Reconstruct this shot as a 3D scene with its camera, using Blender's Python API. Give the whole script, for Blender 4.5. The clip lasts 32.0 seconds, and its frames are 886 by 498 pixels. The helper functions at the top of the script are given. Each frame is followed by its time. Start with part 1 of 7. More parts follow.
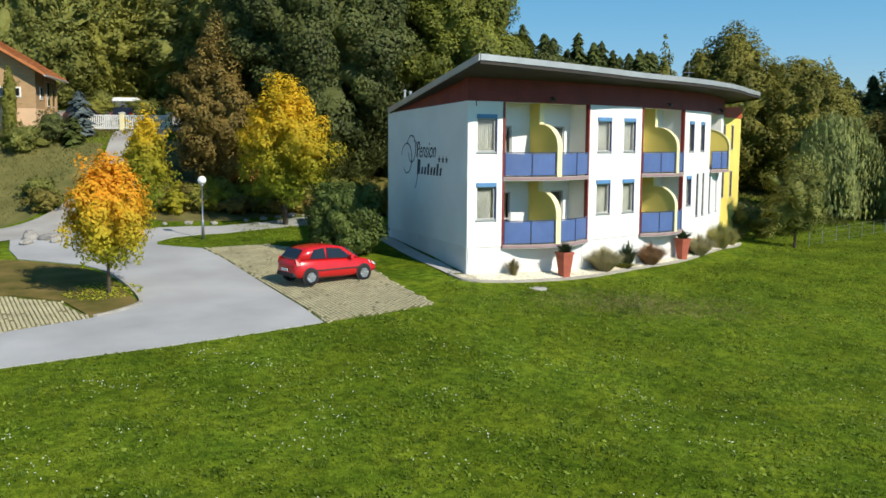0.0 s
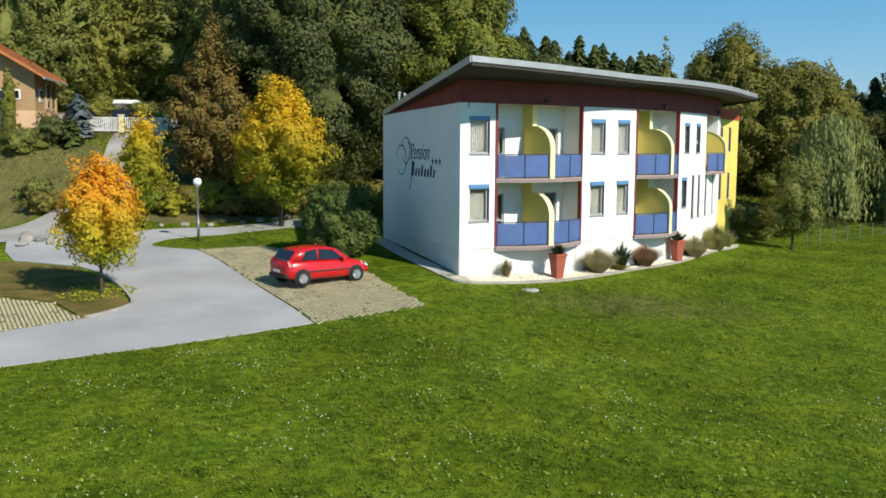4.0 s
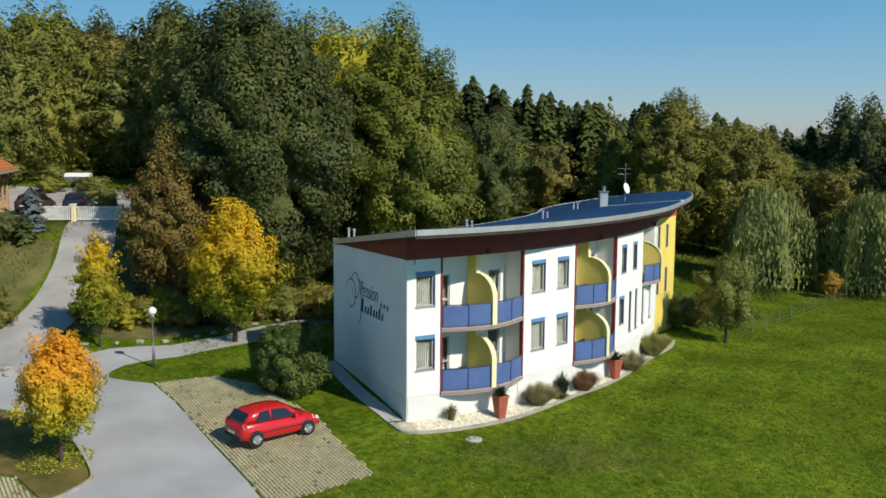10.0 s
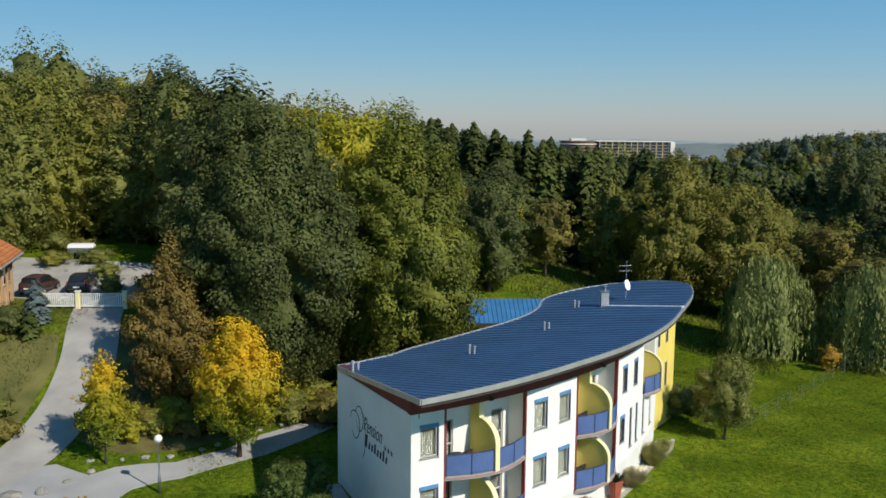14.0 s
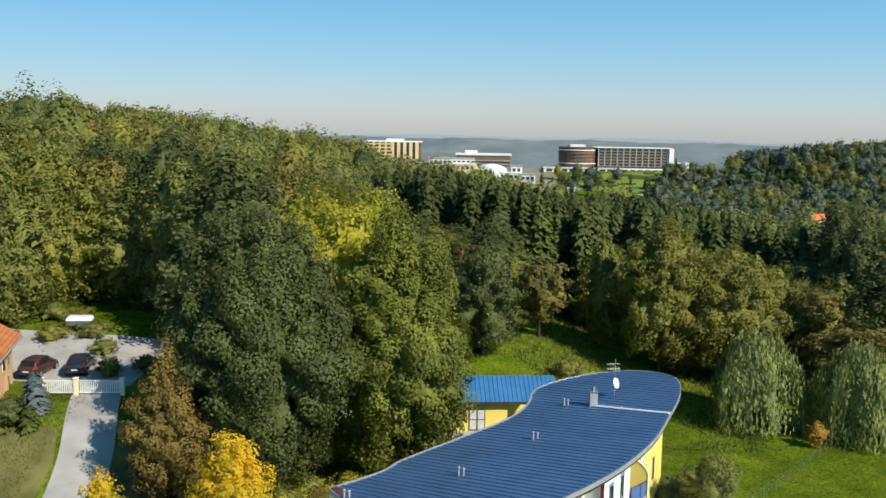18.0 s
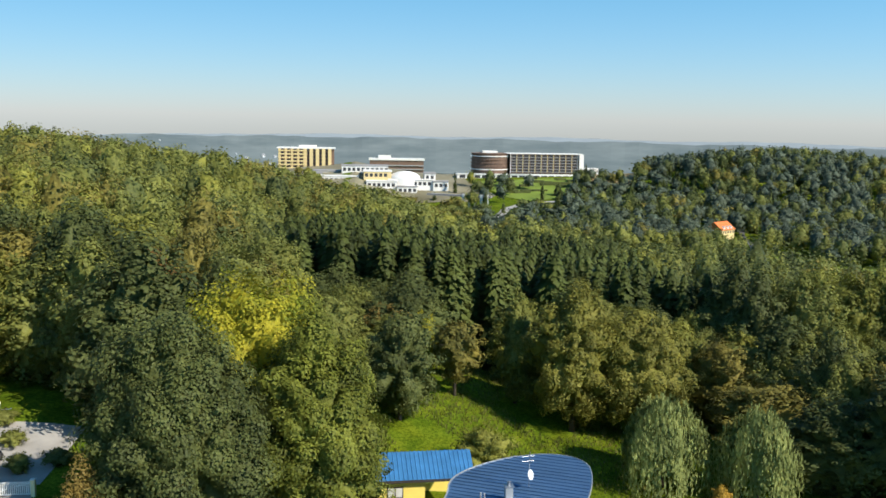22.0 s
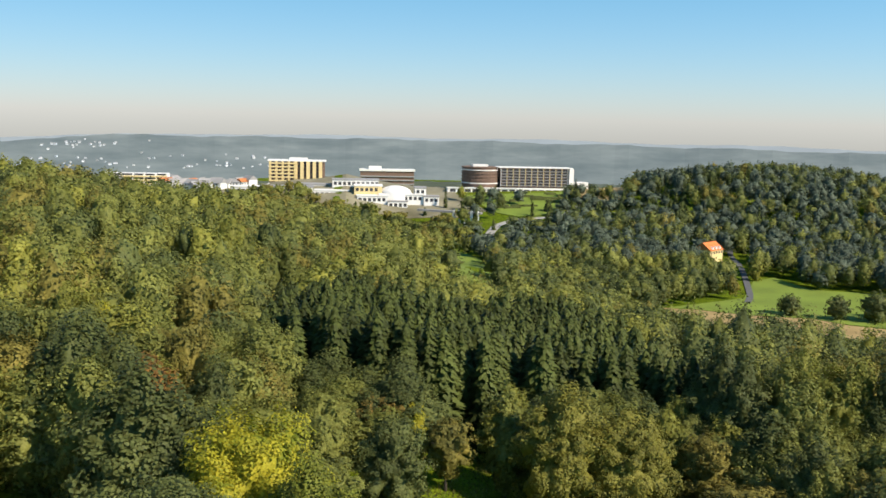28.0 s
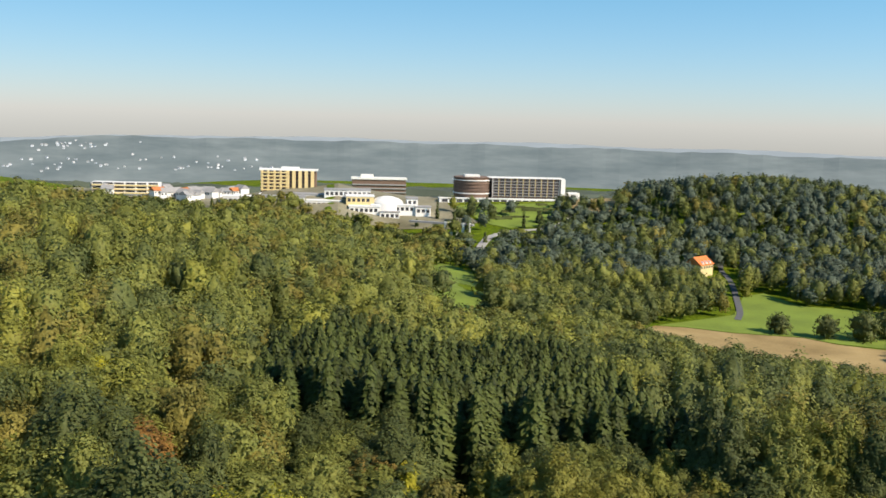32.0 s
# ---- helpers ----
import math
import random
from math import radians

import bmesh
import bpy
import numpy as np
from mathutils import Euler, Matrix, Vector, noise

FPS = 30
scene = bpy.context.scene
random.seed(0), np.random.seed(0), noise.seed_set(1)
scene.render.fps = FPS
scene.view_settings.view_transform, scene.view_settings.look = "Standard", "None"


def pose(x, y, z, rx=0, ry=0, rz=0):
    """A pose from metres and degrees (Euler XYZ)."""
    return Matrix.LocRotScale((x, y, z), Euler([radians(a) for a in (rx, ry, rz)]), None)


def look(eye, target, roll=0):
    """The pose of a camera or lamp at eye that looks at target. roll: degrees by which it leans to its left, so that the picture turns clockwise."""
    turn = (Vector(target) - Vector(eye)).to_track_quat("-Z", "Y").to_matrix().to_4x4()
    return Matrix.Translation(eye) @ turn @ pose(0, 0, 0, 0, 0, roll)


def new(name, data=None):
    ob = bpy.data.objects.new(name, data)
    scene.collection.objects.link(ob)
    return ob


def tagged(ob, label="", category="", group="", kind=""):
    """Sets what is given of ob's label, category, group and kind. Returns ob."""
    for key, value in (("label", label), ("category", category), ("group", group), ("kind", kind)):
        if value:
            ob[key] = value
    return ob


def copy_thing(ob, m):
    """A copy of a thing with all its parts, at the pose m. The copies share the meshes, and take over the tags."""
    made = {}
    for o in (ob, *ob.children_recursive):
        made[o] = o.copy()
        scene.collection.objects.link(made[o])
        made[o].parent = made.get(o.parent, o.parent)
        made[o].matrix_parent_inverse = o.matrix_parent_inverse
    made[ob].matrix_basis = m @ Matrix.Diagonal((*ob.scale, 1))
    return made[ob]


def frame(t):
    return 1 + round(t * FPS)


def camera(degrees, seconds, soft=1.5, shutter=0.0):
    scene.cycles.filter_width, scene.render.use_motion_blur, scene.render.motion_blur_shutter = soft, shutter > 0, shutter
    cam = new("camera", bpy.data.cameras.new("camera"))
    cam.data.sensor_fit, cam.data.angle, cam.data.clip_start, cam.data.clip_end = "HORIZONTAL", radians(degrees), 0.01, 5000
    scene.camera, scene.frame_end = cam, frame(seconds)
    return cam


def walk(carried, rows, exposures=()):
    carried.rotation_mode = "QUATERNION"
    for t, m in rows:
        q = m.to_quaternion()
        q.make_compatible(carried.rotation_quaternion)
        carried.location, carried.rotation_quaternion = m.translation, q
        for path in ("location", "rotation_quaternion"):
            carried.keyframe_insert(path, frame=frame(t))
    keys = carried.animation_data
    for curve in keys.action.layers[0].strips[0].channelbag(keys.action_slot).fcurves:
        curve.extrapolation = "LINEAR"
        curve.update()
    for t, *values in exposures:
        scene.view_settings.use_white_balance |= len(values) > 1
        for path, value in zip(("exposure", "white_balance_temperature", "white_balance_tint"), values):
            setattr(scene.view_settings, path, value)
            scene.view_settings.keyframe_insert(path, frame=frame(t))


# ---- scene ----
cam = camera(50.0, 32.0, soft=1.6)
PATH = [
    (0, (1.963, -2.782, 5.39), (1.869, -0.797, 5.163), 0.4),
    (0.5, (2.211, -2.665, 5.376), (2.13, -0.679, 5.151), 0.3),
    (1, (2.217, -2.429, 5.323), (2.122, -0.443, 5.097), 0.3),
    (1.5, (2.135, -2.368, 5.326), (2.008, -0.385, 5.101), 0.4),
    (2, (2.344, -2.453, 5.334), (2.241, -0.468, 5.112), 0.2),
    (2.5, (2.405, -2.824, 5.302), (2.301, -0.84, 5.08), 0.3),
    (4.5, (2.546, -2.834, 5.451), (2.441, -0.85, 5.229), 0.4),
    (5, (2.596, -2.95, 5.702), (2.508, -0.964, 5.483), 0.2),
    (5.5, (2.626, -2.906, 6.092), (2.554, -0.919, 5.875), 0.2),
    (6, (2.593, -3.099, 6.576), (2.536, -1.112, 6.355), 0.1),
    (6.5, (2.548, -3.267, 7.043), (2.486, -1.28, 6.821), 0.2),
    (7, (2.567, -3.534, 7.69), (2.511, -1.547, 7.466), 0.2),
    (7.5, (2.538, -3.599, 8.43), (2.492, -1.612, 8.204), 0.3),
    (8, (2.667, -3.687, 9.134), (2.63, -1.7, 8.911), 0.3),
    (8.5, (2.728, -3.767, 9.93), (2.708, -1.78, 9.703), 0.4),
    (9, (2.743, -4.037, 10.711), (2.743, -2.051, 10.48), 0.4),
    (9.5, (2.813, -3.984, 11.535), (2.82, -1.998, 11.297), 0.3),
    (10, (2.789, -3.985, 12.334), (2.781, -2.0, 12.094), 0.4),
    (10.5, (2.806, -4.106, 13.234), (2.787, -2.121, 12.992), 0.4),
    (11, (2.812, -4.191, 14.2), (2.813, -2.206, 13.954), 0.5),
    (11.5, (2.831, -3.798, 15.091), (2.855, -1.813, 14.841), 0.5),
    (12, (2.646, -4.018, 16.012), (2.655, -2.035, 15.757), 0.7),
    (12.5, (2.622, -4.288, 16.922), (2.628, -2.304, 16.667), 0.6),
    (13, (2.637, -4.237, 17.77), (2.65, -2.254, 17.512), 0.6),
    (13.5, (2.662, -3.659, 18.574), (2.674, -1.676, 18.312), 0.5),
    (14, (2.494, -3.534, 19.493), (2.489, -1.553, 19.229), 0.6),
    (14.5, (2.464, -3.258, 20.387), (2.484, -1.275, 20.122), 0.7),
    (16.5, (2.773, -3.459, 23.982), (2.804, -1.479, 23.709), 1.0),
    (17, (2.769, -3.581, 24.795), (2.777, -1.601, 24.522), 1.0),
    (17.5, (2.853, -3.459, 25.592), (2.828, -1.478, 25.318), 1.0),
    (18, (2.845, -3.701, 26.448), (2.842, -1.72, 26.176), 1.0),
    (18.5, (2.795, -3.726, 27.223), (2.822, -1.745, 26.951), 1.1),
    (19, (2.737, -3.862, 28.085), (2.783, -1.881, 27.812), 1.1),
    (19.5, (2.773, -3.63, 28.894), (2.864, -1.65, 28.622), 1.1),
    (20, (2.683, -3.259, 29.749), (2.854, -1.285, 29.475), 1.1),
    (20.5, (2.617, -3.464, 30.69), (2.824, -1.493, 30.415), 1.1),
    (21, (2.574, -3.651, 31.606), (2.759, -1.678, 31.332), 1.1),
    (21.5, (2.675, -3.539, 32.488), (2.848, -1.566, 32.215), 1.0),
    (22, (2.631, -3.665, 33.438), (2.808, -1.692, 33.164), 1.0),
    (22.5, (2.606, -4.097, 34.42), (2.769, -2.122, 34.146), 1.0),
    (23, (2.54, -4.255, 35.373), (2.699, -2.28, 35.099), 0.9),
    (23.5, (2.562, -4.106, 36.297), (2.719, -2.13, 36.023), 0.9),
    (24, (2.536, -3.963, 37.152), (2.702, -1.989, 36.88), 1.0),
    (24.5, (2.446, -4.013, 38.083), (2.63, -2.041, 37.81), 1.0),
    (25, (2.366, -3.994, 39.024), (2.55, -2.021, 38.751), 1.0),
    (25.5, (2.482, -3.257, 39.848), (2.656, -1.283, 39.574), 1.1),
    (27.5, (2.267, -4.108, 43.73), (2.471, -2.137, 43.454), 1.3),
    (28, (2.185, -4.045, 44.655), (2.383, -2.074, 44.38), 1.3),
    (28.5, (2.288, -3.376, 45.501), (2.452, -1.401, 45.224), 1.4),
    (29, (2.273, -3.555, 46.42), (2.452, -1.582, 46.144), 1.3),
    (29.5, (2.12, -3.992, 47.356), (2.305, -2.019, 47.083), 1.4),
    (30, (2.119, -4.344, 48.36), (2.28, -2.369, 48.085), 1.5),
    (30.5, (2.221, -4.166, 49.312), (2.388, -2.192, 49.039), 1.5),
    (31, (2.102, -3.957, 50.177), (2.312, -1.986, 49.904), 1.6),
    (31.5, (1.938, -4.005, 50.967), (2.159, -2.037, 50.695), 1.6),
    (32, (1.838, -4.235, 51.602), (2.054, -2.265, 51.33), 1.6),
]
walk(cam, [(t, look(eye, aim, roll)) for t, eye, aim, roll in PATH],
     [(0, 0.22, 6500, 10), (6, 0.15, 6500, 10), (9, 0.0, 6500, 10), (13, -0.1, 6500, 10), (16.5, 0.2, 6500, 10),
      (19, 0.38, 6500, 10), (23, 0.46, 6550, 10), (28, 0.48, 6950, 13), (32, 0.46, 7000, 14)])
SKY_STRENGTH, SUN_STRENGTH, FAR_FALL = 0.088, 5.0, 130.0

# ---- world, sun, exposure ----
SUN_TO = Vector((0.74, -0.67, 0.78)).normalized()
world = bpy.data.worlds.new("sky")
scene.world = world
world.use_nodes = True
wn, wl = world.node_tree.nodes, world.node_tree.links
sky = wn.new("ShaderNodeTexSky")
sky.sky_type, sky.sun_disc = "NISHITA", False
sky.sun_elevation, sky.sun_rotation = radians(38), radians(132)
sky.air_density, sky.dust_density, sky.ozone_density = 1.0, 0.1, 2.0
wn["Background"].inputs["Strength"].default_value = SKY_STRENGTH
tint = wn.new("ShaderNodeMixRGB")
tint.blend_type, tint.inputs[0].default_value = "MULTIPLY", 1.0
up = wn.new("ShaderNodeSeparateXYZ")
cast = wn.new("ShaderNodeValToRGB")
cast.color_ramp.elements[0].position, cast.color_ramp.elements[0].color = 0.0, (0.59, 0.70, 1.02, 1)
cast.color_ramp.elements[1].position, cast.color_ramp.elements[1].color = 0.20, (0.42, 0.90, 1.04, 1)
wl.new(wn.new("ShaderNodeTexCoord").outputs["Generated"], up.inputs[0])
wl.new(up.outputs["Z"], cast.inputs[0]), wl.new(cast.outputs[0], tint.inputs[2])
wl.new(sky.outputs[0], tint.inputs[1])
# haze glows more towards the sun
toward, glow, hazy = wn.new("ShaderNodeVectorMath"), wn.new("ShaderNodeMapRange"), wn.new("ShaderNodeMixRGB")
toward.operation = "DOT_PRODUCT"
toward.inputs[1].default_value = Vector((SUN_TO.x, SUN_TO.y, 0)).normalized()
wl.new(up.inputs[0].links[0].from_socket, toward.inputs[0]), wl.new(toward.outputs["Value"], glow.inputs["Value"])
glow.inputs["From Min"].default_value, glow.inputs["From Max"].default_value = -1.0, 0.2
glow.inputs["To Min"].default_value, glow.inputs["To Max"].default_value = 0.84, 1.4
hazy.blend_type, hazy.inputs[0].default_value = "MULTIPLY", 1.0
wl.new(tint.outputs[0], hazy.inputs[1]), wl.new(glow.outputs[0], hazy.inputs[2])
wl.new(hazy.outputs[0], wn["Background"].inputs["Color"])
sun = new("sun", bpy.data.lights.new("sun", "SUN"))
sun.data.energy, sun.data.angle, sun.data.color = SUN_STRENGTH, radians(0.55), (1.0, 0.93, 0.8)
sun.matrix_world = look(SUN_TO * 100, (0, 0, 0))
scene.view_settings.exposure = 0.0

# ---- materials ----
MATS = {}


def lerp3(c, k):
    return tuple(min(1.0, max(0.0, v * k)) for v in c[:3]) + (1.0,)


def mat(name, base, rough=0.8, scale=3.0, var=0.25, fine=45.0, bump=0.25, metal=0.0, spec=0.3,
        alt=None, by="noise", trans=0.0, alpha=1.0, glass=0.0, emit=0.0, stretch=None, deep=0.02):
    """A surface with broad stains and fine grain; by: what drives the shift from base to alt."""
    if name in MATS:
        return MATS[name]
    m = bpy.data.materials.new(name)
    m.use_nodes = True
    nt = m.node_tree
    n, l = nt.nodes, nt.links
    bsdf = n["Principled BSDF"]
    co = n.new("ShaderNodeTexCoord")
    src = co.outputs["Object"]
    if stretch:
        mp = n.new("ShaderNodeMapping")
        mp.inputs["Scale"].default_value = stretch
        l.new(src, mp.inputs["Vector"])
        src = mp.outputs[0]
    n1, n2 = n.new("ShaderNodeTexNoise"), n.new("ShaderNodeTexNoise")
    n1.inputs["Scale"].default_value, n1.inputs["Detail"].default_value = scale, 5
    n2.inputs["Scale"].default_value, n2.inputs["Detail"].default_value = fine, 3
    l.new(src, n1.inputs["Vector"]), l.new(src, n2.inputs["Vector"])
    fac = n1.outputs["Fac"]
    if by in ("object", "island"):
        if by == "object":
            r = n.new("ShaderNodeObjectInfo").outputs["Random"]
        else:
            r = n.new("ShaderNodeNewGeometry").outputs["Random Per Island"]
        mx = n.new("ShaderNodeMath")
        mx.operation = "MULTIPLY_ADD"
        mx.inputs[1].default_value = 0.2
        l.new(r, mx.inputs[0])
        sc = n.new("ShaderNodeMath")
        sc.operation = "MULTIPLY_ADD"
        sc.inputs[1].default_value, sc.inputs[2].default_value = 1.1, -0.13
        l.new(fac, sc.inputs[0]), l.new(sc.outputs[0], mx.inputs[2])
        fac = mx.outputs[0]
    ramp = n.new("ShaderNodeValToRGB")
    a, b = lerp3(base, 1 - var), lerp3(alt or base, 1 + (var if not alt else 0.0))
    ramp.color_ramp.elements[0].position, ramp.color_ramp.elements[1].position = 0.28, 0.72
    ramp.color_ramp.elements[0].color, ramp.color_ramp.elements[1].color = a, b
    l.new(fac, ramp.inputs[0])
    mul = n.new("ShaderNodeMixRGB")
    mul.blend_type, mul.inputs[0].default_value = "MULTIPLY", 1.0
    r2 = n.new("ShaderNodeValToRGB")
    g = 1 - 0.6 * var
    r2.color_ramp.elements[0].position, r2.color_ramp.elements[1].position = 0.3, 0.7
    r2.color_ramp.elements[0].color, r2.color_ramp.elements[1].color = (g, g, g, 1), (1, 1, 1, 1)
    l.new(n2.outputs["Fac"], r2.inputs[0])
    l.new(ramp.outputs[0], mul.inputs[1]), l.new(r2.outputs[0], mul.inputs[2])
    l.new(mul.outputs[0], bsdf.inputs["Base Color"])
    bsdf.inputs["Roughness"].default_value, bsdf.inputs["Metallic"].default_value = rough, metal
    bsdf.inputs["Specular IOR Level"].default_value = spec
    if glass:
        bsdf.inputs["Transmission Weight"].default_value = glass
    if alpha < 1:
        bsdf.inputs["Alpha"].default_value = alpha
    if emit:
        bsdf.inputs["Emission Strength"].default_value = emit
        l.new(mul.outputs[0], bsdf.inputs["Emission Color"])
    if bump:
        bp = n.new("ShaderNodeBump")
        bp.inputs["Strength"].default_value, bp.inputs["Distance"].default_value = bump, deep
        l.new(n2.outputs["Fac"], bp.inputs["Height"]), l.new(bp.outputs[0], bsdf.inputs["Normal"])
    if trans:
        tr, ms = n.new("ShaderNodeBsdfTranslucent"), n.new("ShaderNodeMixShader")
        ms.inputs[0].default_value = trans
        l.new(mul.outputs[0], tr.inputs["Color"])
        l.new(bsdf.outputs[0], ms.inputs[1]), l.new(tr.outputs[0], ms.inputs[2])
        l.new(ms.outputs[0], n["Material Output"].inputs["Surface"])
    MATS[name] = m
    return m


def leaf(name, base, alt, scale=0.35, var=0.35, trans=0.3):
    return mat(name, base, 0.6, scale, var, 2.6, 0.5, alt=alt, by="island", trans=trans, spec=0.2, deep=0.3)


PLASTER = mat("white_plaster", (0.80, 0.79, 0.76), 0.9, 0.6, 0.05, 60, 0.25)
PLINTH = mat("plinth_plaster", (0.74, 0.72, 0.68), 0.9, 0.8, 0.07, 60, 0.3)
YELLOW = mat("yellow_plaster", (0.76, 0.60, 0.14), 0.9, 0.8, 0.06, 60, 0.25)
CREAM = mat("cream_plaster", (0.80, 0.72, 0.42), 0.9, 1.0, 0.05, 60, 0.2)
RED = mat("dark_red_paint", (0.20, 0.035, 0.03), 0.6, 1.2, 0.15, 30, 0.1)
REDPOST = mat("red_post_paint", (0.24, 0.035, 0.035), 0.5, 2.0, 0.12, 40, 0.05)
ROOFBLUE = mat("blue_grey_roof_sheet", (0.105, 0.200, 0.350), 0.42, 0.5, 0.12, 18, 0.05, metal=0.5, spec=0.5)
FASCIA = mat("grey_zinc_trim", (0.50, 0.50, 0.49), 0.45, 1.0, 0.15, 20, 0.05, metal=0.5)
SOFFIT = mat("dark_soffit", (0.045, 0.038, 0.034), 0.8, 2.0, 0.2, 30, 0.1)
FRAMEW = mat("window_frame_grey", (0.42, 0.41, 0.39), 0.5, 3, 0.08, 40, 0)
SHUTTER = mat("blue_shutter_paint", (0.11, 0.25, 0.46), 0.5, 3, 0.1, 40, 0)
CURTAIN = mat("curtain_cloth", (0.33, 0.33, 0.30), 0.9, 2.0, 0.2, 30, 0.3, stretch=(6, 6, 0.3))
GLASS = mat("window_glass", (0.7, 0.75, 0.75), 0.03, 1, 0.02, 5, 0, glass=1.0, spec=0.5)
BLUEPANEL = mat("blue_balcony_panel", (0.10, 0.165, 0.38), 0.4, 1.5, 0.12, 25, 0.05, spec=0.5, alpha=0.82)
STEEL = mat("grey_steel", (0.35, 0.36, 0.38), 0.35, 3, 0.1, 40, 0, metal=0.8)
DARKBLUE = mat("dark_blue_steel", (0.04, 0.06, 0.14), 0.4, 3, 0.1, 40, 0)
CONCRETE = mat("concrete", (0.42, 0.40, 0.37), 0.9, 1.5, 0.15, 40, 0.3)
# Near-black colour that stands for unlit rooms and the dark behind panes.
DARKROOM = mat("unlit_interior", (0.05, 0.045, 0.04), 0.9, 1.0, 0.2, 20, 0)
ASPHALT = mat("worn_grey_asphalt", (0.37, 0.365, 0.36), 0.9, 0.35, 0.16, 70, 0.35)
GRAVELROAD = mat("pale_gravel_drive", (0.36, 0.34, 0.31), 0.95, 0.5, 0.18, 50, 0.5)
PAVER = mat("grass_paver_stone", (0.42, 0.375, 0.23), 0.9, 1.2, 0.2, 50, 0.4, by="object")
PAVEBASE = mat("paver_joint_grass", (0.17, 0.165, 0.06), 0.95, 1.5, 0.35, 40, 0.5, alt=(0.30, 0.26, 0.15))
KERB = mat("kerb_concrete", (0.36, 0.33, 0.28), 0.9, 2, 0.2, 40, 0.3)
GRAVELBED = mat("pale_pebble", (0.74, 0.68, 0.52), 0.85, 5, 0.25, 40, 0.4, by="island")
BARK = mat("bark", (0.085, 0.065, 0.05), 0.95, 6, 0.35, 40, 0.8, stretch=(1, 1, 0.25))
DARKMULCH = mat("shrub_soil", (0.10, 0.07, 0.04), 0.95, 1, 0.3, 30, 0.5)
DRYGRASS = mat("dry_bed_grass", (0.13, 0.135, 0.03), 0.95, 0.8, 0.4, 25, 0.6, alt=(0.24, 0.17, 0.06), spec=0.05)

L_OAK = leaf("oak_leaf", (0.064, 0.082, 0.024), (0.158, 0.180, 0.050), 0.3)
L_OAK2 = leaf("lime_leaf", (0.108, 0.130, 0.019), (0.257, 0.275, 0.041), 0.3)
L_GREEN = leaf("mixed_green_leaf", (0.146, 0.168, 0.037), (0.292, 0.301, 0.070), 0.08)
L_LIGHT = leaf("light_green_leaf", (0.183, 0.198, 0.034), (0.354, 0.345, 0.065), 0.12)
L_DARK = leaf("dark_green_leaf", (0.084, 0.106, 0.032), (0.179, 0.203, 0.060), 0.1)
L_OLIVE = leaf("olive_turning_leaf", (0.163, 0.156, 0.034), (0.317, 0.265, 0.059), 0.2)
L_YELLOW = leaf("yellow_maple_leaf", (0.56, 0.42, 0.025), (0.90, 0.58, 0.03), 0.4, 0.15, trans=0.45)
L_ORANGE = leaf("orange_maple_leaf", (0.84, 0.57, 0.04), (0.88, 0.38, 0.03), 0.45, 0.1, trans=0.45)


def green_below(m, z0, z1, colour):
    """Leaves still green low in the crown, turned above."""
    n, l = m.node_tree.nodes, m.node_tree.links
    sep, mp, mx = n.new("ShaderNodeSeparateXYZ"), n.new("ShaderNodeMapRange"), n.new("ShaderNodeMixRGB")
    nz, ad = n.new("ShaderNodeTexNoise"), n.new("ShaderNodeMath")
    co = n.new("ShaderNodeTexCoord")
    nz.inputs["Scale"].default_value = 1.1
    ad.operation = "MULTIPLY_ADD"
    ad.inputs[1].default_value = 3.0
    l.new(co.outputs["Object"], sep.inputs[0]), l.new(co.outputs["Object"], nz.inputs["Vector"])
    l.new(nz.outputs["Fac"], ad.inputs[0]), l.new(sep.outputs["Z"], ad.inputs[2])
    l.new(ad.outputs[0], mp.inputs["Value"])
    mp.inputs["From Min"].default_value, mp.inputs["From Max"].default_value = z0 + 1.5, z1 + 1.5
    l.new(mp.outputs[0], mx.inputs[0])
    mx.inputs[1].default_value = (*colour, 1)
    old = n["Principled BSDF"].inputs["Base Color"].links[0].from_socket
    ends = [k.to_socket for k in old.links]
    l.new(old, mx.inputs[2])
    for e in ends:
        l.new(mx.outputs[0], e)


green_below(L_YELLOW, 1.8, 6.0, (0.25, 0.30, 0.03))
green_below(L_ORANGE, 1.2, 3.8, (0.46, 0.47, 0.04))
L_YELGRN = leaf("yellowing_crown_leaf", (0.231, 0.284, 0.025), (0.506, 0.441, 0.035), 0.4)
L_BROWN = leaf("russet_leaf", (0.170, 0.132, 0.032), (0.310, 0.215, 0.054), 0.4)
L_WALNUT = leaf("walnut_leaf", (0.130, 0.138, 0.026), (0.290, 0.268, 0.050), 0.25)
L_RUST = leaf("rust_leaf", (0.22, 0.11, 0.03), (0.38, 0.20, 0.05), 0.4)
L_SPRUCE = leaf("spruce_needle", (0.045, 0.060, 0.014), (0.099, 0.122, 0.027), 0.15, trans=0.1)
# Leaf green shifted to blue: distance haze put into the colour.
L_HAZE_GREEN = leaf("haze_green_leaf", (0.062, 0.088, 0.057), (0.131, 0.160, 0.103), 0.15, trans=0.1)
L_BLUE = leaf("blue_spruce_needle", (0.10, 0.14, 0.14), (0.17, 0.21, 0.21), 0.5, trans=0.1)
L_WILLOW = leaf("willow_leaf", (0.195, 0.240, 0.074), (0.385, 0.420, 0.140), 0.5)
L_LAUREL = leaf("laurel_leaf", (0.070, 0.112, 0.022), (0.165, 0.215, 0.050), 0.8)
L_GRASS = leaf("meadow_blade", (0.105, 0.165, 0.008), (0.260, 0.335, 0.026), 0.7, 0.5, trans=0.35)
L_DRY = leaf("dry_blade", (0.22, 0.19, 0.07), (0.36, 0.30, 0.13), 0.8)
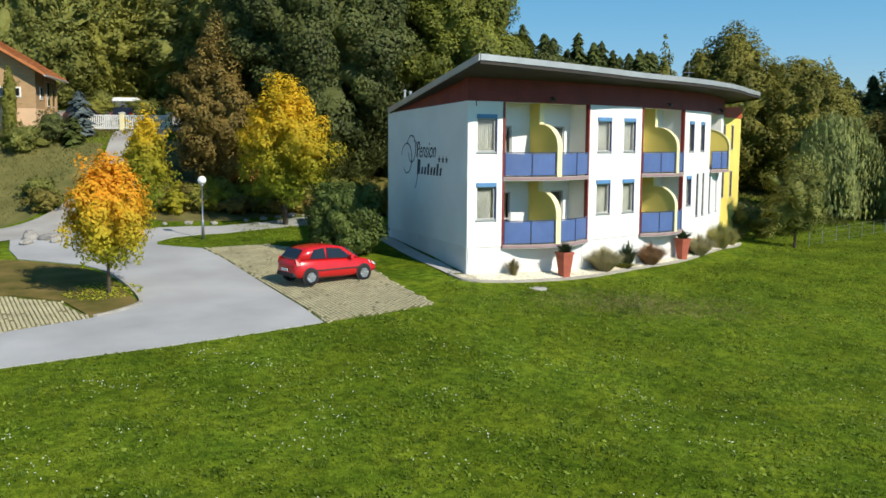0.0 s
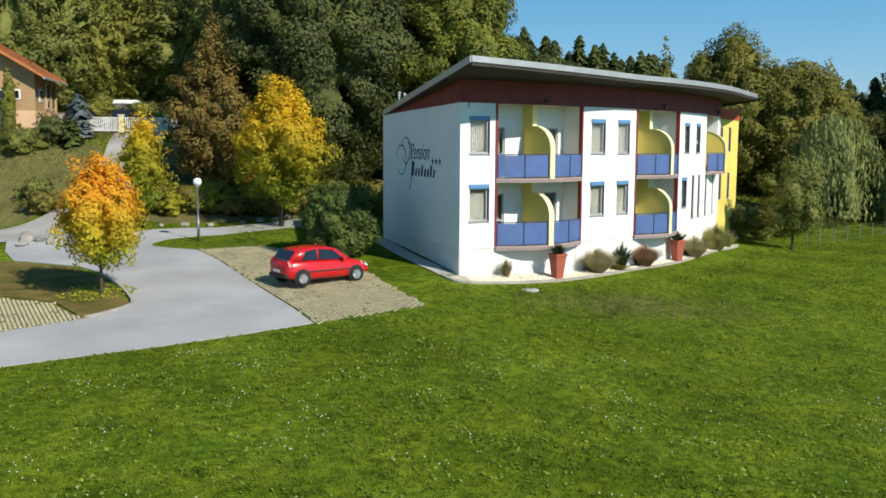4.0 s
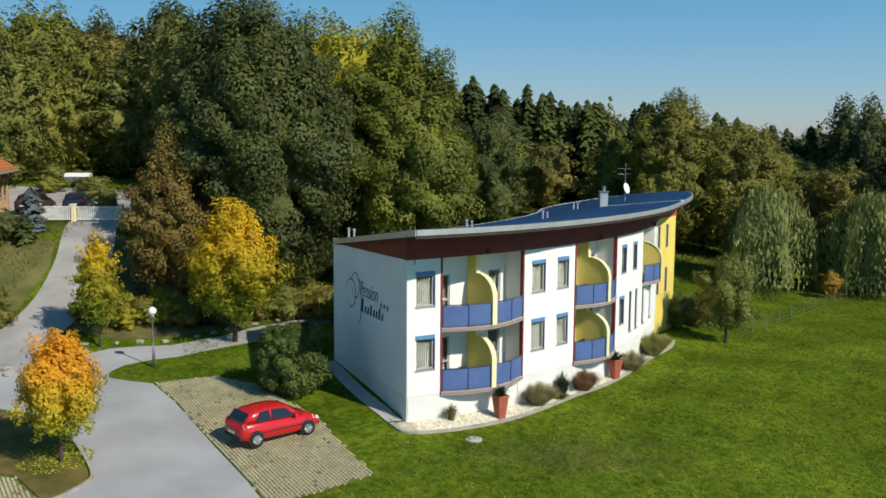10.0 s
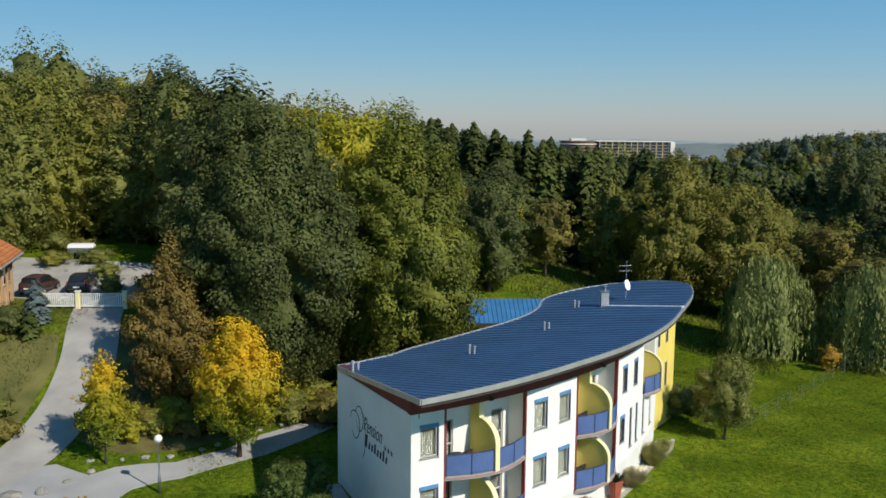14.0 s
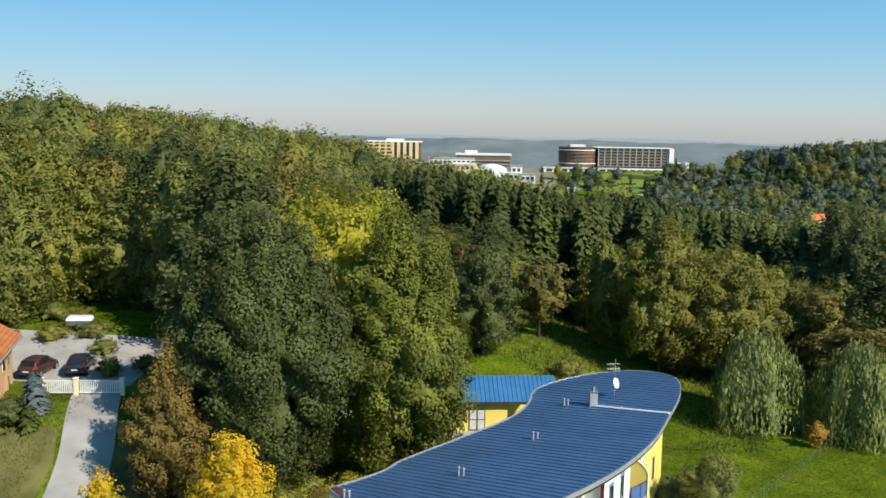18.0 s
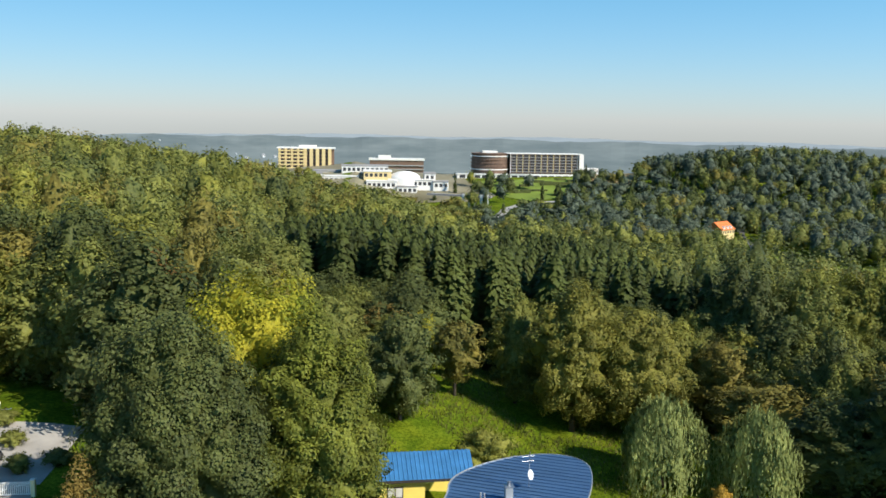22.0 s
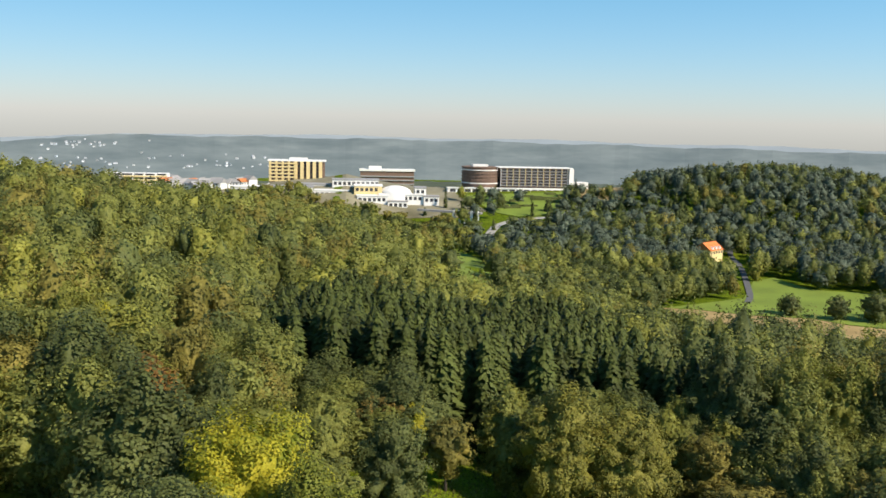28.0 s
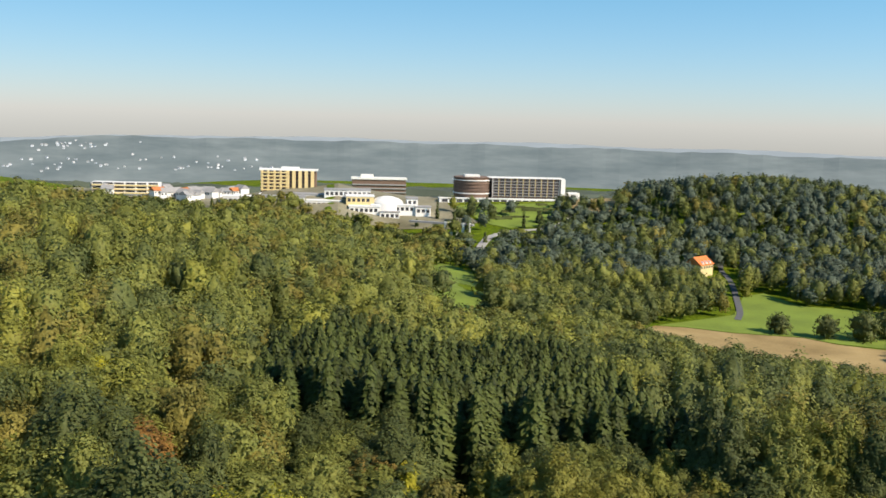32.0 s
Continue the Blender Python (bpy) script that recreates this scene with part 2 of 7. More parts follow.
L_FLOWER = leaf("white_clover", (0.55, 0.58, 0.48), (0.75, 0.76, 0.68), 1.0, 0.1)


# ---- mesh helpers ----
def np_mesh(name, verts, k, material):
    """One mesh of separate k-cornered faces from an array of corners."""
    verts = np.asarray(verts, dtype=np.float32).reshape(-1, 3)
    me = bpy.data.meshes.new(name)
    count = len(verts)
    me.vertices.add(count)
    me.vertices.foreach_set("co", verts.ravel())
    me.loops.add(count)
    me.loops.foreach_set("vertex_index", np.arange(count, dtype=np.int32))
    me.polygons.add(count // k)
    me.polygons.foreach_set("loop_start", np.arange(0, count, k, dtype=np.int32))
    me.update(calc_edges=True)
    me.materials.append(material)
    return me


def obj(name, bm, material, parent=None, smooth=False):
    me = bpy.data.meshes.new(name)
    bmesh.ops.recalc_face_normals(bm, faces=bm.faces[:])
    bm.to_mesh(me)
    bm.free()
    if smooth:
        me.polygons.foreach_set("use_smooth", [True] * len(me.polygons))
    me.materials.append(material)
    ob = new(name, me)
    ob.parent = parent
    return ob


def part(name, bm, material, parent, label="", smooth=False):
    ob = obj(name, bm, material, parent, smooth)
    if label:
        tagged(ob, label)
    return ob


def empty(name, place, label, category, group="", kind="", turn=0.0):
    ob = new(name)
    ob.matrix_basis = pose(*place, 0, 0, turn)
    return tagged(ob, label, category, group, kind)


def box(x0, x1, y0, y1, z0, z1, bevel=0.0, bm=None):
    bm = bm or bmesh.new()
    got = bmesh.ops.create_cube(bm, size=1.0, matrix=Matrix.LocRotScale(((x0 + x1) / 2, (y0 + y1) / 2, (z0 + z1) / 2), None, (abs(x1 - x0), abs(y1 - y0), abs(z1 - z0))))
    if bevel:
        edges = list({e for v in got["verts"] for e in v.link_edges})
        bmesh.ops.bevel(bm, geom=edges, offset=bevel, segments=1, affect="EDGES", profile=0.5)
    return bm


def loft(bm, rings, closed=True, caps=True):
    """Skins rings of equal length."""
    vs = [[bm.verts.new(p) for p in r] for r in rings]
    k = len(rings[0])
    for a, b in zip(vs, vs[1:]):
        for i in range(k if closed else k - 1):
            j = (i + 1) % k
            bm.faces.new((a[i], a[j], b[j], b[i]))
    if caps and closed:
        bm.faces.new(vs[0][::-1]), bm.faces.new(vs[-1])
    return bm


def tube(bm, pts, radii, sides=8):
    pts = [Vector(p) for p in pts]
    rings = []
    for i, p in enumerate(pts):
        d = (pts[min(i + 1, len(pts) - 1)] - pts[max(i - 1, 0)]).normalized()
        a = d.orthogonal().normalized() if abs(d.z) < 0.99 else Vector((1, 0, 0))
        if abs(d.z) < 0.99:
            a = d.cross(Vector((0, 0, 1))).normalized()
        b = d.cross(a)
        rings.append([p + (a * math.cos(2 * math.pi * j / sides) + b * math.sin(2 * math.pi * j / sides)) * radii[i] for j in range(sides)])
    return loft(bm, rings)


def lathe(bm, profile, sides=16, place=(0, 0, 0)):
    c = Vector(place)
    return loft(bm, [[c + Vector((r * math.cos(2 * math.pi * j / sides), r * math.sin(2 * math.pi * j / sides), z)) for j in range(sides)] for r, z in profile])


def S(v):
    v = np.clip(v, 0, 1)
    return v * v * (3 - 2 * v)


def G(x, y, cx, cy, sx, sy):
    return np.exp(-((x - cx) / sx) ** 2 - ((y - cy) / sy) ** 2)


# ---- terrain ----
def ground_z(x, y):
    x, y = np.asarray(x, float), np.asarray(y, float)
    z = 0.07 * np.clip(y - 36, -22, 14) - 0.1 * np.clip(x, 0, 22) * S((y - 2) / 30)
    z = z + (4.9 * S((-x - 8) / 12) * S((y - 45) / 19) + 2.0 * S((y - 64) / 18) * S((-x - 10) / 15)) * (1 - S((y - 190) / 230))
    z = z + 4.0 * S((y - 72) / 30) * S((45 - x) / 35) * S((x + 20) / 25)
    z = z - 3.0 * S((x - 30) / 40) * S((y - 70) / 50) - 3.5 * S((y - 105) / 25) * S((x + 10) / 25)
    # the land falls to the valley floor, with a wooded ridge to one side
    z = z - 27.0 * np.clip((0.45 * (y - 130) + 0.9 * x - 50) / 190, 0, 1) * S((y - 110) / 40)
    z = z - 4.0 * G(x, y, -20, 175, 26, 45) + 5.0 * G(x, y, -62, 128, 22, 40) + 10.0 * G(x, y, -120, 300, 52, 85) + 3.0 * G(x, y, -60, 225, 25, 40)
    z = z - 5.0 * G(x, y, 5, 330, 30, 50) - 3.0 * G(x, y, -10, 260, 25, 40) - 8.0 * S((y - 320) / 120) * S((70 - x) / 40) * (1 - S((y - 620) / 100)) + 4.0 * G(x, y, 78, 148, 22, 26)
    z = z + 7.0 * G(x, y, 52, 385, 26, 60) + 5.0 * G(x, y, 125, 560, 70, 70)
    z = z - 10.0 * S((y - 330) / 150) * S((-x - 40) / 60)
    # the spa hill and the wooded hill across the valley
    z = z + 21.0 * G(x, y, 40, 760, 220, 130) + 35.5 * G(x, y, 335, 680, 145, 120) + 3.0 * G(x, y, 140, 742, 74, 46)
    far = S((y - 850) / 900)
    z = z * (1 - far) - 75.0 * far
    left = S(-(x + 200) / 1300)
    z = z - 70.0 * left * far
    z = z - FAR_FALL * S((y - 1500) / 900)
    return z


def gz(x, y):
    return float(ground_z(x, y))


def axis(lo, hi, steps):
    out, v = [], lo
    for stop, d in steps:
        while v < stop:
            out.append(v)
            v += d
    return np.array(out + [hi])


gx = axis(-4500, 4500, [(-1000, 250), (-300, 40), (-60, 8), (70, 1.5), (320, 8), (1000, 40), (4500, 250)])
gy = axis(-4500, 4600, [(-300, 300), (-20, 20), (110, 1.5), (330, 7), (800, 14), (2200, 70), (3600, 60), (4600, 200)])
XX, YY = np.meshgrid(gx, gy)
ZZ = ground_z(XX, YY)
nx, ny = len(gx), len(gy)
idx = np.arange(nx * ny).reshape(ny, nx)
gverts = np.stack([XX, YY, ZZ], -1).reshape(-1, 3)
gfaces = np.stack([idx[:-1, :-1], idx[:-1, 1:], idx[1:, 1:], idx[1:, :-1]], -1).reshape(-1, 4)
gme = bpy.data.meshes.new("ground")
gme.from_pydata(gverts.tolist(), [], gfaces.tolist())
gme.polygons.foreach_set("use_smooth", [True] * len(gme.polygons))


def meadow_material():
    """Mown meadow: broad pale and dark patches, hand-sized clumps, fine blades."""
    m = mat("meadow", (0.090, 0.140, 0.008), 0.95, 0.22, 0.3, 14.0, 0.0, alt=(0.150, 0.208, 0.019), spec=0.04)
    n, l = m.node_tree.nodes, m.node_tree.links
    bsdf = n["Principled BSDF"]
    co = n.new("ShaderNodeTexCoord")
    last = bsdf.inputs["Base Color"].links[0].from_socket
    for size, detail, lo, hi, dark, light in ((0.012, 6, 0.42, 0.62, (0.85, 0.9, 0.85, 1), (1.12, 1.04, 0.95, 1)), (0.55, 5, 0.36, 0.64, (0.80, 0.88, 0.8, 1), (1.22, 1.10, 1.0, 1)),
                                              (3.2, 7, 0.36, 0.62, (0.60, 0.66, 0.6, 1), (1.30, 1.24, 1.2, 1)), (16.0, 4, 0.36, 0.62, (0.66, 0.70, 0.6, 1), (1.30, 1.26, 1.2, 1))):
        tex, rp, mx = n.new("ShaderNodeTexNoise"), n.new("ShaderNodeValToRGB"), n.new("ShaderNodeMixRGB")
        tex.inputs["Scale"].default_value, tex.inputs["Detail"].default_value = size, detail
        rp.color_ramp.elements[0].position, rp.color_ramp.elements[0].color = lo, dark
        rp.color_ramp.elements[1].position, rp.color_ramp.elements[1].color = hi, light
        mx.blend_type, mx.inputs[0].default_value = "MULTIPLY", 1.0
        l.new(co.outputs["Object"], tex.inputs["Vector"]), l.new(tex.outputs["Fac"], rp.inputs[0])
        l.new(last, mx.inputs[1]), l.new(rp.outputs[0], mx.inputs[2])
        last = mx.outputs[0]
        if size == 3.2:
            bp = n.new("ShaderNodeBump")
            bp.inputs["Strength"].default_value, bp.inputs["Distance"].default_value = 0.55, 0.08
            l.new(tex.outputs["Fac"], bp.inputs["Height"]), l.new(bp.outputs[0], bsdf.inputs["Normal"])
    l.new(last, bsdf.inputs["Base Color"])
    return m


gme.materials.append(meadow_material())
ground = tagged(new("ground", gme), "green meadow and rolling land under the woods", "ground", kind="structure")


def sheet(name, outline, material, lift, label, category, cell=1.2):
    """A flat covering cut to an outline, lying on the ground."""
    bm = bmesh.new()
    bm.faces.new([bm.verts.new((x, y, 0)) for x, y in outline])
    lo = np.min(outline, axis=0)
    hi = np.max(outline, axis=0)
    for axis_no, no in ((0, (1, 0, 0)), (1, (0, 1, 0))):
        for v in np.arange(lo[axis_no] + cell, hi[axis_no], cell):
            co = [0, 0, 0]
            co[axis_no] = v
            bmesh.ops.bisect_plane(bm, geom=bm.verts[:] + bm.edges[:] + bm.faces[:], plane_co=co, plane_no=no)
    for v in bm.verts:
        v.co.z = gz(v.co.x, v.co.y) + lift
    for f in bm.faces:
        if f.normal.z < 0:
            f.normal_flip()
    skirt = bmesh.ops.extrude_edge_only(bm, edges=[e for e in bm.edges if e.is_boundary])
    for v in skirt["geom"]:
        if isinstance(v, bmesh.types.BMVert):
            v.co.z -= 0.12
    me = bpy.data.meshes.new(name)
    bm.to_mesh(me)
    bm.free()
    me.materials.append(material)
    return tagged(new(name, me), label, category, kind="structure")


def smooth_line(pts, per=6):
    """A rounded line through the points (Catmull-Rom)."""
    p = [np.array(v, float) for v in pts]
    p = [2 * p[0] - p[1]] + p + [2 * p[-1] - p[-2]]
    out = []
    for a, b, c, d in zip(p, p[1:], p[2:], p[3:]):
        for i in range(per):
            t = i / per
            out.append(0.5 * (2 * b + (c - a) * t + (2 * a - 5 * b + 4 * c - d) * t * t + (3 * b - a - 3 * c + d) * t ** 3))
    return out + [p[-2]]


def strip(name, centre, width, material, lift, label, category):
    """A road or path along a rounded centre line."""
    line = smooth_line(centre, 8)
    bm = bmesh.new()
    rows = []
    for i, p in enumerate(line):
        d = line[min(i + 1, len(line) - 1)] - line[max(i - 1, 0)]
        nrm = np.array([-d[1], d[0]]) / (np.hypot(*d) + 1e-9)
        row = []
        for k in np.linspace(-0.5, 0.5, 5):
            q = p + nrm * width * k
            row.append(bm.verts.new((q[0], q[1], gz(*q) + lift)))
        rows.append(row)
    for a, b in zip(rows, rows[1:]):
        for i in range(4):
            bm.faces.new((a[i], a[i + 1], b[i + 1], b[i]))
    for f in bm.faces:
        f.normal_update()
        if f.normal.z < 0:
            f.normal_flip()
    me = bpy.data.meshes.new(name)
    bm.to_mesh(me)
    bm.free()
    me.materials.append(material)
    return tagged(new(name, me), label, category, kind="structure")


# ---- yard, drive, paths ----
YARD = [(-30, 10.6), (-11.44, 22.3), (-9.56, 23.5), (-7.5, 24.75), (-5.3, 26.25), (-3.4, 27.7), (-4.5, 29.7), (-6.6, 33.1), (-9.6, 38.1), (-11.3, 40.5), (-12.6, 40.85), (-13.7, 41.3), (-14.0, 42.2), (-13.6, 43.4), (-12.5, 44.3), (-11.4, 44.8),
        (-9.8, 46.2), (-7.4, 48.0), (-5.6, 50.2), (-4.2, 52.6), (-4.6, 54.6), (-6.2, 53.2), (-8.3, 50.9), (-10.0, 48.4), (-12.2, 46.7), (-14.0, 46.4), (-15.3, 46.0), (-16.4, 45.0), (-18.6, 46.2), (-21.0, 45.4), (-21.2, 42.0), (-19.9, 39.4), (-18.5, 37.4),
        (-15.2, 36.4), (-13.6, 35.1), (-12.4, 33.6), (-11.2, 31.7), (-10.35, 30.1), (-10.3, 29.3), (-10.7, 28.3), (-11.2, 27.7), (-13.3, 25.7), (-30, 15.5)]
sheet("yard_asphalt", YARD, ASPHALT, 0.035, "worn grey asphalt yard with a curved edge", "yard")
strip("drive", [(-34, 33), (-27, 38.5), (-22.2, 43.5), (-20.2, 49.5), (-20.4, 55.5), (-21.9, 61.5), (-23.4, 68), (-24.5, 76)], 3.5, GRAVELROAD, 0.045, "pale gravel drive climbing to the gate", "drive")
strip("gate_court", [(-36, 72), (-28, 71.5), (-20.5, 71)], 10.0, GRAVELROAD, 0.03, "pale gravel court behind the gate", "court")
P_RIGHT = [(-3.3, 27.8), (-1.6, 29.0), (0.1, 30.5), (-1.5, 33.4), (-2.7, 36.1), (-4.6, 38.4), (-6.4, 40.6), (-8.6, 41.7), (-11.2, 40.6), (-9.5, 38.1), (-6.5, 33.1), (-4.4, 29.7)]
P_LEFT = [(-11.2, 27.8), (-13.3, 29.9), (-15.6, 30.5), (-30, 30.6), (-30, 15.8), (-13.35, 25.85)]
sheet("paver_bed_right", P_RIGHT, PAVEBASE, 0.02, "grass joints under the parking pavers", "parking")
sheet("paver_bed_left", P_LEFT, PAVEBASE, 0.02, "grass joints under the parking pavers", "parking")
ISLAND = [(-10.4, 29.5), (-10.8, 28.4), (-11.3, 27.95), (-13.2, 30.0), (-15.5, 30.7), (-24, 30.8), (-25, 36), (-18.6, 37.1), (-15.4, 36.1), (-13.8, 34.8), (-12.6, 33.3), (-11.4, 31.5), (-10.5, 30.1)]
BANKGRASS = mat("fading_bank_lawn", (0.115, 0.125, 0.028), 0.95, 0.5, 0.3, 14, 0.6, alt=(0.20, 0.18, 0.055))
sheet("bank_lawn", [(-26.2, 42.0), (-24.2, 44.0), (-22.9, 47.2), (-22.25, 50.5), (-22.35, 55.5), (-23.4, 59.0), (-29.5, 58.8), (-38, 57), (-40, 42.0)], BANKGRASS, 0.03, "dull fading lawn on the bank beside the drive", "lawn")
sheet("bank_slope", [(-18.3, 48.5), (-18.5, 55), (-19.8, 60), (-12, 60), (-3, 58.5), (-4.5, 55.5), (-7.8, 53.2), (-10.2, 50.2), (-12, 48.2), (-15.4, 47.4)], mat("weedy_bank_soil", (0.12, 0.105, 0.035), 0.95, 0.7, 0.35, 14, 0.6, alt=(0.19, 0.17, 0.05)), 0.03, "weedy bank with fading plants above the path", "bank")
sheet("tree_bed", ISLAND, DRYGRASS, 0.05, "dry grass bed with fallen leaves under the maple", "bed")

# ---- guest house: plan of the curved front ----
R0, A0 = 32.5, radians(30.4)
CX, CY = 1.1 - R0 * math.sin(A0), 36.0 + R0 * math.cos(A0)


def arc(s, o=0.0):
    a = A0 + s / R0
    return CX + (R0 + o) * math.sin(a), CY - (R0 + o) * math.cos(a)


def arc_inv(x, y):
    vx, vy = x - CX, y - CY
    return (math.atan2(vx, -vy) - A0) * R0, math.hypot(vx, vy) - R0


def slab(bm, s0, s1, z0, z1, o0, o1):
    """A curved block between two stations of the front, two heights and two depths."""
    k = max(1, int((s1 - s0) / 0.7))
    rings = []
    for s in np.linspace(s0, s1, k + 1):
        a, b = arc(s, o0), arc(s, o1)
        rings.append([(a[0], a[1], z0), (b[0], b[1], z0), (b[0], b[1], z1), (a[0], a[1], z1)])
    return loft(bm, rings)


def bay(s0, s1, z0, z1, holes, depth=0.35, out=0.0):
    """A wall bay in one piece, its openings cut through."""
    bm = bmesh.new()
    ss = {s0, s1, *[h[0] for h in holes], *[h[1] for h in holes]}
    ss |= {v for v in np.arange(s0, s1, 0.8) if min(abs(v - q) for q in ss) > 0.15}
    ss = sorted(ss)
    zs = sorted({z0, z1, *[h[2] for h in holes], *[h[3] for h in holes]})
    full = {(i, j): not any(h[0] < (ss[i] + ss[i + 1]) / 2 < h[1] and h[2] < (zs[j] + zs[j + 1]) / 2 < h[3] for h in holes) for i in range(len(ss) - 1) for j in range(len(zs) - 1)}
    made = {}

    def v(i, j, k):
        if (i, j, k) not in made:
            made[i, j, k] = bm.verts.new((*arc(ss[i], out - depth if k == 0 else out), zs[j]))
        return made[i, j, k]
    for (i, j), on in full.items():
        if not on:
            continue
        for k in (0, 1):
            bm.faces.new((v(i, j, k), v(i + 1, j, k), v(i + 1, j + 1, k), v(i, j + 1, k)))
        for di, dj, p, q in ((-1, 0, (i, j), (i, j + 1)), (1, 0, (i + 1, j), (i + 1, j + 1)), (0, -1, (i, j), (i + 1, j)), (0, 1, (i, j + 1), (i + 1, j + 1))):
            if not full.get((i + di, j + dj), False):
                bm.faces.new((v(*p, 0), v(*q, 0), v(*q, 1), v(*p, 1)))
    return bm


house = empty("guest_house", (0, 0, 0), "white two-storey guest house with curved front and blue roof", "building")
WIN = [(0.45, 1.35), (7.15, 8.05), (9.05, 9.9)]
ZL, ZU, WH = 2.15, 4.95, 1.5
part("wall_bay", bay(0, 1.7, 1.0, 7.0, [(0.45, 1.35, ZL, ZL + WH), (0.45, 1.35, ZU, ZU + WH)]), PLASTER, house)
part("wall_bay", bay(6.55, 10.5, 1.0, 7.0, [(a, b, z, z + WH) for a, b in WIN[1:3] for z in (ZL, ZU)]), PLASTER, house)
part("wall_bay", bay(14.9, 19.5, 1.0, 7.0, [(15.7, 16.3, ZU, ZU + WH), (17.5, 18.1, ZU, ZU + WH), (15.5, 16.1, ZL, ZL + WH), (17.0, 17.45, 1.5, ZL + WH + 0.1), (18.1, 18.55, 1.5, ZL + WH + 0.1)]), PLASTER, house)
part("wall_bay", bay(19.5, 26.8, 1.0, 3.9, [(19.6, 20.1, 1.5, ZL + WH + 0.1), (21.6, 22.3, 1.5, ZL + WH + 0.1)]), PLASTER, house)
bm = bmesh.new()
for a, b in ((0, 2.2), (6.3, 10.9), (14.4, 26.8)):
    slab(bm, a, b, -1.2, 1.0, -0.35, -0.03)
for a, b in ((2.2, 6.3), (10.9, 14.4)):
    slab(bm, a, b, -1.2, 0.878, -0.35, -0.06)
part("plinth", bm, PLINTH, house)
bm = bmesh.new()
slab(bm, -0.02, 26.8, 7.0, 8.0, -0.3, 0.02)
part("red_band", bm, RED, house, "dark red timber band under the eaves")


def wall_between(a, b, z0, za, zb, thick=0.35):
    """A straight wall from a to b, za and zb high at its ends."""
    d = Vector((b[0] - a[0], b[1] - a[1], 0)).normalized()
    nrm = Vector((-d.y, d.x, 0)) * thick
    bm = bmesh.new()
    A, B = Vector((a[0], a[1], 0)), Vector((b[0], b[1], 0))
    U = Vector((0, 0, 1))
    return loft(bm, [[A + U * z0, A - nrm + U * z0, A - nrm + U * za, A + U * za], [B + U * z0, B - nrm + U * z0, B - nrm + U * zb, B + U * zb]])


ENDP, THICK = (18.2, 61.3), 0.35
CORNER, BACKL = (1.1, 36.0), (-3.05, 44.6)
part("gable_wall", wall_between(CORNER, BACKL, 1.05, 7.0, 6.72), PLASTER, house, "white gable wall with dark painted lettering")
CB = (CORNER[0] + 0.04, CORNER[1] + 0.02)
part("gable_plinth", wall_between(CB, (BACKL[0] + 0.04, BACKL[1]), -0.4, 1.05, 1.05), PLINTH, house)
part("gable_red", wall_between(CB, (BACKL[0] + 0.04, BACKL[1]), 6.8, 8.02, 6.95), RED, house)
back = [BACKL] + [arc(s, -8.6 + 0.05 * s) for s in (8, 13, 18, 24, 28.5)] + [ENDP]
for i, (p, q) in enumerate(zip(back, back[1:])):
    part("back_wall", wall_between(p, q, -1, 6.4 if i < 5 else 6.9, 6.4 if i < 4 else 6.9), PLASTER if i < 4 else YELLOW, house)
EA = Vector((*arc(26.6, -0.6), 0))
ED = (Vector((*ENDP, 0)) - EA).normalized()
EN = Vector((ED.y, -ED.x, 0))
end_wall = part("end_wall", wall_between((EA.x, EA.y), ENDP, -1.3, 7.5, 7.7), YELLOW, house, "bright yellow plaster end wall")
# The red band goes on here in a brighter red, sunlight painted in.
part("end_band", wall_between((EA.x + 0.03, EA.y - 0.03), (ENDP[0] + 0.03, ENDP[1] - 0.03), 6.95, 7.52, 7.72), mat("sunlit_red_copy", (0.48, 0.085, 0.035), 0.6, 1.2, 0.12, 30, 0.1), house, "red band with sunlight put into its colour")
for u in (0.9, 2.7):
    for z0, z1 in ((1.9, 3.6), (4.9, 6.5)):
        for name, grow, out, m in (("window", 0.0, THICK + 0.03, FRAMEW), ("pane", -0.06, THICK + 0.036, DARKROOM)):
            bm = bmesh.new()
            loft(bm, [[EA + ED * (u + w) + EN * o + Vector((0, 0, z)) for w, z in ((-grow, z0 - grow), (0.5 + grow, z0 - grow), (0.5 + grow, z1 + grow), (-grow, z1 + grow))] for o in (THICK - 0.05, out)])
            part(name, bm, m, end_wall)
# Floors share the near-black painted for the unlit inside.
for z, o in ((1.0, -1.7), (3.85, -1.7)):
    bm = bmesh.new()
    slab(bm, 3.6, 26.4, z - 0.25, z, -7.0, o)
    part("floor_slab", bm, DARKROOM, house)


# roof: a leaf-shaped sheet sloping down to the back
def roof_z(o):
    return 8.4 - 0.135 * (1.6 - o)


def roof_edges():
    out = []
    for u in np.linspace(0, 1, 61):
        s = -1.0 + 36.2 * (1 - (1 - u) ** 1.3)
        k = max(0.0, 1 - (s + 1.0) / 10.0)
        if s <= 31:
            f = 1.45 + 1.4 * k ** 1.3 + 0.9 * S((s - 22) / 9)
            b = -10.3 + 1.0 * k + 2.9 * S((s - 17) / 15) - 0.5 * math.sin(max(0.0, (s - 6)) / 3.5) * (1 - k)
        else:
            w = math.sqrt(max(0.0, 1 - ((s - 31) / 4.2) ** 2))
            f, b = -2.4 + 4.75 * w, -2.4 - 5.3 * w
        sb = s + 2.0 * k
        out.append((arc(s, float(f)), float(roof_z(f)), arc(sb, float(b)), float(roof_z(b))))
    return out


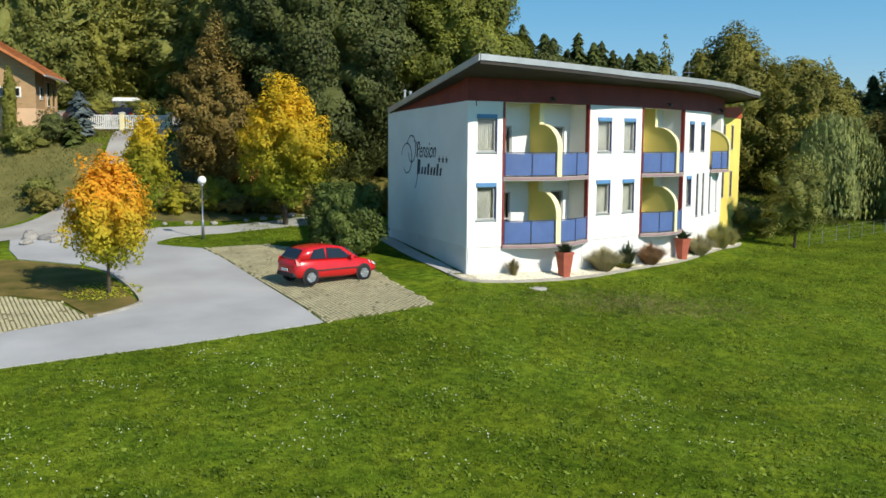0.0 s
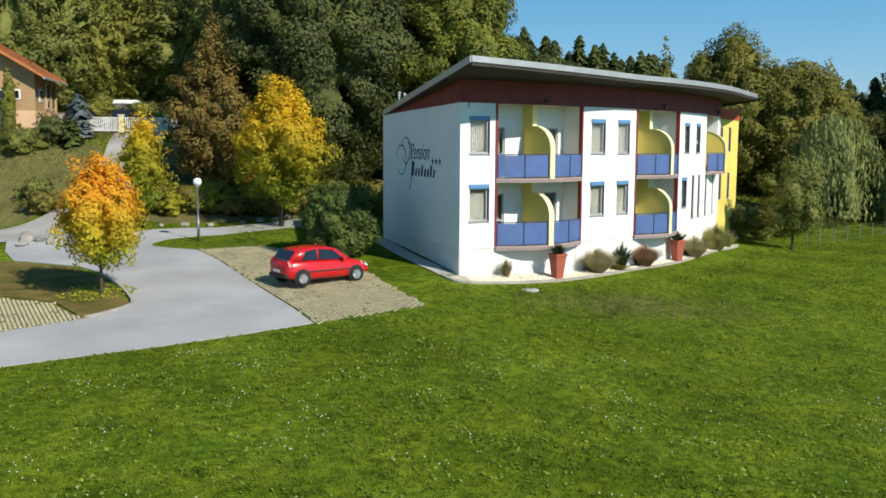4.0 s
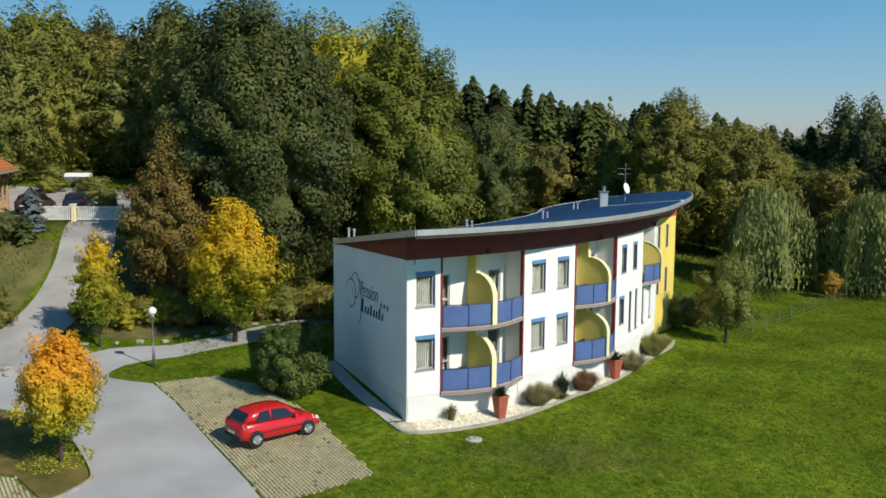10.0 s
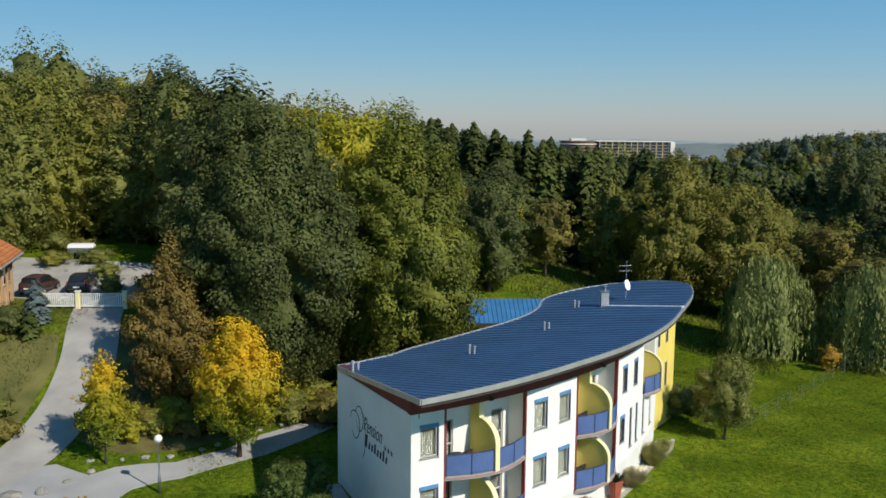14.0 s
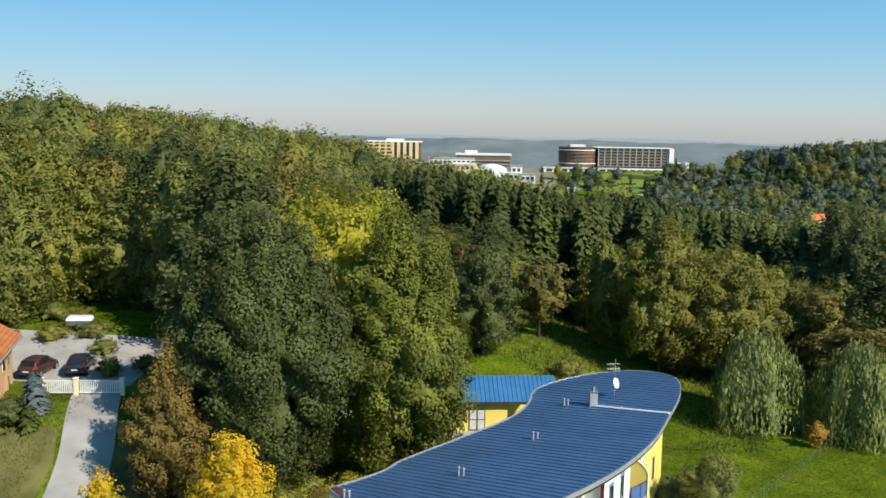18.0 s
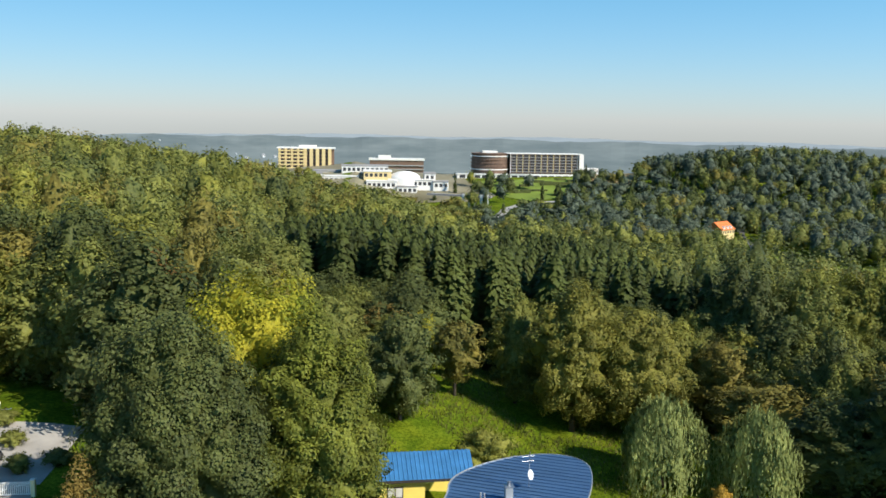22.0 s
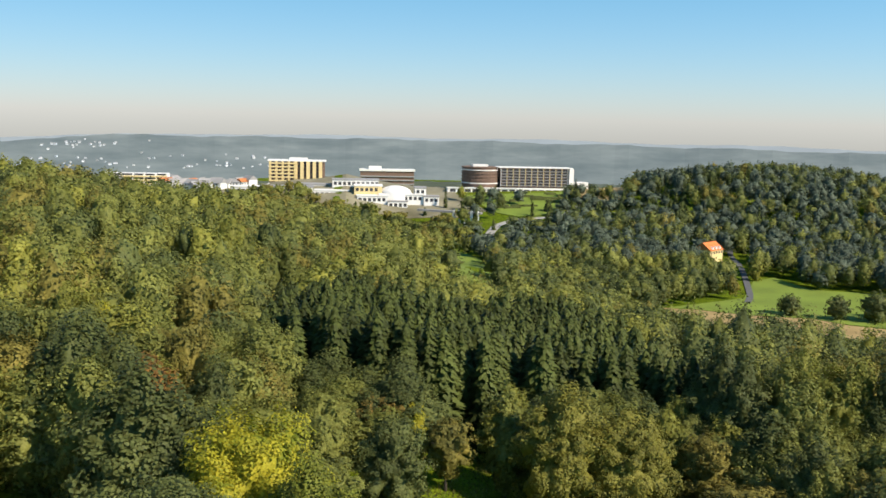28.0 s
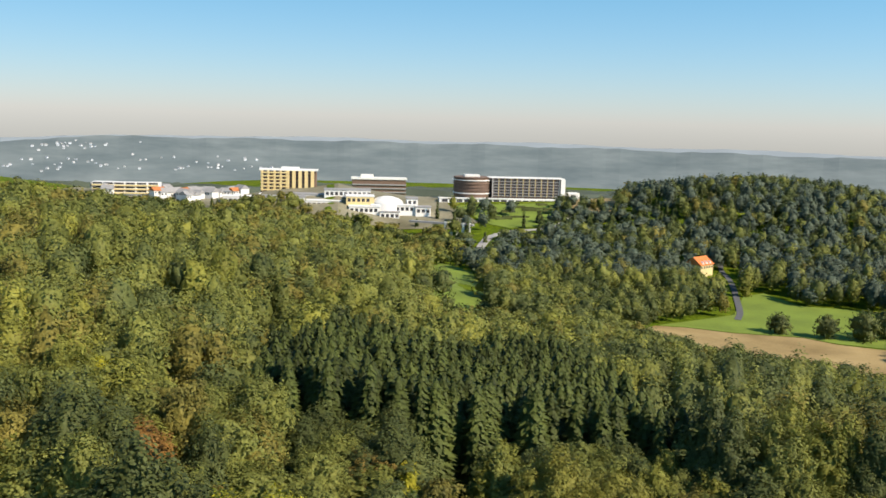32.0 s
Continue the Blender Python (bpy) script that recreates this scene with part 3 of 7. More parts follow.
EDGES = roof_edges()
bm = bmesh.new()
rings = []
for (f, fz, b, bz) in EDGES:
    row = []
    for k in np.linspace(0, 1, 7):
        row.append((f[0] + (b[0] - f[0]) * k, f[1] + (b[1] - f[1]) * k, fz + (bz - fz) * k))
    rings.append(row + [(x, y, z - 0.10) for x, y, z in row[::-1]])
loft(bm, rings)
part("roof_sheet", bm, ROOFBLUE, house, "blue-grey standing-seam metal roof")
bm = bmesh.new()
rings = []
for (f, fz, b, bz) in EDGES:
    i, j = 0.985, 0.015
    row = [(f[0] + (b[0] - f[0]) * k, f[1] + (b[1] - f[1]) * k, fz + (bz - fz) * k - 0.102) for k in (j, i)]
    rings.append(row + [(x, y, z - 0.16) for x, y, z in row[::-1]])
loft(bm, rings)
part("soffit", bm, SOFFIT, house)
OUT = [(*e[0], e[1]) for e in EDGES] + [(*e[2], e[3]) for e in EDGES[::-1]]


def edge_band(name, pts, drop, out, material, up=0.03):
    bm = bmesh.new()
    rings = []
    for i, p in enumerate(pts):
        q, r = pts[max(i - 1, 0)], pts[min(i + 1, len(pts) - 1)]
        d = Vector((r[0] - q[0], r[1] - q[1], 0)).normalized()
        n = Vector((d.y, -d.x, 0)) * out
        P = Vector(p)
        U = Vector((0, 0, 1))
        rings.append([P + U * up, P + n + U * up, P + n - U * drop, P - U * drop])
    loft(bm, rings)
    return part(name, bm, material, house)


edge_band("front_fascia", [(*e[0], e[1]) for e in EDGES], 0.20, 0.05, FASCIA)
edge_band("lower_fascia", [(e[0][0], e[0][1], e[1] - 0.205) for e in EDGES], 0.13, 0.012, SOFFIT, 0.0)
edge_band("back_gutter", [(*e[2], e[3]) for e in EDGES[::-1]], 0.14, 0.10, FASCIA, 0.05)
edge_band("verge_trim", [(*EDGES[0][2], EDGES[0][3]), (*EDGES[0][0], EDGES[0][1])], 0.22, 0.05, FASCIA)

# standing seams, running down the slope
SD = Vector((0.77, -0.64, 0))
SN = Vector((0.64, 0.77, 0))
poly = [Vector((p[0], p[1], 0)) for p in OUT]


def crossings(k):
    hit = []
    for a, b in zip(poly, poly[1:] + poly[:1]):
        da, db = a.dot(SN) - k, b.dot(SN) - k
        if da * db < 0:
            hit.append(a + (b - a) * (da / (da - db)))
    return sorted(hit, key=lambda p: p.dot(SD))


k0, k1 = min(p.dot(SN) for p in poly), max(p.dot(SN) for p in poly)
for k in np.arange(k0 + 0.3, k1 - 0.1, 0.52):
    h = crossings(k)
    if len(h) < 2:
        continue
    a, b = h[0], h[-1]
    bm = bmesh.new()
    rings = []
    for t in np.linspace(0.01, 0.99, 5):
        p = a + (b - a) * t
        z = roof_z(arc_inv(p.x, p.y)[1]) + 0.004
        rings.append([p + SN * w + Vector((0, 0, z + h2)) for w, h2 in ((-0.022, -0.01), (0.022, -0.01), (0.016, 0.05), (-0.016, 0.05))])
    loft(bm, rings)
    part("roof_seam", bm, ROOFBLUE, house)


# ---- trees and woods ----
def diamonds(P, N, a, b, rng):
    """A leaf at every P facing N, a long and b wide."""
    N = N / (np.linalg.norm(N, axis=1, keepdims=True) + 1e-9)
    T = rng.normal(size=P.shape)
    T -= N * np.sum(T * N, axis=1, keepdims=True)
    T /= np.linalg.norm(T, axis=1, keepdims=True) + 1e-9
    B = np.cross(N, T)
    a, b = np.reshape(a, (-1, 1)), np.reshape(b, (-1, 1))
    return np.stack([P - T * a, P - B * b, P + T * a, P + B * b], 1).reshape(-1, 3)


def sprigs(P, N, a, rng):
    """A three-cornered spray of leaves at every P facing N, about a wide."""
    N = N / (np.linalg.norm(N, axis=1, keepdims=True) + 1e-9)
    T = rng.normal(size=P.shape)
    T -= N * np.sum(T * N, axis=1, keepdims=True)
    T /= np.linalg.norm(T, axis=1, keepdims=True) + 1e-9
    B, a = np.cross(N, T), np.reshape(a, (-1, 1))
    return np.stack([P + T * a, P - T * a * 0.6 + B * a * 0.75, P - T * a * 0.5 - B * a * 0.8], 1).reshape(-1, 3)


def ball(rng, n):
    d = rng.normal(size=(n, 3))
    return d / np.linalg.norm(d, axis=1, keepdims=True)


ICO = {}


def ico(k):
    """Directions and triangles of a round grid, k times divided."""
    if k not in ICO:
        bm = bmesh.new()
        bmesh.ops.create_icosphere(bm, subdivisions=k, radius=1.0)
        ICO[k] = (np.array([v.co[:] for v in bm.verts]), np.array([[v.index for v in f.verts] for f in bm.faces], dtype=np.int32))
        bm.free()
    return ICO[k]


def profile(f, shape):
    """Width of a crown at the part f of its height."""
    f = np.asarray(f, dtype=float)
    if shape == "cone":
        return 0.06 + 0.94 * (1 - f) ** 1.0 * np.clip(f / 0.1 + 0.55, 0, 1)
    if shape == "maple":
        return np.where(f < 0.34, 0.42 + 0.58 * np.sin(f / 0.34 * math.pi / 2), 0.1 + 0.9 * np.clip(1 - ((f - 0.34) / 0.66) ** 1.5, 0, 1))
    if shape == "bush":
        return np.where(f < 0.12, 0.86, 1 - 0.55 * np.clip((f - 0.45) / 0.55, 0, 1) ** 3)
    if shape == "dome":
        return np.where(f < 0.3, 0.72 + 0.28 * np.sin(f / 0.3 * math.pi / 2), 0.2 + 0.8 * np.clip(1 - ((f - 0.3) / 0.7) ** 2.4, 0, 1) ** 0.7)
    if shape == "egg":
        return np.where(f < 0.38, 0.74 + 0.26 * np.sin(f / 0.38 * math.pi / 2), 0.16 + 0.84 * np.clip(1 - ((f - 0.38) / 0.62) ** 2.1, 0, 1))
    return np.clip(1 - np.abs(2 * f - 0.9) ** 2.4, 0.1, 1) ** 0.6


def crown_form(rng, h, r, base, lobes, shape):
    """A crown as a union of upright lobes round the stem: centres, widths and heights."""
    H = h - base
    f = np.concatenate([np.array([0.12, 0.3, 0.5, 0.7, 0.84]), (np.arange(lobes) + rng.uniform(0, 1, lobes)) / lobes * 0.86 + 0.03])
    w = profile(f, shape)
    a = np.arange(len(f)) * 2.399 + rng.uniform(-0.5, 0.5, len(f))
    out = np.where(np.arange(len(f)) < 5, 0.06, rng.uniform(0.68, 1.0, len(f))) * r * w
    wide = np.where(np.arange(len(f)) < 5, 0.6 * w, rng.uniform(0.12, 0.28, len(f)) * (0.34 + 0.66 * w)) * r
    tall = np.where(np.arange(len(f)) < 5, np.maximum(0.19 * H, 0), wide * rng.uniform(0.65, 1.15, len(f)))
    z = base + f * H
    tall = np.minimum(tall, np.maximum(h * rng.uniform(0.93, 1.03, len(f)) - z, np.minimum(0.08 * H, 1.2 * wide)))
    return np.stack([np.cos(a) * out, np.sin(a) * out, z], 1), wide, tall


def crown_skin(rng, D, c0, form, wave):
    """How far the crown reaches from c0 along D, and which way its skin faces there."""
    C, wide, tall = form
    S = np.stack([wide, wide, tall], 1)
    far, which = np.full(len(D), 1e-3), np.zeros(len(D), dtype=int)
    for i in range(len(C)):
        d, o = D / S[i], (c0 - C[i]) / S[i]
        A, B, K = np.sum(d * d, 1), d @ o, float(o @ o) - 1
        q = B * B - A * K
        t = np.where(q > 0, (-B + np.sqrt(np.maximum(q, 0))) / A, 0)
        better = t > far
        far, which = np.where(better, t, far), np.where(better, i, which)
    P = c0 + D * far[:, None]
    N = (P - C[which]) / S[which] ** 2
    N /= np.linalg.norm(N, axis=1, keepdims=True) + 1e-9
    F, ph, k = wave
    far = far * (1 + (np.sin(D @ F.T * k + ph) @ np.full(len(F), 1.0)) * 0.11 / math.sqrt(len(F)))
    return far, N


def crown_parts(rng, h, r, base, lobes, leaves, shape, grid, core=0.85):
    """A crown's inner mass and its outer leaves: grid corners, triangles, leaf places and facings."""
    form = crown_form(rng, h, r, base, lobes, shape)
    c0 = np.array([0, 0, base + (h - base) * 0.45])
    wave = (rng.normal(size=(9, 3)), rng.uniform(0, 6.283, 9), 3.2 * math.sqrt(grid - 1))
    stretch = np.array([r, r, (h - base) / 2])
    D, F = ico(grid)
    D = D * stretch
    D = D / np.linalg.norm(D, axis=1, keepdims=True)
    far, _ = crown_skin(rng, D, c0, form, wave)
    V = c0 + D * (far * rng.uniform(0.82, 1.06, len(D)) * core)[:, None]
    E = ball(rng, leaves) * stretch
    E /= np.linalg.norm(E, axis=1, keepdims=True)
    far, N = crown_skin(rng, E, c0, form, wave)
    P = c0 + E * (far * (core - 0.02 + (1.07 - core) * rng.uniform(0, 1, leaves) ** 0.8))[:, None] + rng.normal(size=E.shape) * 0.014 * r
    N = N + E * 0.3 + rng.normal(size=E.shape) * 0.24
    N[:, 2] += 0.25
    return V, F, P, N


def leafy_mesh(name, V, F, Q, material, k=4):
    """One mesh of a smooth inner mass (corners V, triangles F) and separate leaves Q (k corners each)."""
    V, Q = np.asarray(V, dtype=np.float32), np.asarray(Q, dtype=np.float32)
    nv, nf, nq = len(V), len(F), len(Q) // k
    me = bpy.data.meshes.new(name)
    me.vertices.add(nv + len(Q))
    me.vertices.foreach_set("co", np.concatenate([V, Q]).ravel())
    me.loops.add(nf * 3 + nq * k)
    me.loops.foreach_set("vertex_index", np.concatenate([np.asarray(F, dtype=np.int32).ravel(), np.arange(nv, nv + len(Q), dtype=np.int32)]))
    me.polygons.add(nf + nq)
    me.polygons.foreach_set("loop_start", np.concatenate([np.arange(nf, dtype=np.int32) * 3, nf * 3 + np.arange(nq, dtype=np.int32) * k]))
    me.polygons.foreach_set("use_smooth", np.arange(nf + nq) < nf)
    me.update(calc_edges=True)
    me.materials.append(material)
    return me


def crown_mesh(name, seed, h, r, base, lobes, leaves, size, material, shape="round", grid=4):
    rng = np.random.default_rng(seed)
    V, F, P, N = crown_parts(rng, h, r, base, lobes, leaves, shape, grid, 0.74 if shape == "maple" else 0.85)
    s = size * rng.uniform(0.6, 1.3, leaves)
    return leafy_mesh(name, V, F, diamonds(P, N, s, s * 0.6, rng), material)


def trunk_bm(rng, h, base, r0):
    bm = bmesh.new()
    lean = rng.normal(size=2) * 0.02 * h
    n = 6
    top = base + (h - base) * 0.7
    pts = [(lean[0] * (i / n) ** 2, lean[1] * (i / n) ** 2, -0.25 + (top + 0.25) * i / n) for i in range(n + 1)]
    tube(bm, pts, [r0 * (1.35 if i == 0 else 1 - 0.8 * i / n) for i in range(n + 1)], 8)
    return bm, lean, top


def limb_bms(rng, lean, top, base, r0, r, limbs):
    """Each limb, forking up and out from the stem."""
    for i in range(limbs):
        bm = bmesh.new()
        z = base + (top - base) * (0.05 + 0.75 * i / max(1, limbs))
        a = i * 2.4 + rng.uniform(0, 0.6)
        L = r * rng.uniform(0.55, 0.8)
        p0 = (lean[0] * (z / top) ** 2, lean[1] * (z / top) ** 2, z)
        tube(bm, [p0, (p0[0] + math.cos(a) * L * 0.5, p0[1] + math.sin(a) * L * 0.5, z + L * 0.35), (p0[0] + math.cos(a) * L, p0[1] + math.sin(a) * L, z + L * 0.55)],
             [r0 * 0.42, r0 * 0.25, r0 * 0.08], 5)
        yield bm


def stem(t, rng, h, base, r0, r, limbs):
    bm, lean, top = trunk_bm(rng, h, base, r0)
    part("trunk", bm, BARK, t, smooth=True)
    for bm in limb_bms(rng, lean, top, base, r0, r, limbs):
        part("limb", bm, BARK, t, smooth=True)


def tree(name, x, y, h, r, base, material, label, seed, lobes=24, leaves=5000, size=0.2, shape="round", trunk=0.18, category="tree", limbs=6, group="", grid=4):
    rng = np.random.default_rng(seed)
    t = empty(name, (x, y, gz(x, y)), label, category, group)
    stem(t, rng, h, base, trunk, r, limbs)
    c = new("crown", crown_mesh("crown", seed + 7, h, r, base, lobes, leaves, size, material, shape, grid))
    c.parent = t
    return t


def spruce_points(rng, h, r, levels, per, droop=0.35):
    """Needle sprays of a conifer: corners of drooping quads round the stem."""
    n = levels * per
    f = rng.uniform(0, 1, n) ** 1.1
    z = h * (0.04 + 0.95 * f)
    L = (r * (1 - f) ** 0.5 + 0.28) * rng.uniform(0.55, 1.15, n)
    a = rng.uniform(0, 6.283, n)
    dx, dy = np.cos(a), np.sin(a)
    w = 0.15 * L + 0.09
    dz = droop * L * rng.uniform(0.5, 1.6, n)
    px, py, zero = -dy * w, dx * w, np.zeros(n)
    tip = rng.uniform(-0.25, 0.05, n) * L
    return np.stack([np.stack([dx * L * 0.1, dy * L * 0.1, z + 0.25 * L], 1), np.stack([dx * L * 0.62 + px, dy * L * 0.62 + py, z - dz], 1),
                     np.stack([dx * L, dy * L, z - dz * 0.9 + tip], 1), np.stack([dx * L * 0.62 - px, dy * L * 0.62 - py, z - dz], 1)], 1).reshape(-1, 3)


def spruce(name, x, y, h, r, material, label, seed, levels=26, per=11, group=""):
    rng = np.random.default_rng(seed)
    t = empty(name, (x, y, gz(x, y)), label, "tree", group)
    bm = bmesh.new()
    tube(bm, [(0, 0, -0.2), (0, 0, h * 0.5), (0, 0, h * 0.97)], [h * 0.014, h * 0.008, 0.02], 7)
    part("trunk", bm, BARK, t, smooth=True)
    c = new("crown", np_mesh("crown", spruce_points(rng, h, r, levels, per), 4, material))
    c.parent = t
    return t


def willow(name, x, y, h, r, label, seed):
    """A weeping crown of hanging strands."""
    rng = np.random.default_rng(seed)
    t = empty(name, (x, y, gz(x, y)), label, "tree", "weeping willows")
    stem(t, rng, h * 0.75, h * 0.3, 0.28, r * 0.8, 7)
    n = 820
    a, q = rng.uniform(0, 6.283, n), rng.uniform(0.05, 1, n) ** 0.5
    lump = 1 + 0.16 * np.sin(a * 3 + seed) + 0.1 * np.sin(a * 7)
    rad = r * q * lump
    ztop = h * (1 - 0.45 * q ** 2.2) * rng.uniform(0.9, 1.03, n)
    zlow = np.maximum(0.4, ztop - rng.uniform(1.5, 5.5, n) * (0.4 + q))
    P, N = [], []
    for j in range(17):
        f = j / 16
        p = np.stack([np.cos(a) * rad * (1 + 0.08 * f), np.sin(a) * rad * (1 + 0.08 * f), ztop + (zlow - ztop) * f], 1) + rng.normal(size=(n, 3)) * 0.12
        P.append(p)
        N.append(np.stack([np.cos(a), np.sin(a), 0.3 + 0 * a], 1) + rng.normal(size=(n, 3)) * 0.4)
    P, N = np.concatenate(P), np.concatenate(N)
    T = np.tile(np.array([[0, 0, 1.0]]), (len(P), 1)) + rng.normal(size=P.shape) * 0.15
    N /= np.linalg.norm(N, axis=1, keepdims=True)
    B = np.cross(N, T)
    B /= np.linalg.norm(B, axis=1, keepdims=True)
    L = rng.uniform(0.14, 0.32, len(P))[:, None]
    V = np.stack([P - T * L, P - B * L * 0.32, P + T * L, P + B * L * 0.32], 1).reshape(-1, 3)
    c = new("crown", np_mesh("crown", V, 4, L_WILLOW))
    c.parent = t
    return t


def wood(name, places, kinds, label, seed):
    """A far wood: joined crowns, one mesh for each leaf colour. places: x, y, height, radius, quads, leaf size, kind."""
    rng = np.random.default_rng(seed)
    heaps = {}
    for x, y, h, r, n, size, kind in places:
        at = np.array([x, y, gz(x, y)])
        heap = heaps.setdefault(kind, [[], [], [], 0])
        if kind == "spruce":
            heap[2].append(spruce_points(rng, h, r, max(7, n // 9), 9, 0.55) + at)
            continue
        V, F, P, N = crown_parts(rng, h, r, h * 0.22, 30 if y < 200 else 22 if y < 330 else 15, n, "egg" if rng.uniform() < 0.3 else "dome", 2, 0.82)
        s = size * rng.uniform(0.6, 1.3, n)
        heap[0].append(V + at)
        heap[1].append(F + heap[3])
        heap[3] += len(V)
        heap[2].append(sprigs(P, N, s, rng) + at)
    for kind, (vs, fs, qs, count) in heaps.items():
        if vs:
            me = leafy_mesh(name, np.concatenate(vs), np.concatenate(fs), np.concatenate(qs), kinds[kind], 3)
        else:
            me = np_mesh(name, np.concatenate(qs), 4, kinds[kind])
        tagged(new(name, me), label[kind] if isinstance(label, dict) else label, "woodland", kind="stuff")


# ---- planting: single trees ----
tree("orange_maple", -12.0, 31.3, 5.4, 1.72, 1.3, L_ORANGE, "young maple in orange and yellow autumn leaf", 3, 80, 13000, 0.075, "maple", 0.075, limbs=7)
tree("yellow_maple", -8.9, 47.6, 8.2, 2.6, 1.6, L_YELLOW, "golden yellow maple standing by the path", 5, 100, 18000, 0.1, "maple", 0.13, limbs=8)
tree("slim_maple", -15.95, 46.4, 6.8, 1.7, 1.3, L_YELLOW, "slim young yellow-green maple by the drive", 9, 44, 6000, 0.085, "maple", 0.07)
tree("brown_hornbeam", -14.22, 53.47, 9.91, 2.7, 0.4, L_BROWN, "upright russet-brown hornbeam above the drive", 11, 130, 34000, 0.095, "maple", 0.2)
tree("great_oak", -9.0, 57.5, 20.0, 5.6, 2.0, L_OAK, "great dark green oak rising behind the garden", 21, 210, 84000, 0.128, "egg", 0.42, limbs=10, grid=5)
tree("great_lime", -0.4, 61.5, 18.3, 4.7, 1.9, L_OAK2, "tall mid-green lime tree behind the guest house", 22, 180, 66000, 0.128, "egg", 0.36, limbs=10, grid=5)
tree("yellowing_lime", -5.6, 69.5, 20.8, 6.3, 4.0, L_YELGRN, "tall lime with a yellowing crown", 23, 120, 34000, 0.15, "egg", 0.3)
tree("dark_alder", 6.9, 90.0, 11.4, 3.7, 1.5, L_DARK, "rounded dark green alder on the back meadow", 24, 90, 18000, 0.14, "egg", 0.2)
tree("old_pear", 13.2, 97.0, 9.0, 3.0, 2.2, L_OLIVE, "old fruit tree in olive and yellow leaf", 25, 26, 7000, 0.19, "round", 0.18)
tree("old_pear", 10.2, 100.5, 8.0, 1.5, 1.2, L_YELGRN, "slim fruit tree in yellow-green leaf", 26, 12, 3600, 0.14, "egg", 0.12)
tree("slim_ash", 20.1, 98.0, 13.6, 3.0, 1.5, L_GREEN, "slim green ash at the edge of the meadow", 27, 36, 9000, 0.2, "cone", 0.18)
tree("walnut", 25.4, 92.5, 16.0, 4.8, 2.0, L_WALNUT, "broad walnut tree turning olive green", 28, 130, 30000, 0.15, "egg", 0.3)
tree("walnut", 32.8, 93.0, 14.5, 4.8, 2.0, L_WALNUT, "broad walnut tree turning olive green", 29, 130, 30000, 0.15, "egg", 0.3)
tree("pear_sapling", 21.1, 57.2, 5.9, 2.3, 1.0, L_GREEN, "small dark green fruit tree on the lawn", 30, 26, 9000, 0.085, "egg", 0.1)
tree("hazel", 14.4, 80.5, 5.0, 2.9, 0.4, L_LIGHT, "spreading green hazel behind the garden pavilion", 31, 24, 6000, 0.12, "round", 0.12, category="shrub")
tree("amber_shrub", 35.2, 75.4, 2.4, 1.15, 0.3, leaf("amber_leaf", (0.44, 0.29, 0.04), (0.60, 0.36, 0.06), 0.6, 0.2, trans=0.4), "small amber shrub on the lawn", 32, 14, 1500, 0.09, "round", 0.05, category="shrub", grid=3)
tree("laurel_bush", -4.5, 39.6, 3.35, 1.5, 0.1, L_LAUREL, "dense dark green cherry laurel beside the parking", 33, 200, 22000, 0.065, "bush", 0.08, category="shrub")
willow("weeping_willow", 31.4, 80.6, 8.8, 3.9, "pale green weeping willow on the lawn", 2)
willow("weeping_willow", 39.4, 77.5, 8.8, 3.4, "pale green weeping willow near the fence", 5)
spruce("blue_spruce", -25.6, 60.6, 3.1, 0.95, L_BLUE, "small silvery blue spruce beside the gate", 41, 18, 12)
spruce("garden_spruce", -25.2, 58.6, 1.9, 0.7, L_SPRUCE, "small dark spruce on the bank", 42, 14, 10)
tree("column_thuja", -29.2, 58.2, 5.3, 0.75, 0.1, L_LIGHT, "columnar green thuja at the house corner", 43, 20, 4000, 0.08, "egg", 0.08, grid=3)

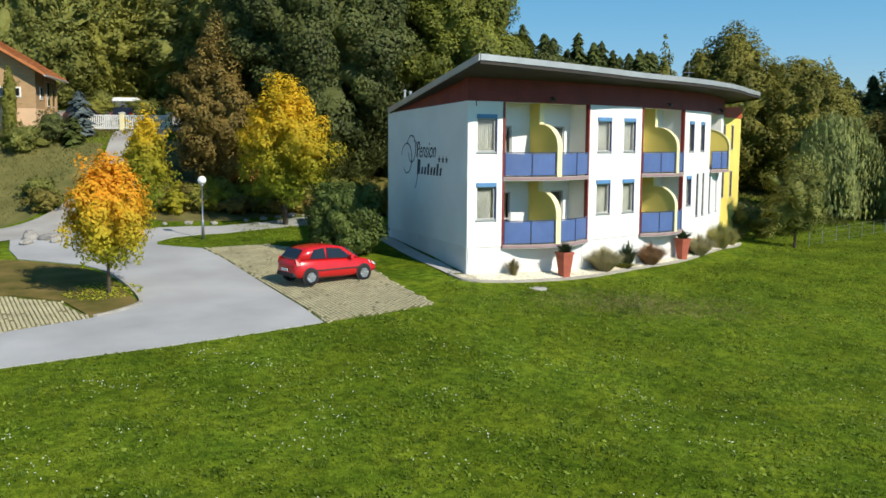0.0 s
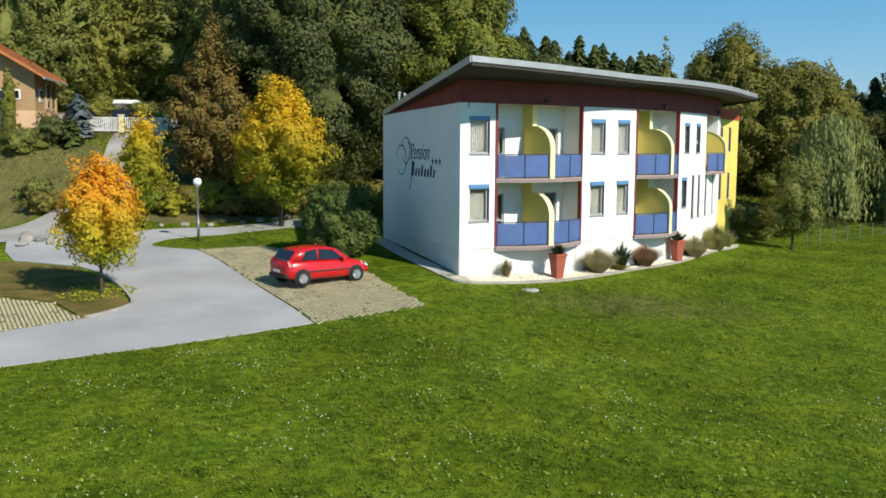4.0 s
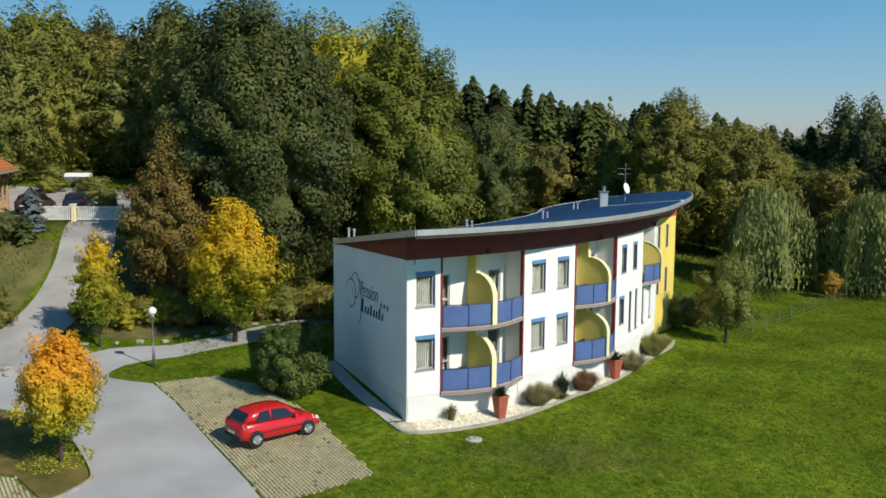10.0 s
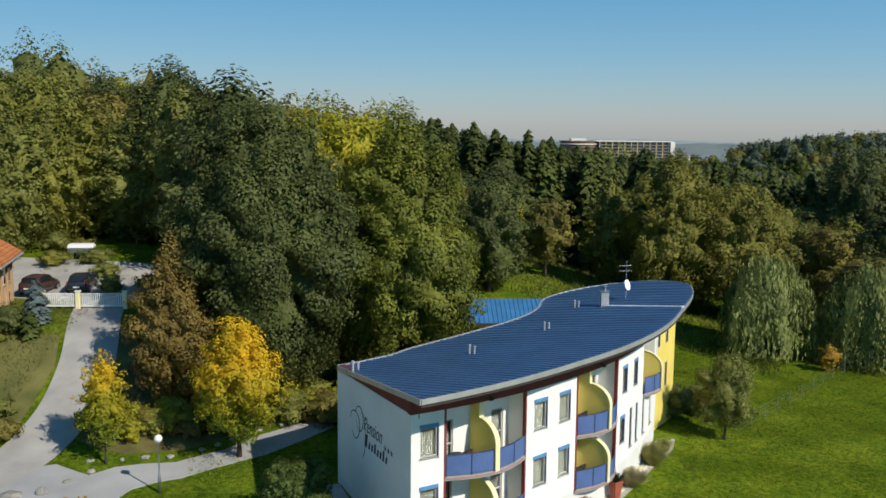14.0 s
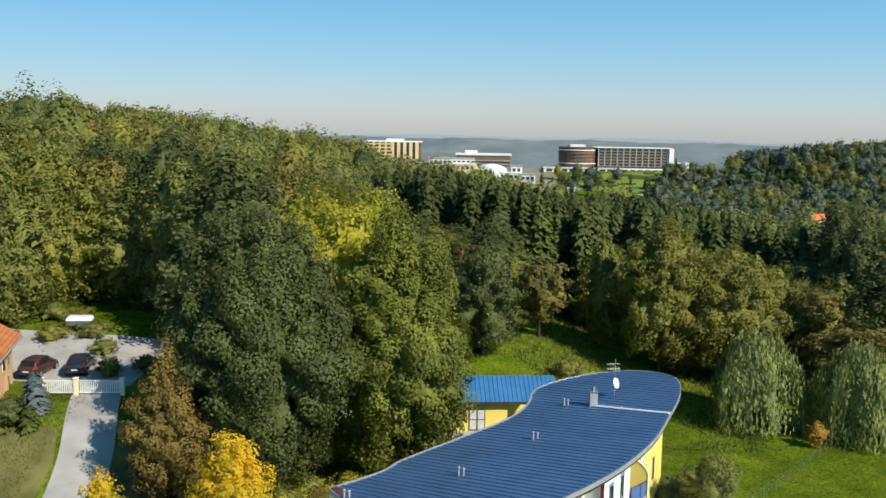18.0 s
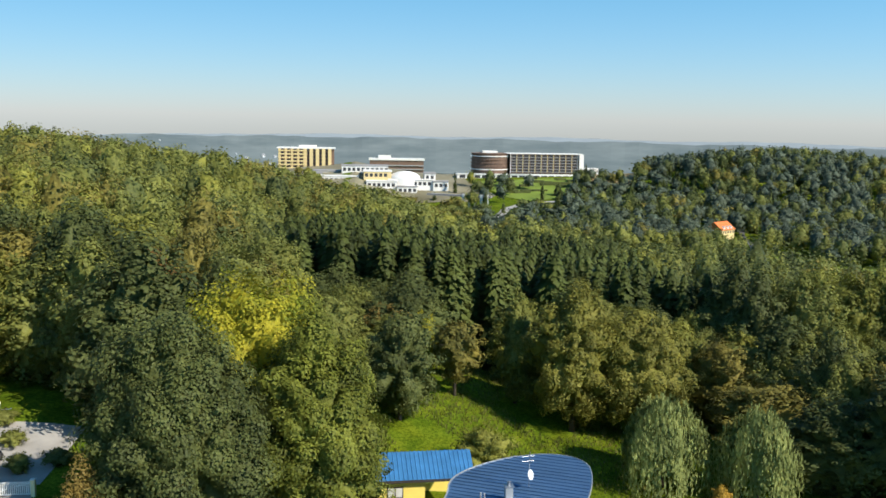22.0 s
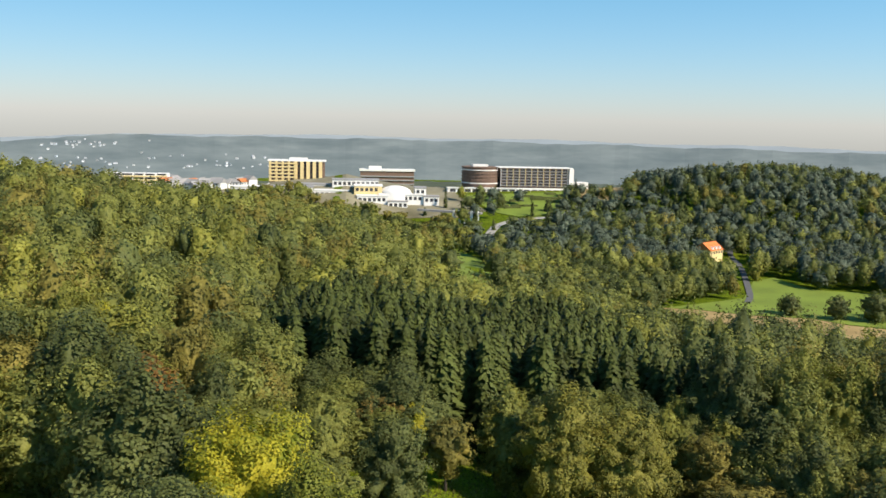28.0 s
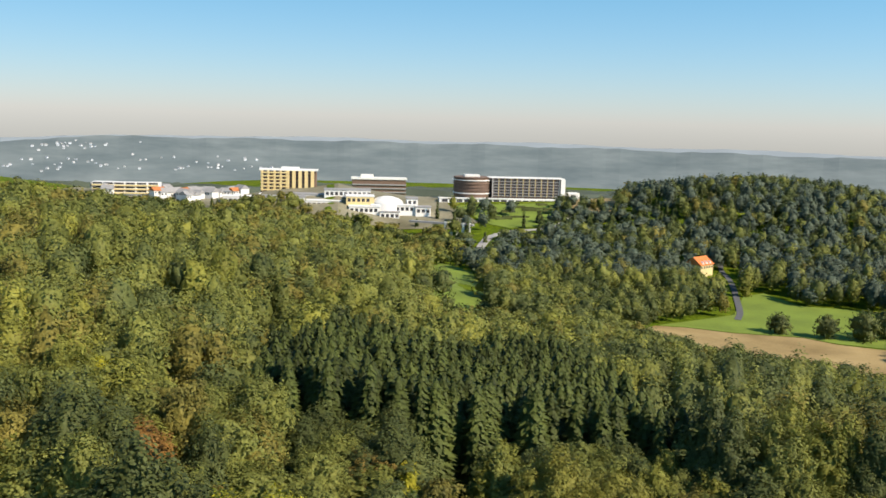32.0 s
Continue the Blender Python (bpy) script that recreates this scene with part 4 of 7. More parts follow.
# shrubs along the bank and behind the path
SHRUBS = [(-13.6, 51.4, 1.7, 1.3, L_LIGHT), (-11.4, 51.9, 1.9, 1.5, L_YELGRN), (-12.6, 53.6, 2.6, 1.6, L_RUST), (-9.4, 52.6, 1.7, 1.4, L_OLIVE), (-7.0, 53.4, 2.3, 1.8, L_GREEN), (-4.4, 53.2, 2.4, 2.0, L_OLIVE),
          (-2.0, 54.6, 2.4, 1.7, L_BROWN), (-10.2, 55.2, 2.4, 1.8, L_GREEN), (-6.2, 56.4, 2.2, 1.7, L_LIGHT), (-3.4, 58.4, 1.6, 1.3, L_YELGRN), (0.8, 57.6, 1.5, 1.3, L_YELGRN), (-16.6, 49.8, 1.4, 1.2, L_LIGHT),
          (-13.8, 57.2, 1.5, 1.0, L_RUST), (1.8, 66.0, 1.4, 1.1, L_OLIVE), (-0.6, 66.8, 1.5, 1.2, L_RUST), (-22.6, 48.5, 1.3, 1.1, L_OLIVE), (-23.8, 50.6, 1.2, 1.2, L_GREEN), (-28.0, 57.2, 1.9, 1.6, L_GREEN),
          (-26.8, 59.0, 2.2, 1.5, L_DARK), (-31.5, 56.4, 2.0, 1.6, L_GREEN), (18.6, 61.0, 2.6, 1.9, L_DARK), (20.6, 62.6, 2.4, 1.7, L_GREEN), (17.2, 64.6, 3.0, 1.8, L_DARK), (23.4, 66.5, 2.0, 1.4, L_GREEN),
          (-17.2, 51.6, 1.1, 0.9, L_YELGRN), (-18.4, 49.8, 0.9, 0.8, L_LIGHT), (-23.0, 68.0, 1.6, 1.2, L_GREEN), (-32.0, 80.0, 1.6, 1.6, L_GREEN), (-29.8, 79.6, 1.2, 1.2, L_OLIVE), (-20.5, 69.4, 1.4, 1.2, L_DARK), (-27.0, 75.8, 1.3, 1.5, L_GREEN), (-30.2, 74.8, 1.4, 1.4, L_LIGHT), (-25.0, 72.4, 1.2, 1.3, L_GREEN)]
rngs = np.random.default_rng(41)
for k in range(36):
    q = k / 35
    SHRUBS.append((-17.2 + 13.0 * q + rngs.uniform(-0.5, 0.5), 48.1 + 6.2 * q ** 1.3 + rngs.uniform(0.2, 2.6), rngs.uniform(0.7, 1.7), rngs.uniform(0.7, 1.35), (L_YELGRN, L_LIGHT, L_OLIVE, L_BROWN, L_YELGRN)[k % 5]))
for i, (x, y, h, r, m) in enumerate(SHRUBS):
    tree("garden_shrub", x, y, h, r, 0.08, m, {L_LIGHT: "light green garden shrub", L_YELGRN: "yellow-green garden shrub in autumn", L_RUST: "rust-red garden shrub", L_OLIVE: "olive green loose shrub",
         L_GREEN: "green garden shrub", L_BROWN: "brownish fading shrub", L_DARK: "dark green shrub by the lawn"}[m] + " on the bank", 60 + i, 16, 2400, 0.075, "round", 0.04, "shrub", 4, "garden shrubs", 3)


# ---- woods ----
FIELD = [(109, 335), (137, 384), (149, 382), (167, 371), (193, 363), (202, 351), (220, 340), (210, 290), (177, 270), (140, 280), (112, 305)]
GREENF = [(138, 386), (158, 396), (183, 409), (206, 452), (221, 461), (226, 430), (246, 422), (262, 408), (250, 380), (222, 343), (203, 353), (193, 365), (167, 373), (149, 384)]
MEAD = [(34, 250), (35, 348), (40, 420), (48, 520), (60, 540), (74, 505), (70, 440), (60, 365), (52, 312), (48, 255)]


def inside(x, y, outline):
    hit = False
    for (ax, ay), (bx, by) in zip(outline, outline[1:] + outline[:1]):
        if (ay > y) != (by > y) and x < (bx - ax) * (y - ay) / (by - ay) + ax:
            hit = not hit
    return hit


def wooded(x, y):
    """Where the woods stand."""
    if x < -0.47 * y - 16 or x > 0.74 * y + 12:
        return False
    if x < 70 and y > (690 if x < -20 else 655):
        return False
    if x < -34:
        return y > 72
    if x < -17.5:
        return y > 84 + 2 * math.sin(x)
    if x < 0:
        return y > 73
    if x < 11:
        return y > 100
    if x < 24:
        return y > 117
    if x < 39:
        return y > 104
    if y < max(66, 92 - 1.7 * (x - 40)):
        return False
    if inside(x, y, FIELD) or inside(x, y, MEAD) or inside(x, y, GREENF):
        return False
    if math.hypot(x - 203, y - 500) < 16 or (188 < x < 206 and 462 < y < 500) or (180 < x < 224 and 408 < y < 512 and abs(x - 188 - (y - 414) * 0.34) < 8):
        return False
    if any(math.hypot(x - a, y - b) < 7 for a, b in ((86, 560), (89, 572), (92, 584), (97, 598), (102, 611), (109, 620), (117, 627), (127, 629), (138, 630), (148, 638))):
        return False
    if y > (628 if x < 70 else 604) and -20 < x < 140 + 1.0 * max(0, y - 655):
        return math.sin(x * 0.21) * math.sin(y * 0.17) > 0.45 and y < 700
    if inside(x, y, HILLF) or (y > 640 and x < 0):
        return False
    return y < 770


HILLF = [(166, 680), (176, 735), (205, 765), (232, 760), (222, 720), (200, 668)]
KIND_LEAF = {"green": L_GREEN, "light": L_LIGHT, "dark": L_DARK, "olive": L_OLIVE, "yellow": L_YELGRN, "rust": L_RUST, "spruce": L_SPRUCE, "brown": L_BROWN, "pine": L_HAZE_GREEN}
KIND_LABEL = {"green": "mixed green broadleaf woodland", "light": "light green broadleaf woodland", "dark": "dark green broadleaf woodland", "olive": "olive woodland turning in autumn", "yellow": "yellowing trees among the woods",
              "rust": "rust-coloured trees among the woods", "spruce": "dense dark spruce plantation", "brown": "brownish trees among the woods", "pine": "blue-green pine wood on the far hill"}
rngw = np.random.default_rng(77)
near_places, far_places = [], []


def in_spruces(x, y):
    """The spruce plantation behind the meadow."""
    return -10 < x < 50 - 0.1 * (y - 118) and 116 + 0.12 * max(0, 10 - x) < y < 160 + 6 * math.sin(x * 0.2)


for sx in np.arange(-10, 52, 2.8):
    for sy in np.arange(116, 168, 3.1):
        px, py = sx + rngw.uniform(-1.4, 1.4), sy + rngw.uniform(-1.5, 1.5)
        if in_spruces(px, py):
            far_places.append((px, py, rngw.uniform(15.7, 17.1) + 0.4 * S((py - 118) / 14) + 1.4 * S((px - 10) / 30), rngw.uniform(2.4, 4.0), 1000 if py < 126 else 520, 0.2, "spruce"))
# single trees that stand out of the wood by their colour
near_places += [(-18.2, 93.9, 12, 3.6, "rust"), (-13.0, 90.6, 10.5, 3.4, "brown"), (-27.8, 115.6, 14, 3.2, "yellow"), (-9.5, 113.5, 13, 2.2, "yellow"), (9.5, 104.5, 8.0, 1.8, "yellow"), (5.8, 104.4, 8.5, 2.6, "brown"), (21.7, 106.8, 11, 2.8, "light"), (-31, 92, 15, 3.8, "olive"), (-15.5, 77.0, 18.0, 4.8, "dark"), (2.0, 106, 10, 3.2, "green")]
far_places += [(-49.0, 124.0, 19.5, 5.0, 1800, 0.3, "green"), (-56.0, 131.0, 18.0, 4.6, 1500, 0.3, "dark")]
y = 66.0
while y < 780:
    step = 4.8 if y < 120 else 6.6 if y < 200 else 7.4 if y < 320 else 7.8 if y < 500 else 8.6
    for x in np.arange(-0.58 * y - 20, 0.76 * y + 20, step):
        px, py = x + rngw.uniform(-0.45, 0.45) * step, y + rngw.uniform(-0.45, 0.45) * step
        u, v = rngw.uniform(), rngw.uniform()
        if not wooded(px, py):
            continue
        lump = math.sin(px * 0.051 + 1.3) * math.sin(py * 0.043) + 0.5 * math.sin(px * 0.13 + py * 0.09)
        if in_spruces(px, py):
            continue
        k = u + 0.22 * lump
        if px < 20 + 0.1 * py:
            kind = "dark" if k < 0.22 else "green" if k < 0.72 else "olive" if k < 0.9 else "light" if k < 1.1 or py > 200 else "yellow" if v < 0.4 else "brown"
        elif py > 470 or px > 200:
            # Most far hill trees take the green that is blued for haze.
            kind = "pine" if k < 0.62 else "dark" if k < 0.85 else "green" if k < 1.05 else "olive"
        else:
            kind = "dark" if k < 0.38 else "green" if k < 0.84 else "light" if v < 0.6 else "olive"
        if py < 118 and px < 0:
            kind = "dark" if k < (0.32 if py < 98 else 0.2) else "green" if k < (0.75 if py < 98 else 0.6) else "light" if v < 0.75 else "olive"
        h = rngw.uniform(11.5, 18) if px < 30 else rngw.uniform(17, 20.5) if py < 170 else rngw.uniform(10.5, 16)
        if px > 58 and 120 < py < 182:
            h *= 1.1
        if px > 85 and 190 < py < 345:
            h *= 0.62
        elif 18 < px < 58 and 215 < py < 320:
            h *= 0.5
        elif 40 < px < 160 and 280 < py < 440:
            h *= 0.85
        elif 130 < px < 235 and 590 < py < 665:
            h, kind = h * 0.62, "spruce" if v < 0.6 else "pine"
        elif px < 70 and py > 560:
            h *= 0.62 if py < 610 else 0.45
        elif 55 < px < 130 and 530 < py < 605:
            h *= 0.5
        r = step * rngw.uniform(0.5, 0.86)
        if py > 520 and u < 0.22:
            kind, r = "spruce", 2.8
        if py < 98 and px > 42:
            h *= 0.72
        if py < 118 and px < -17:
            h *= 0.9
        if py < 118 and -6 < px < 50:
            h *= 0.62
        if py < 118 and kind != "spruce":
            near_places.append((px, py, h, r, kind))
            continue
        n = 1500 if py < 160 else 1100 if py < 230 else 700 if py < 320 else 360 if py < 500 else 210
        if kind == "spruce":
            n = 620 if py < 200 else 140
        size = 0.30 if py < 160 else 0.36 if py < 230 else 0.46 if py < 320 else 0.64 if py < 500 else 0.85
        far_places.append((px, py, h, r, n, size, kind))
    y += step * 0.92
wood("woodland", far_places, KIND_LEAF, KIND_LABEL, 78)

patterns = {}
for kind in ("green", "light", "dark", "olive", "yellow", "rust", "brown"):
    patterns[kind] = [tree("woodland_tree", 0, 0, 16.0, 4.2, 0.8, KIND_LEAF[kind], KIND_LABEL[kind].split(" wood")[0].split(" trees")[0] + " tree at the edge of the wood", 300 + 9 * j + len(kind), 100, 13000, 0.2, "egg" if j else "dome", 0.2, limbs=0, group="trees of the wood edge") for j in range(2 if kind in ("green", "light", "dark") else 1)]
used = set()
for px, py, h, r, kind in near_places:
    p = patterns[kind][int(rngw.uniform(0, len(patterns[kind])))]
    m = Matrix.LocRotScale((px, py, gz(px, py)), Euler((0, 0, rngw.uniform(0, 6.28))), None)
    t = p if p.name not in used else copy_thing(p, m)
    used.add(p.name)
    t.matrix_basis = m @ Matrix.Diagonal((r / 3.3, r / 3.3, h / 16.0, 1))
for group_of in patterns.values():
    for p in group_of:
        if p.name not in used:
            for o in (*p.children_recursive, p):
                bpy.data.objects.remove(o)

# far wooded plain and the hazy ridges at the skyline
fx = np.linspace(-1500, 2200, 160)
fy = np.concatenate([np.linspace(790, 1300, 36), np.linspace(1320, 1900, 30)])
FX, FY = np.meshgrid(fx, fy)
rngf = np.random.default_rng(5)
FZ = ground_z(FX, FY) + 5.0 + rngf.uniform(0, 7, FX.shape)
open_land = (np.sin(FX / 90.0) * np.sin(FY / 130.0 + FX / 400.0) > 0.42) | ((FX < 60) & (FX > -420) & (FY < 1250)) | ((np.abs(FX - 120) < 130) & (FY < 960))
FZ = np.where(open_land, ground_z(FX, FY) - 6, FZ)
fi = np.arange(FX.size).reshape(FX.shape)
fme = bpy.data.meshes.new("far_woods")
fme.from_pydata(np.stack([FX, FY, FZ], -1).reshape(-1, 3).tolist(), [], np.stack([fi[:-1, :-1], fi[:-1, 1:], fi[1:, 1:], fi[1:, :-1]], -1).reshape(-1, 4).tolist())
# Canopy green is lightened and greyed to paint in the haze.
fme.materials.append(mat("haze_greyed_canopy", (0.055, 0.070, 0.052), 0.95, 0.012, 0.2, 0.06, 0.0, alt=(0.092, 0.110, 0.075)))
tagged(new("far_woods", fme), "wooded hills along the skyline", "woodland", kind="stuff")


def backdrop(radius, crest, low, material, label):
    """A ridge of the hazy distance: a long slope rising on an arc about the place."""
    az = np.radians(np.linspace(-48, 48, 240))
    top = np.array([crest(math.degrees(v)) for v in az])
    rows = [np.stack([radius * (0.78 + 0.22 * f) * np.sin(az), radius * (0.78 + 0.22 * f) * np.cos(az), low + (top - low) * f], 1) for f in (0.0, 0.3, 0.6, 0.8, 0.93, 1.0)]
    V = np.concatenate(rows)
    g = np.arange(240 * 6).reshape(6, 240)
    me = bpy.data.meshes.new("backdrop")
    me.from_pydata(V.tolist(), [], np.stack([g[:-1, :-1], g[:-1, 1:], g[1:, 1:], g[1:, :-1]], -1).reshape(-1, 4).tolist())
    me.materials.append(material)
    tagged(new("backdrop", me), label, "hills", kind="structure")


def ridge_crest(d):
    return -60 - 36 * min(1, max(0, (-d - 14) / 5)) ** 1.3 - 6 * max(0, (d - 8) / 20) + 3.0 * math.sin(d * 0.9) + 1.5 * math.sin(d * 3.1) + 0.8 * math.sin(d * 11)


# Haze is painted into both ridge colours, which also glow.
backdrop(4300, ridge_crest, -330, mat("glowing_haze_ridge", (0.072, 0.094, 0.099), 1.0, 0.004, 0.1, 0.016, 0.0, alt=(0.112, 0.134, 0.134), emit=0.7, stretch=(1, 1, 5)), "hazy blue-grey wooded ridge in the distance")
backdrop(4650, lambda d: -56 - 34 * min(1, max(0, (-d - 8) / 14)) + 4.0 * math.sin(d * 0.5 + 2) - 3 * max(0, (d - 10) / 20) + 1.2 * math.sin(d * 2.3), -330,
         mat("glowing_pale_haze", (0.150, 0.175, 0.190), 1.0, 0.004, 0.06, 0.02, 0.0, emit=0.8), "pale hazy ridge behind it at the skyline")
sheet("stubble_field", FIELD, mat("stubble", (0.30, 0.20, 0.075), 0.95, 0.05, 0.25, 1.5, 0.3, alt=(0.42, 0.30, 0.13)), 0.35, "brown stubble field in the valley", "field", 12)
sheet("valley_meadow", MEAD, mat("valley_grass", (0.165, 0.225, 0.030), 0.95, 0.05, 0.2, 1.0, 0.2), 0.4, "bright mown meadow between the woods", "field", 14)
sheet("spa_grounds", [(-200, 692), (-100, 690), (-20, 660), (40, 652), (78, 640), (100, 660), (84, 716), (88, 800), (-60, 830), (-210, 800)], mat("trodden_grounds", (0.17, 0.15, 0.075), 0.95, 0.03, 0.3, 0.5, 0.2, alt=(0.30, 0.27, 0.18)), 0.4, "dry paths and lawns round the spa halls", "grounds", 14)
sheet("valley_green", GREENF, MATS["valley_grass"], 0.25, "bright green meadow by the valley road", "field", 14)


# ---- guest house: windows, balconies, fittings ----
def curved(name, s0, s1, z0, z1, o0, o1, material, parent, label=""):
    bm = bmesh.new()
    slab(bm, s0, s1, z0, z1, o0, o1)
    return part(name, bm, material, parent, label)


DARKFRAME = mat("dark_window_frame", (0.09, 0.09, 0.095), 0.5, 3, 0.08, 40, 0)


def window(s0, s1, z0, z1, shutter=0.15, curtain=True, o=-0.05):
    """A window in its opening: frame bars, pane, curtain, blue shutter box and sill."""
    b = 0.06 if s1 - s0 > 0.62 else 0.035
    top = z1 - shutter
    w = part("window", bay(s0 + 0.002, s1 - 0.002, z0 + 0.002, top, [(s0 + b, s1 - b, z0 + b, top - b)], 0.07, o), FRAMEW if s1 - s0 > 0.62 else DARKFRAME, house)
    pane = curved("pane", s0 + b, s1 - b, z0 + b, top - b, o - 0.045, o - 0.03, GLASS, w)
    pane.visible_shadow = False
    if curtain:
        mid = s0 + (s1 - s0) * 0.93
        cb = bmesh.new()
        rings = []
        for i in range(19):
            s = s0 + 0.03 + (mid - s0) * i / 18
            p = arc(s, o - 0.14 - 0.035 * (i % 2))
            q = arc(s, o - 0.17 - 0.035 * (i % 2))
            rings.append([(*p, z0 + 0.03), (*q, z0 + 0.03), (*q, top), (*p, top)])
        loft(cb, rings)
        part("curtain", cb, CURTAIN, w, "pale curtain behind the pane")
    # Added dark sheet: the room's shade as a painted surface.
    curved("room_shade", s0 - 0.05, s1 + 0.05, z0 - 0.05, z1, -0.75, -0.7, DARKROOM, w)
    if shutter:
        curved("shutter_box", s0 - 0.03, s1 + 0.03, top, z1 + 0.02, -0.14, 0.05, SHUTTER, w, "blue roller-shutter box")
        curved("shutter_guide", s1 - 0.005, s1 + 0.045, z0 - 0.1, top, -0.1, 0.03, DARKBLUE, w)
    curved("sill", s0 - 0.05, s1 + 0.05, z0 - 0.05, z0 + 0.0, -0.06, 0.06, FASCIA, w)
    return w


for a, b in WIN[:3]:
    for z in (ZL, ZU):
        window(a, b, z, z + WH)
for a, b, z0, z1 in ((15.7, 16.3, ZU, ZU + WH), (17.5, 18.1, ZU, ZU + WH), (15.5, 16.1, ZL, ZL + WH)):
    window(a, b, z0, z1, 0.15)
for a, b in ((17.0, 17.45), (18.1, 18.55), (19.6, 20.1), (21.6, 22.3)):
    window(a, b, 1.5, ZL + WH + 0.1, 0.0, False)
DEEP = -1.15


def bow(s, s0, s1, most=0.62):
    return 0.06 + most * math.sin(math.pi * min(1, max(0, (s - s0) / (s1 - s0))))


def bowed(bm, sa, sb, s0, s1, z0, z1, inner, outer):
    """A block that follows the bowed balcony front; inner, outer: depths from the bow."""
    rings = []
    for s in np.linspace(sa, sb, max(2, int((sb - sa) / 0.25) + 1)):
        o = bow(s, s0, s1)
        a, b = arc(s, o + inner), arc(s, o + outer)
        rings.append([(*a, z0), (*b, z0), (*b, z1), (*a, z1)])
    return loft(bm, rings)


def balcony(s0, s1, floor, top):
    """A recessed balcony: bowed slab, blue rail panels, yellow dividing fin with a curved edge, glass doors."""
    mid = (s0 + s1) / 2
    bm = bmesh.new()
    rings = []
    for s in np.linspace(s0, s1, 15):
        a, b = arc(s, DEEP), arc(s, bow(s, s0, s1))
        rings.append([(*a, floor - 0.17), (*b, floor - 0.17), (*b, floor), (*a, floor)])
    loft(bm, rings)
    slab_ob = part("balcony", bm, CONCRETE, house, "bowed concrete balcony with blue rail panels")
    bm = bmesh.new()
    bowed(bm, s0, s1, s0, s1, floor - 0.12, floor - 0.02, 0.0, 0.025)
    part("edge_strip", bm, mat("mauve_strip", (0.34, 0.22, 0.22), 0.6, 2, 0.1, 30, 0), slab_ob, "dull mauve edge strip")
    k = 2 if s1 - s0 > 3 else 1
    for sa, sb in ((s0 + 0.08, mid - 0.14), (mid + 0.14, s1 - 0.08)):
        cuts = np.linspace(sa, sb, k + 1)
        for a, b in zip(cuts, cuts[1:]):
            bm = bmesh.new()
            bowed(bm, a + 0.02, b - 0.02, s0, s1, floor + 0.06, floor + 0.96, -0.06, -0.045)
            part("rail_panel", bm, BLUEPANEL, slab_ob, "blue perforated metal panel")
        for a in cuts:
            bm = bmesh.new()
            p = arc(a, bow(a, s0, s1) - 0.03)
            tube(bm, [(*p, floor - 0.15), (*p, floor + 1.0)], [0.022, 0.022], 6)
            part("rail_post", bm, DARKBLUE, slab_ob)
        bm = bmesh.new()
        bowed(bm, sa, sb, s0, s1, floor + 0.98, floor + 1.02, -0.06, -0.02)
        part("hand_rail_bar", bm, DARKBLUE, slab_ob)
    # fin
    prof = [(DEEP, floor), (0.70, floor - 0.02), (0.70, floor + 1.25)]
    prof += [(0.70 - 1.2 * (1 - math.cos(t)), floor + 1.25 + 0.95 * math.sin(t)) for t in np.linspace(0.15, math.pi / 2, 9)]
    prof += [(-0.50, top), (DEEP, top)]
    bm = bmesh.new()
    loft(bm, [[(*arc(mid + w, o), z) for o, z in prof] for w in (-0.1, 0.1)])
    fin = part("fin_wall", bm, YELLOW, house, "yellow dividing wall with a curved front edge")
    bm = bmesh.new()
    edge = prof[1:-1]
    rings = []
    for i, (o, z) in enumerate(edge):
        q, r = edge[max(i - 1, 0)], edge[min(i + 1, len(edge) - 1)]
        d = Vector((r[0] - q[0], r[1] - q[1])).normalized()
        n = Vector((d.y, -d.x)) * 0.035
        rings.append([(*arc(mid - 0.13, o), z), (*arc(mid + 0.13, o), z), (*arc(mid + 0.13, o + n.x), z + n.y), (*arc(mid - 0.13, o + n.x), z + n.y)])
    loft(bm, rings)
    part("fin_edge", bm, CREAM, fin, "pale cream edge")
    # back wall with two glass doors
    doors = [(s0 + 0.45, s0 + 1.3), (mid + 1.25, mid + 2.05)] if s1 - s0 > 4 else [(s0 + 0.5, s0 + 1.2), (mid + 0.9, mid + 1.6)]
    wall = part("loggia_wall", bay(s0, s1, floor, top, [(a, b, floor + 0.06, floor + 2.15) for a, b in doors], 0.25, DEEP), PLASTER, house)
    for a, b in doors:
        d = part("glass_door", bay(a, b, floor + 0.06, floor + 2.15, [(a + 0.07, b - 0.07, floor + 0.14, floor + 0.95), (a + 0.07, b - 0.07, floor + 1.02, floor + 2.08)], 0.07, DEEP - 0.06), FRAMEW, wall)
        g = curved("pane", a + 0.07, b - 0.07, floor + 0.14, floor + 2.08, DEEP - 0.105, DEEP - 0.095, GLASS, wall)
        g.visible_shadow = False
        cb = bmesh.new()
        rings = []
        for i in range(21):
            s = a + (b - a) * 0.85 * i / 20
            o = DEEP - 0.19 - 0.04 * (i % 2)
            rings.append([(*arc(s, o), floor + 0.1), (*arc(s, o - 0.03), floor + 0.1), (*arc(s, o - 0.03), floor + 2.1), (*arc(s, o), floor + 2.1)])
        loft(cb, rings)
        part("curtain", cb, CURTAIN, wall, "pale curtain behind the glass door")
    # Dark sheet behind the doors, painted as the unlit room.
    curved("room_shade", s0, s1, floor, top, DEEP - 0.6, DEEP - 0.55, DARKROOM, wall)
    for s in (s0 - 0.2, s1 + 0.002):
        curved("cheek_wall", s, s + 0.198, floor, top, DEEP, -0.352, PLASTER, house)
    return slab_ob


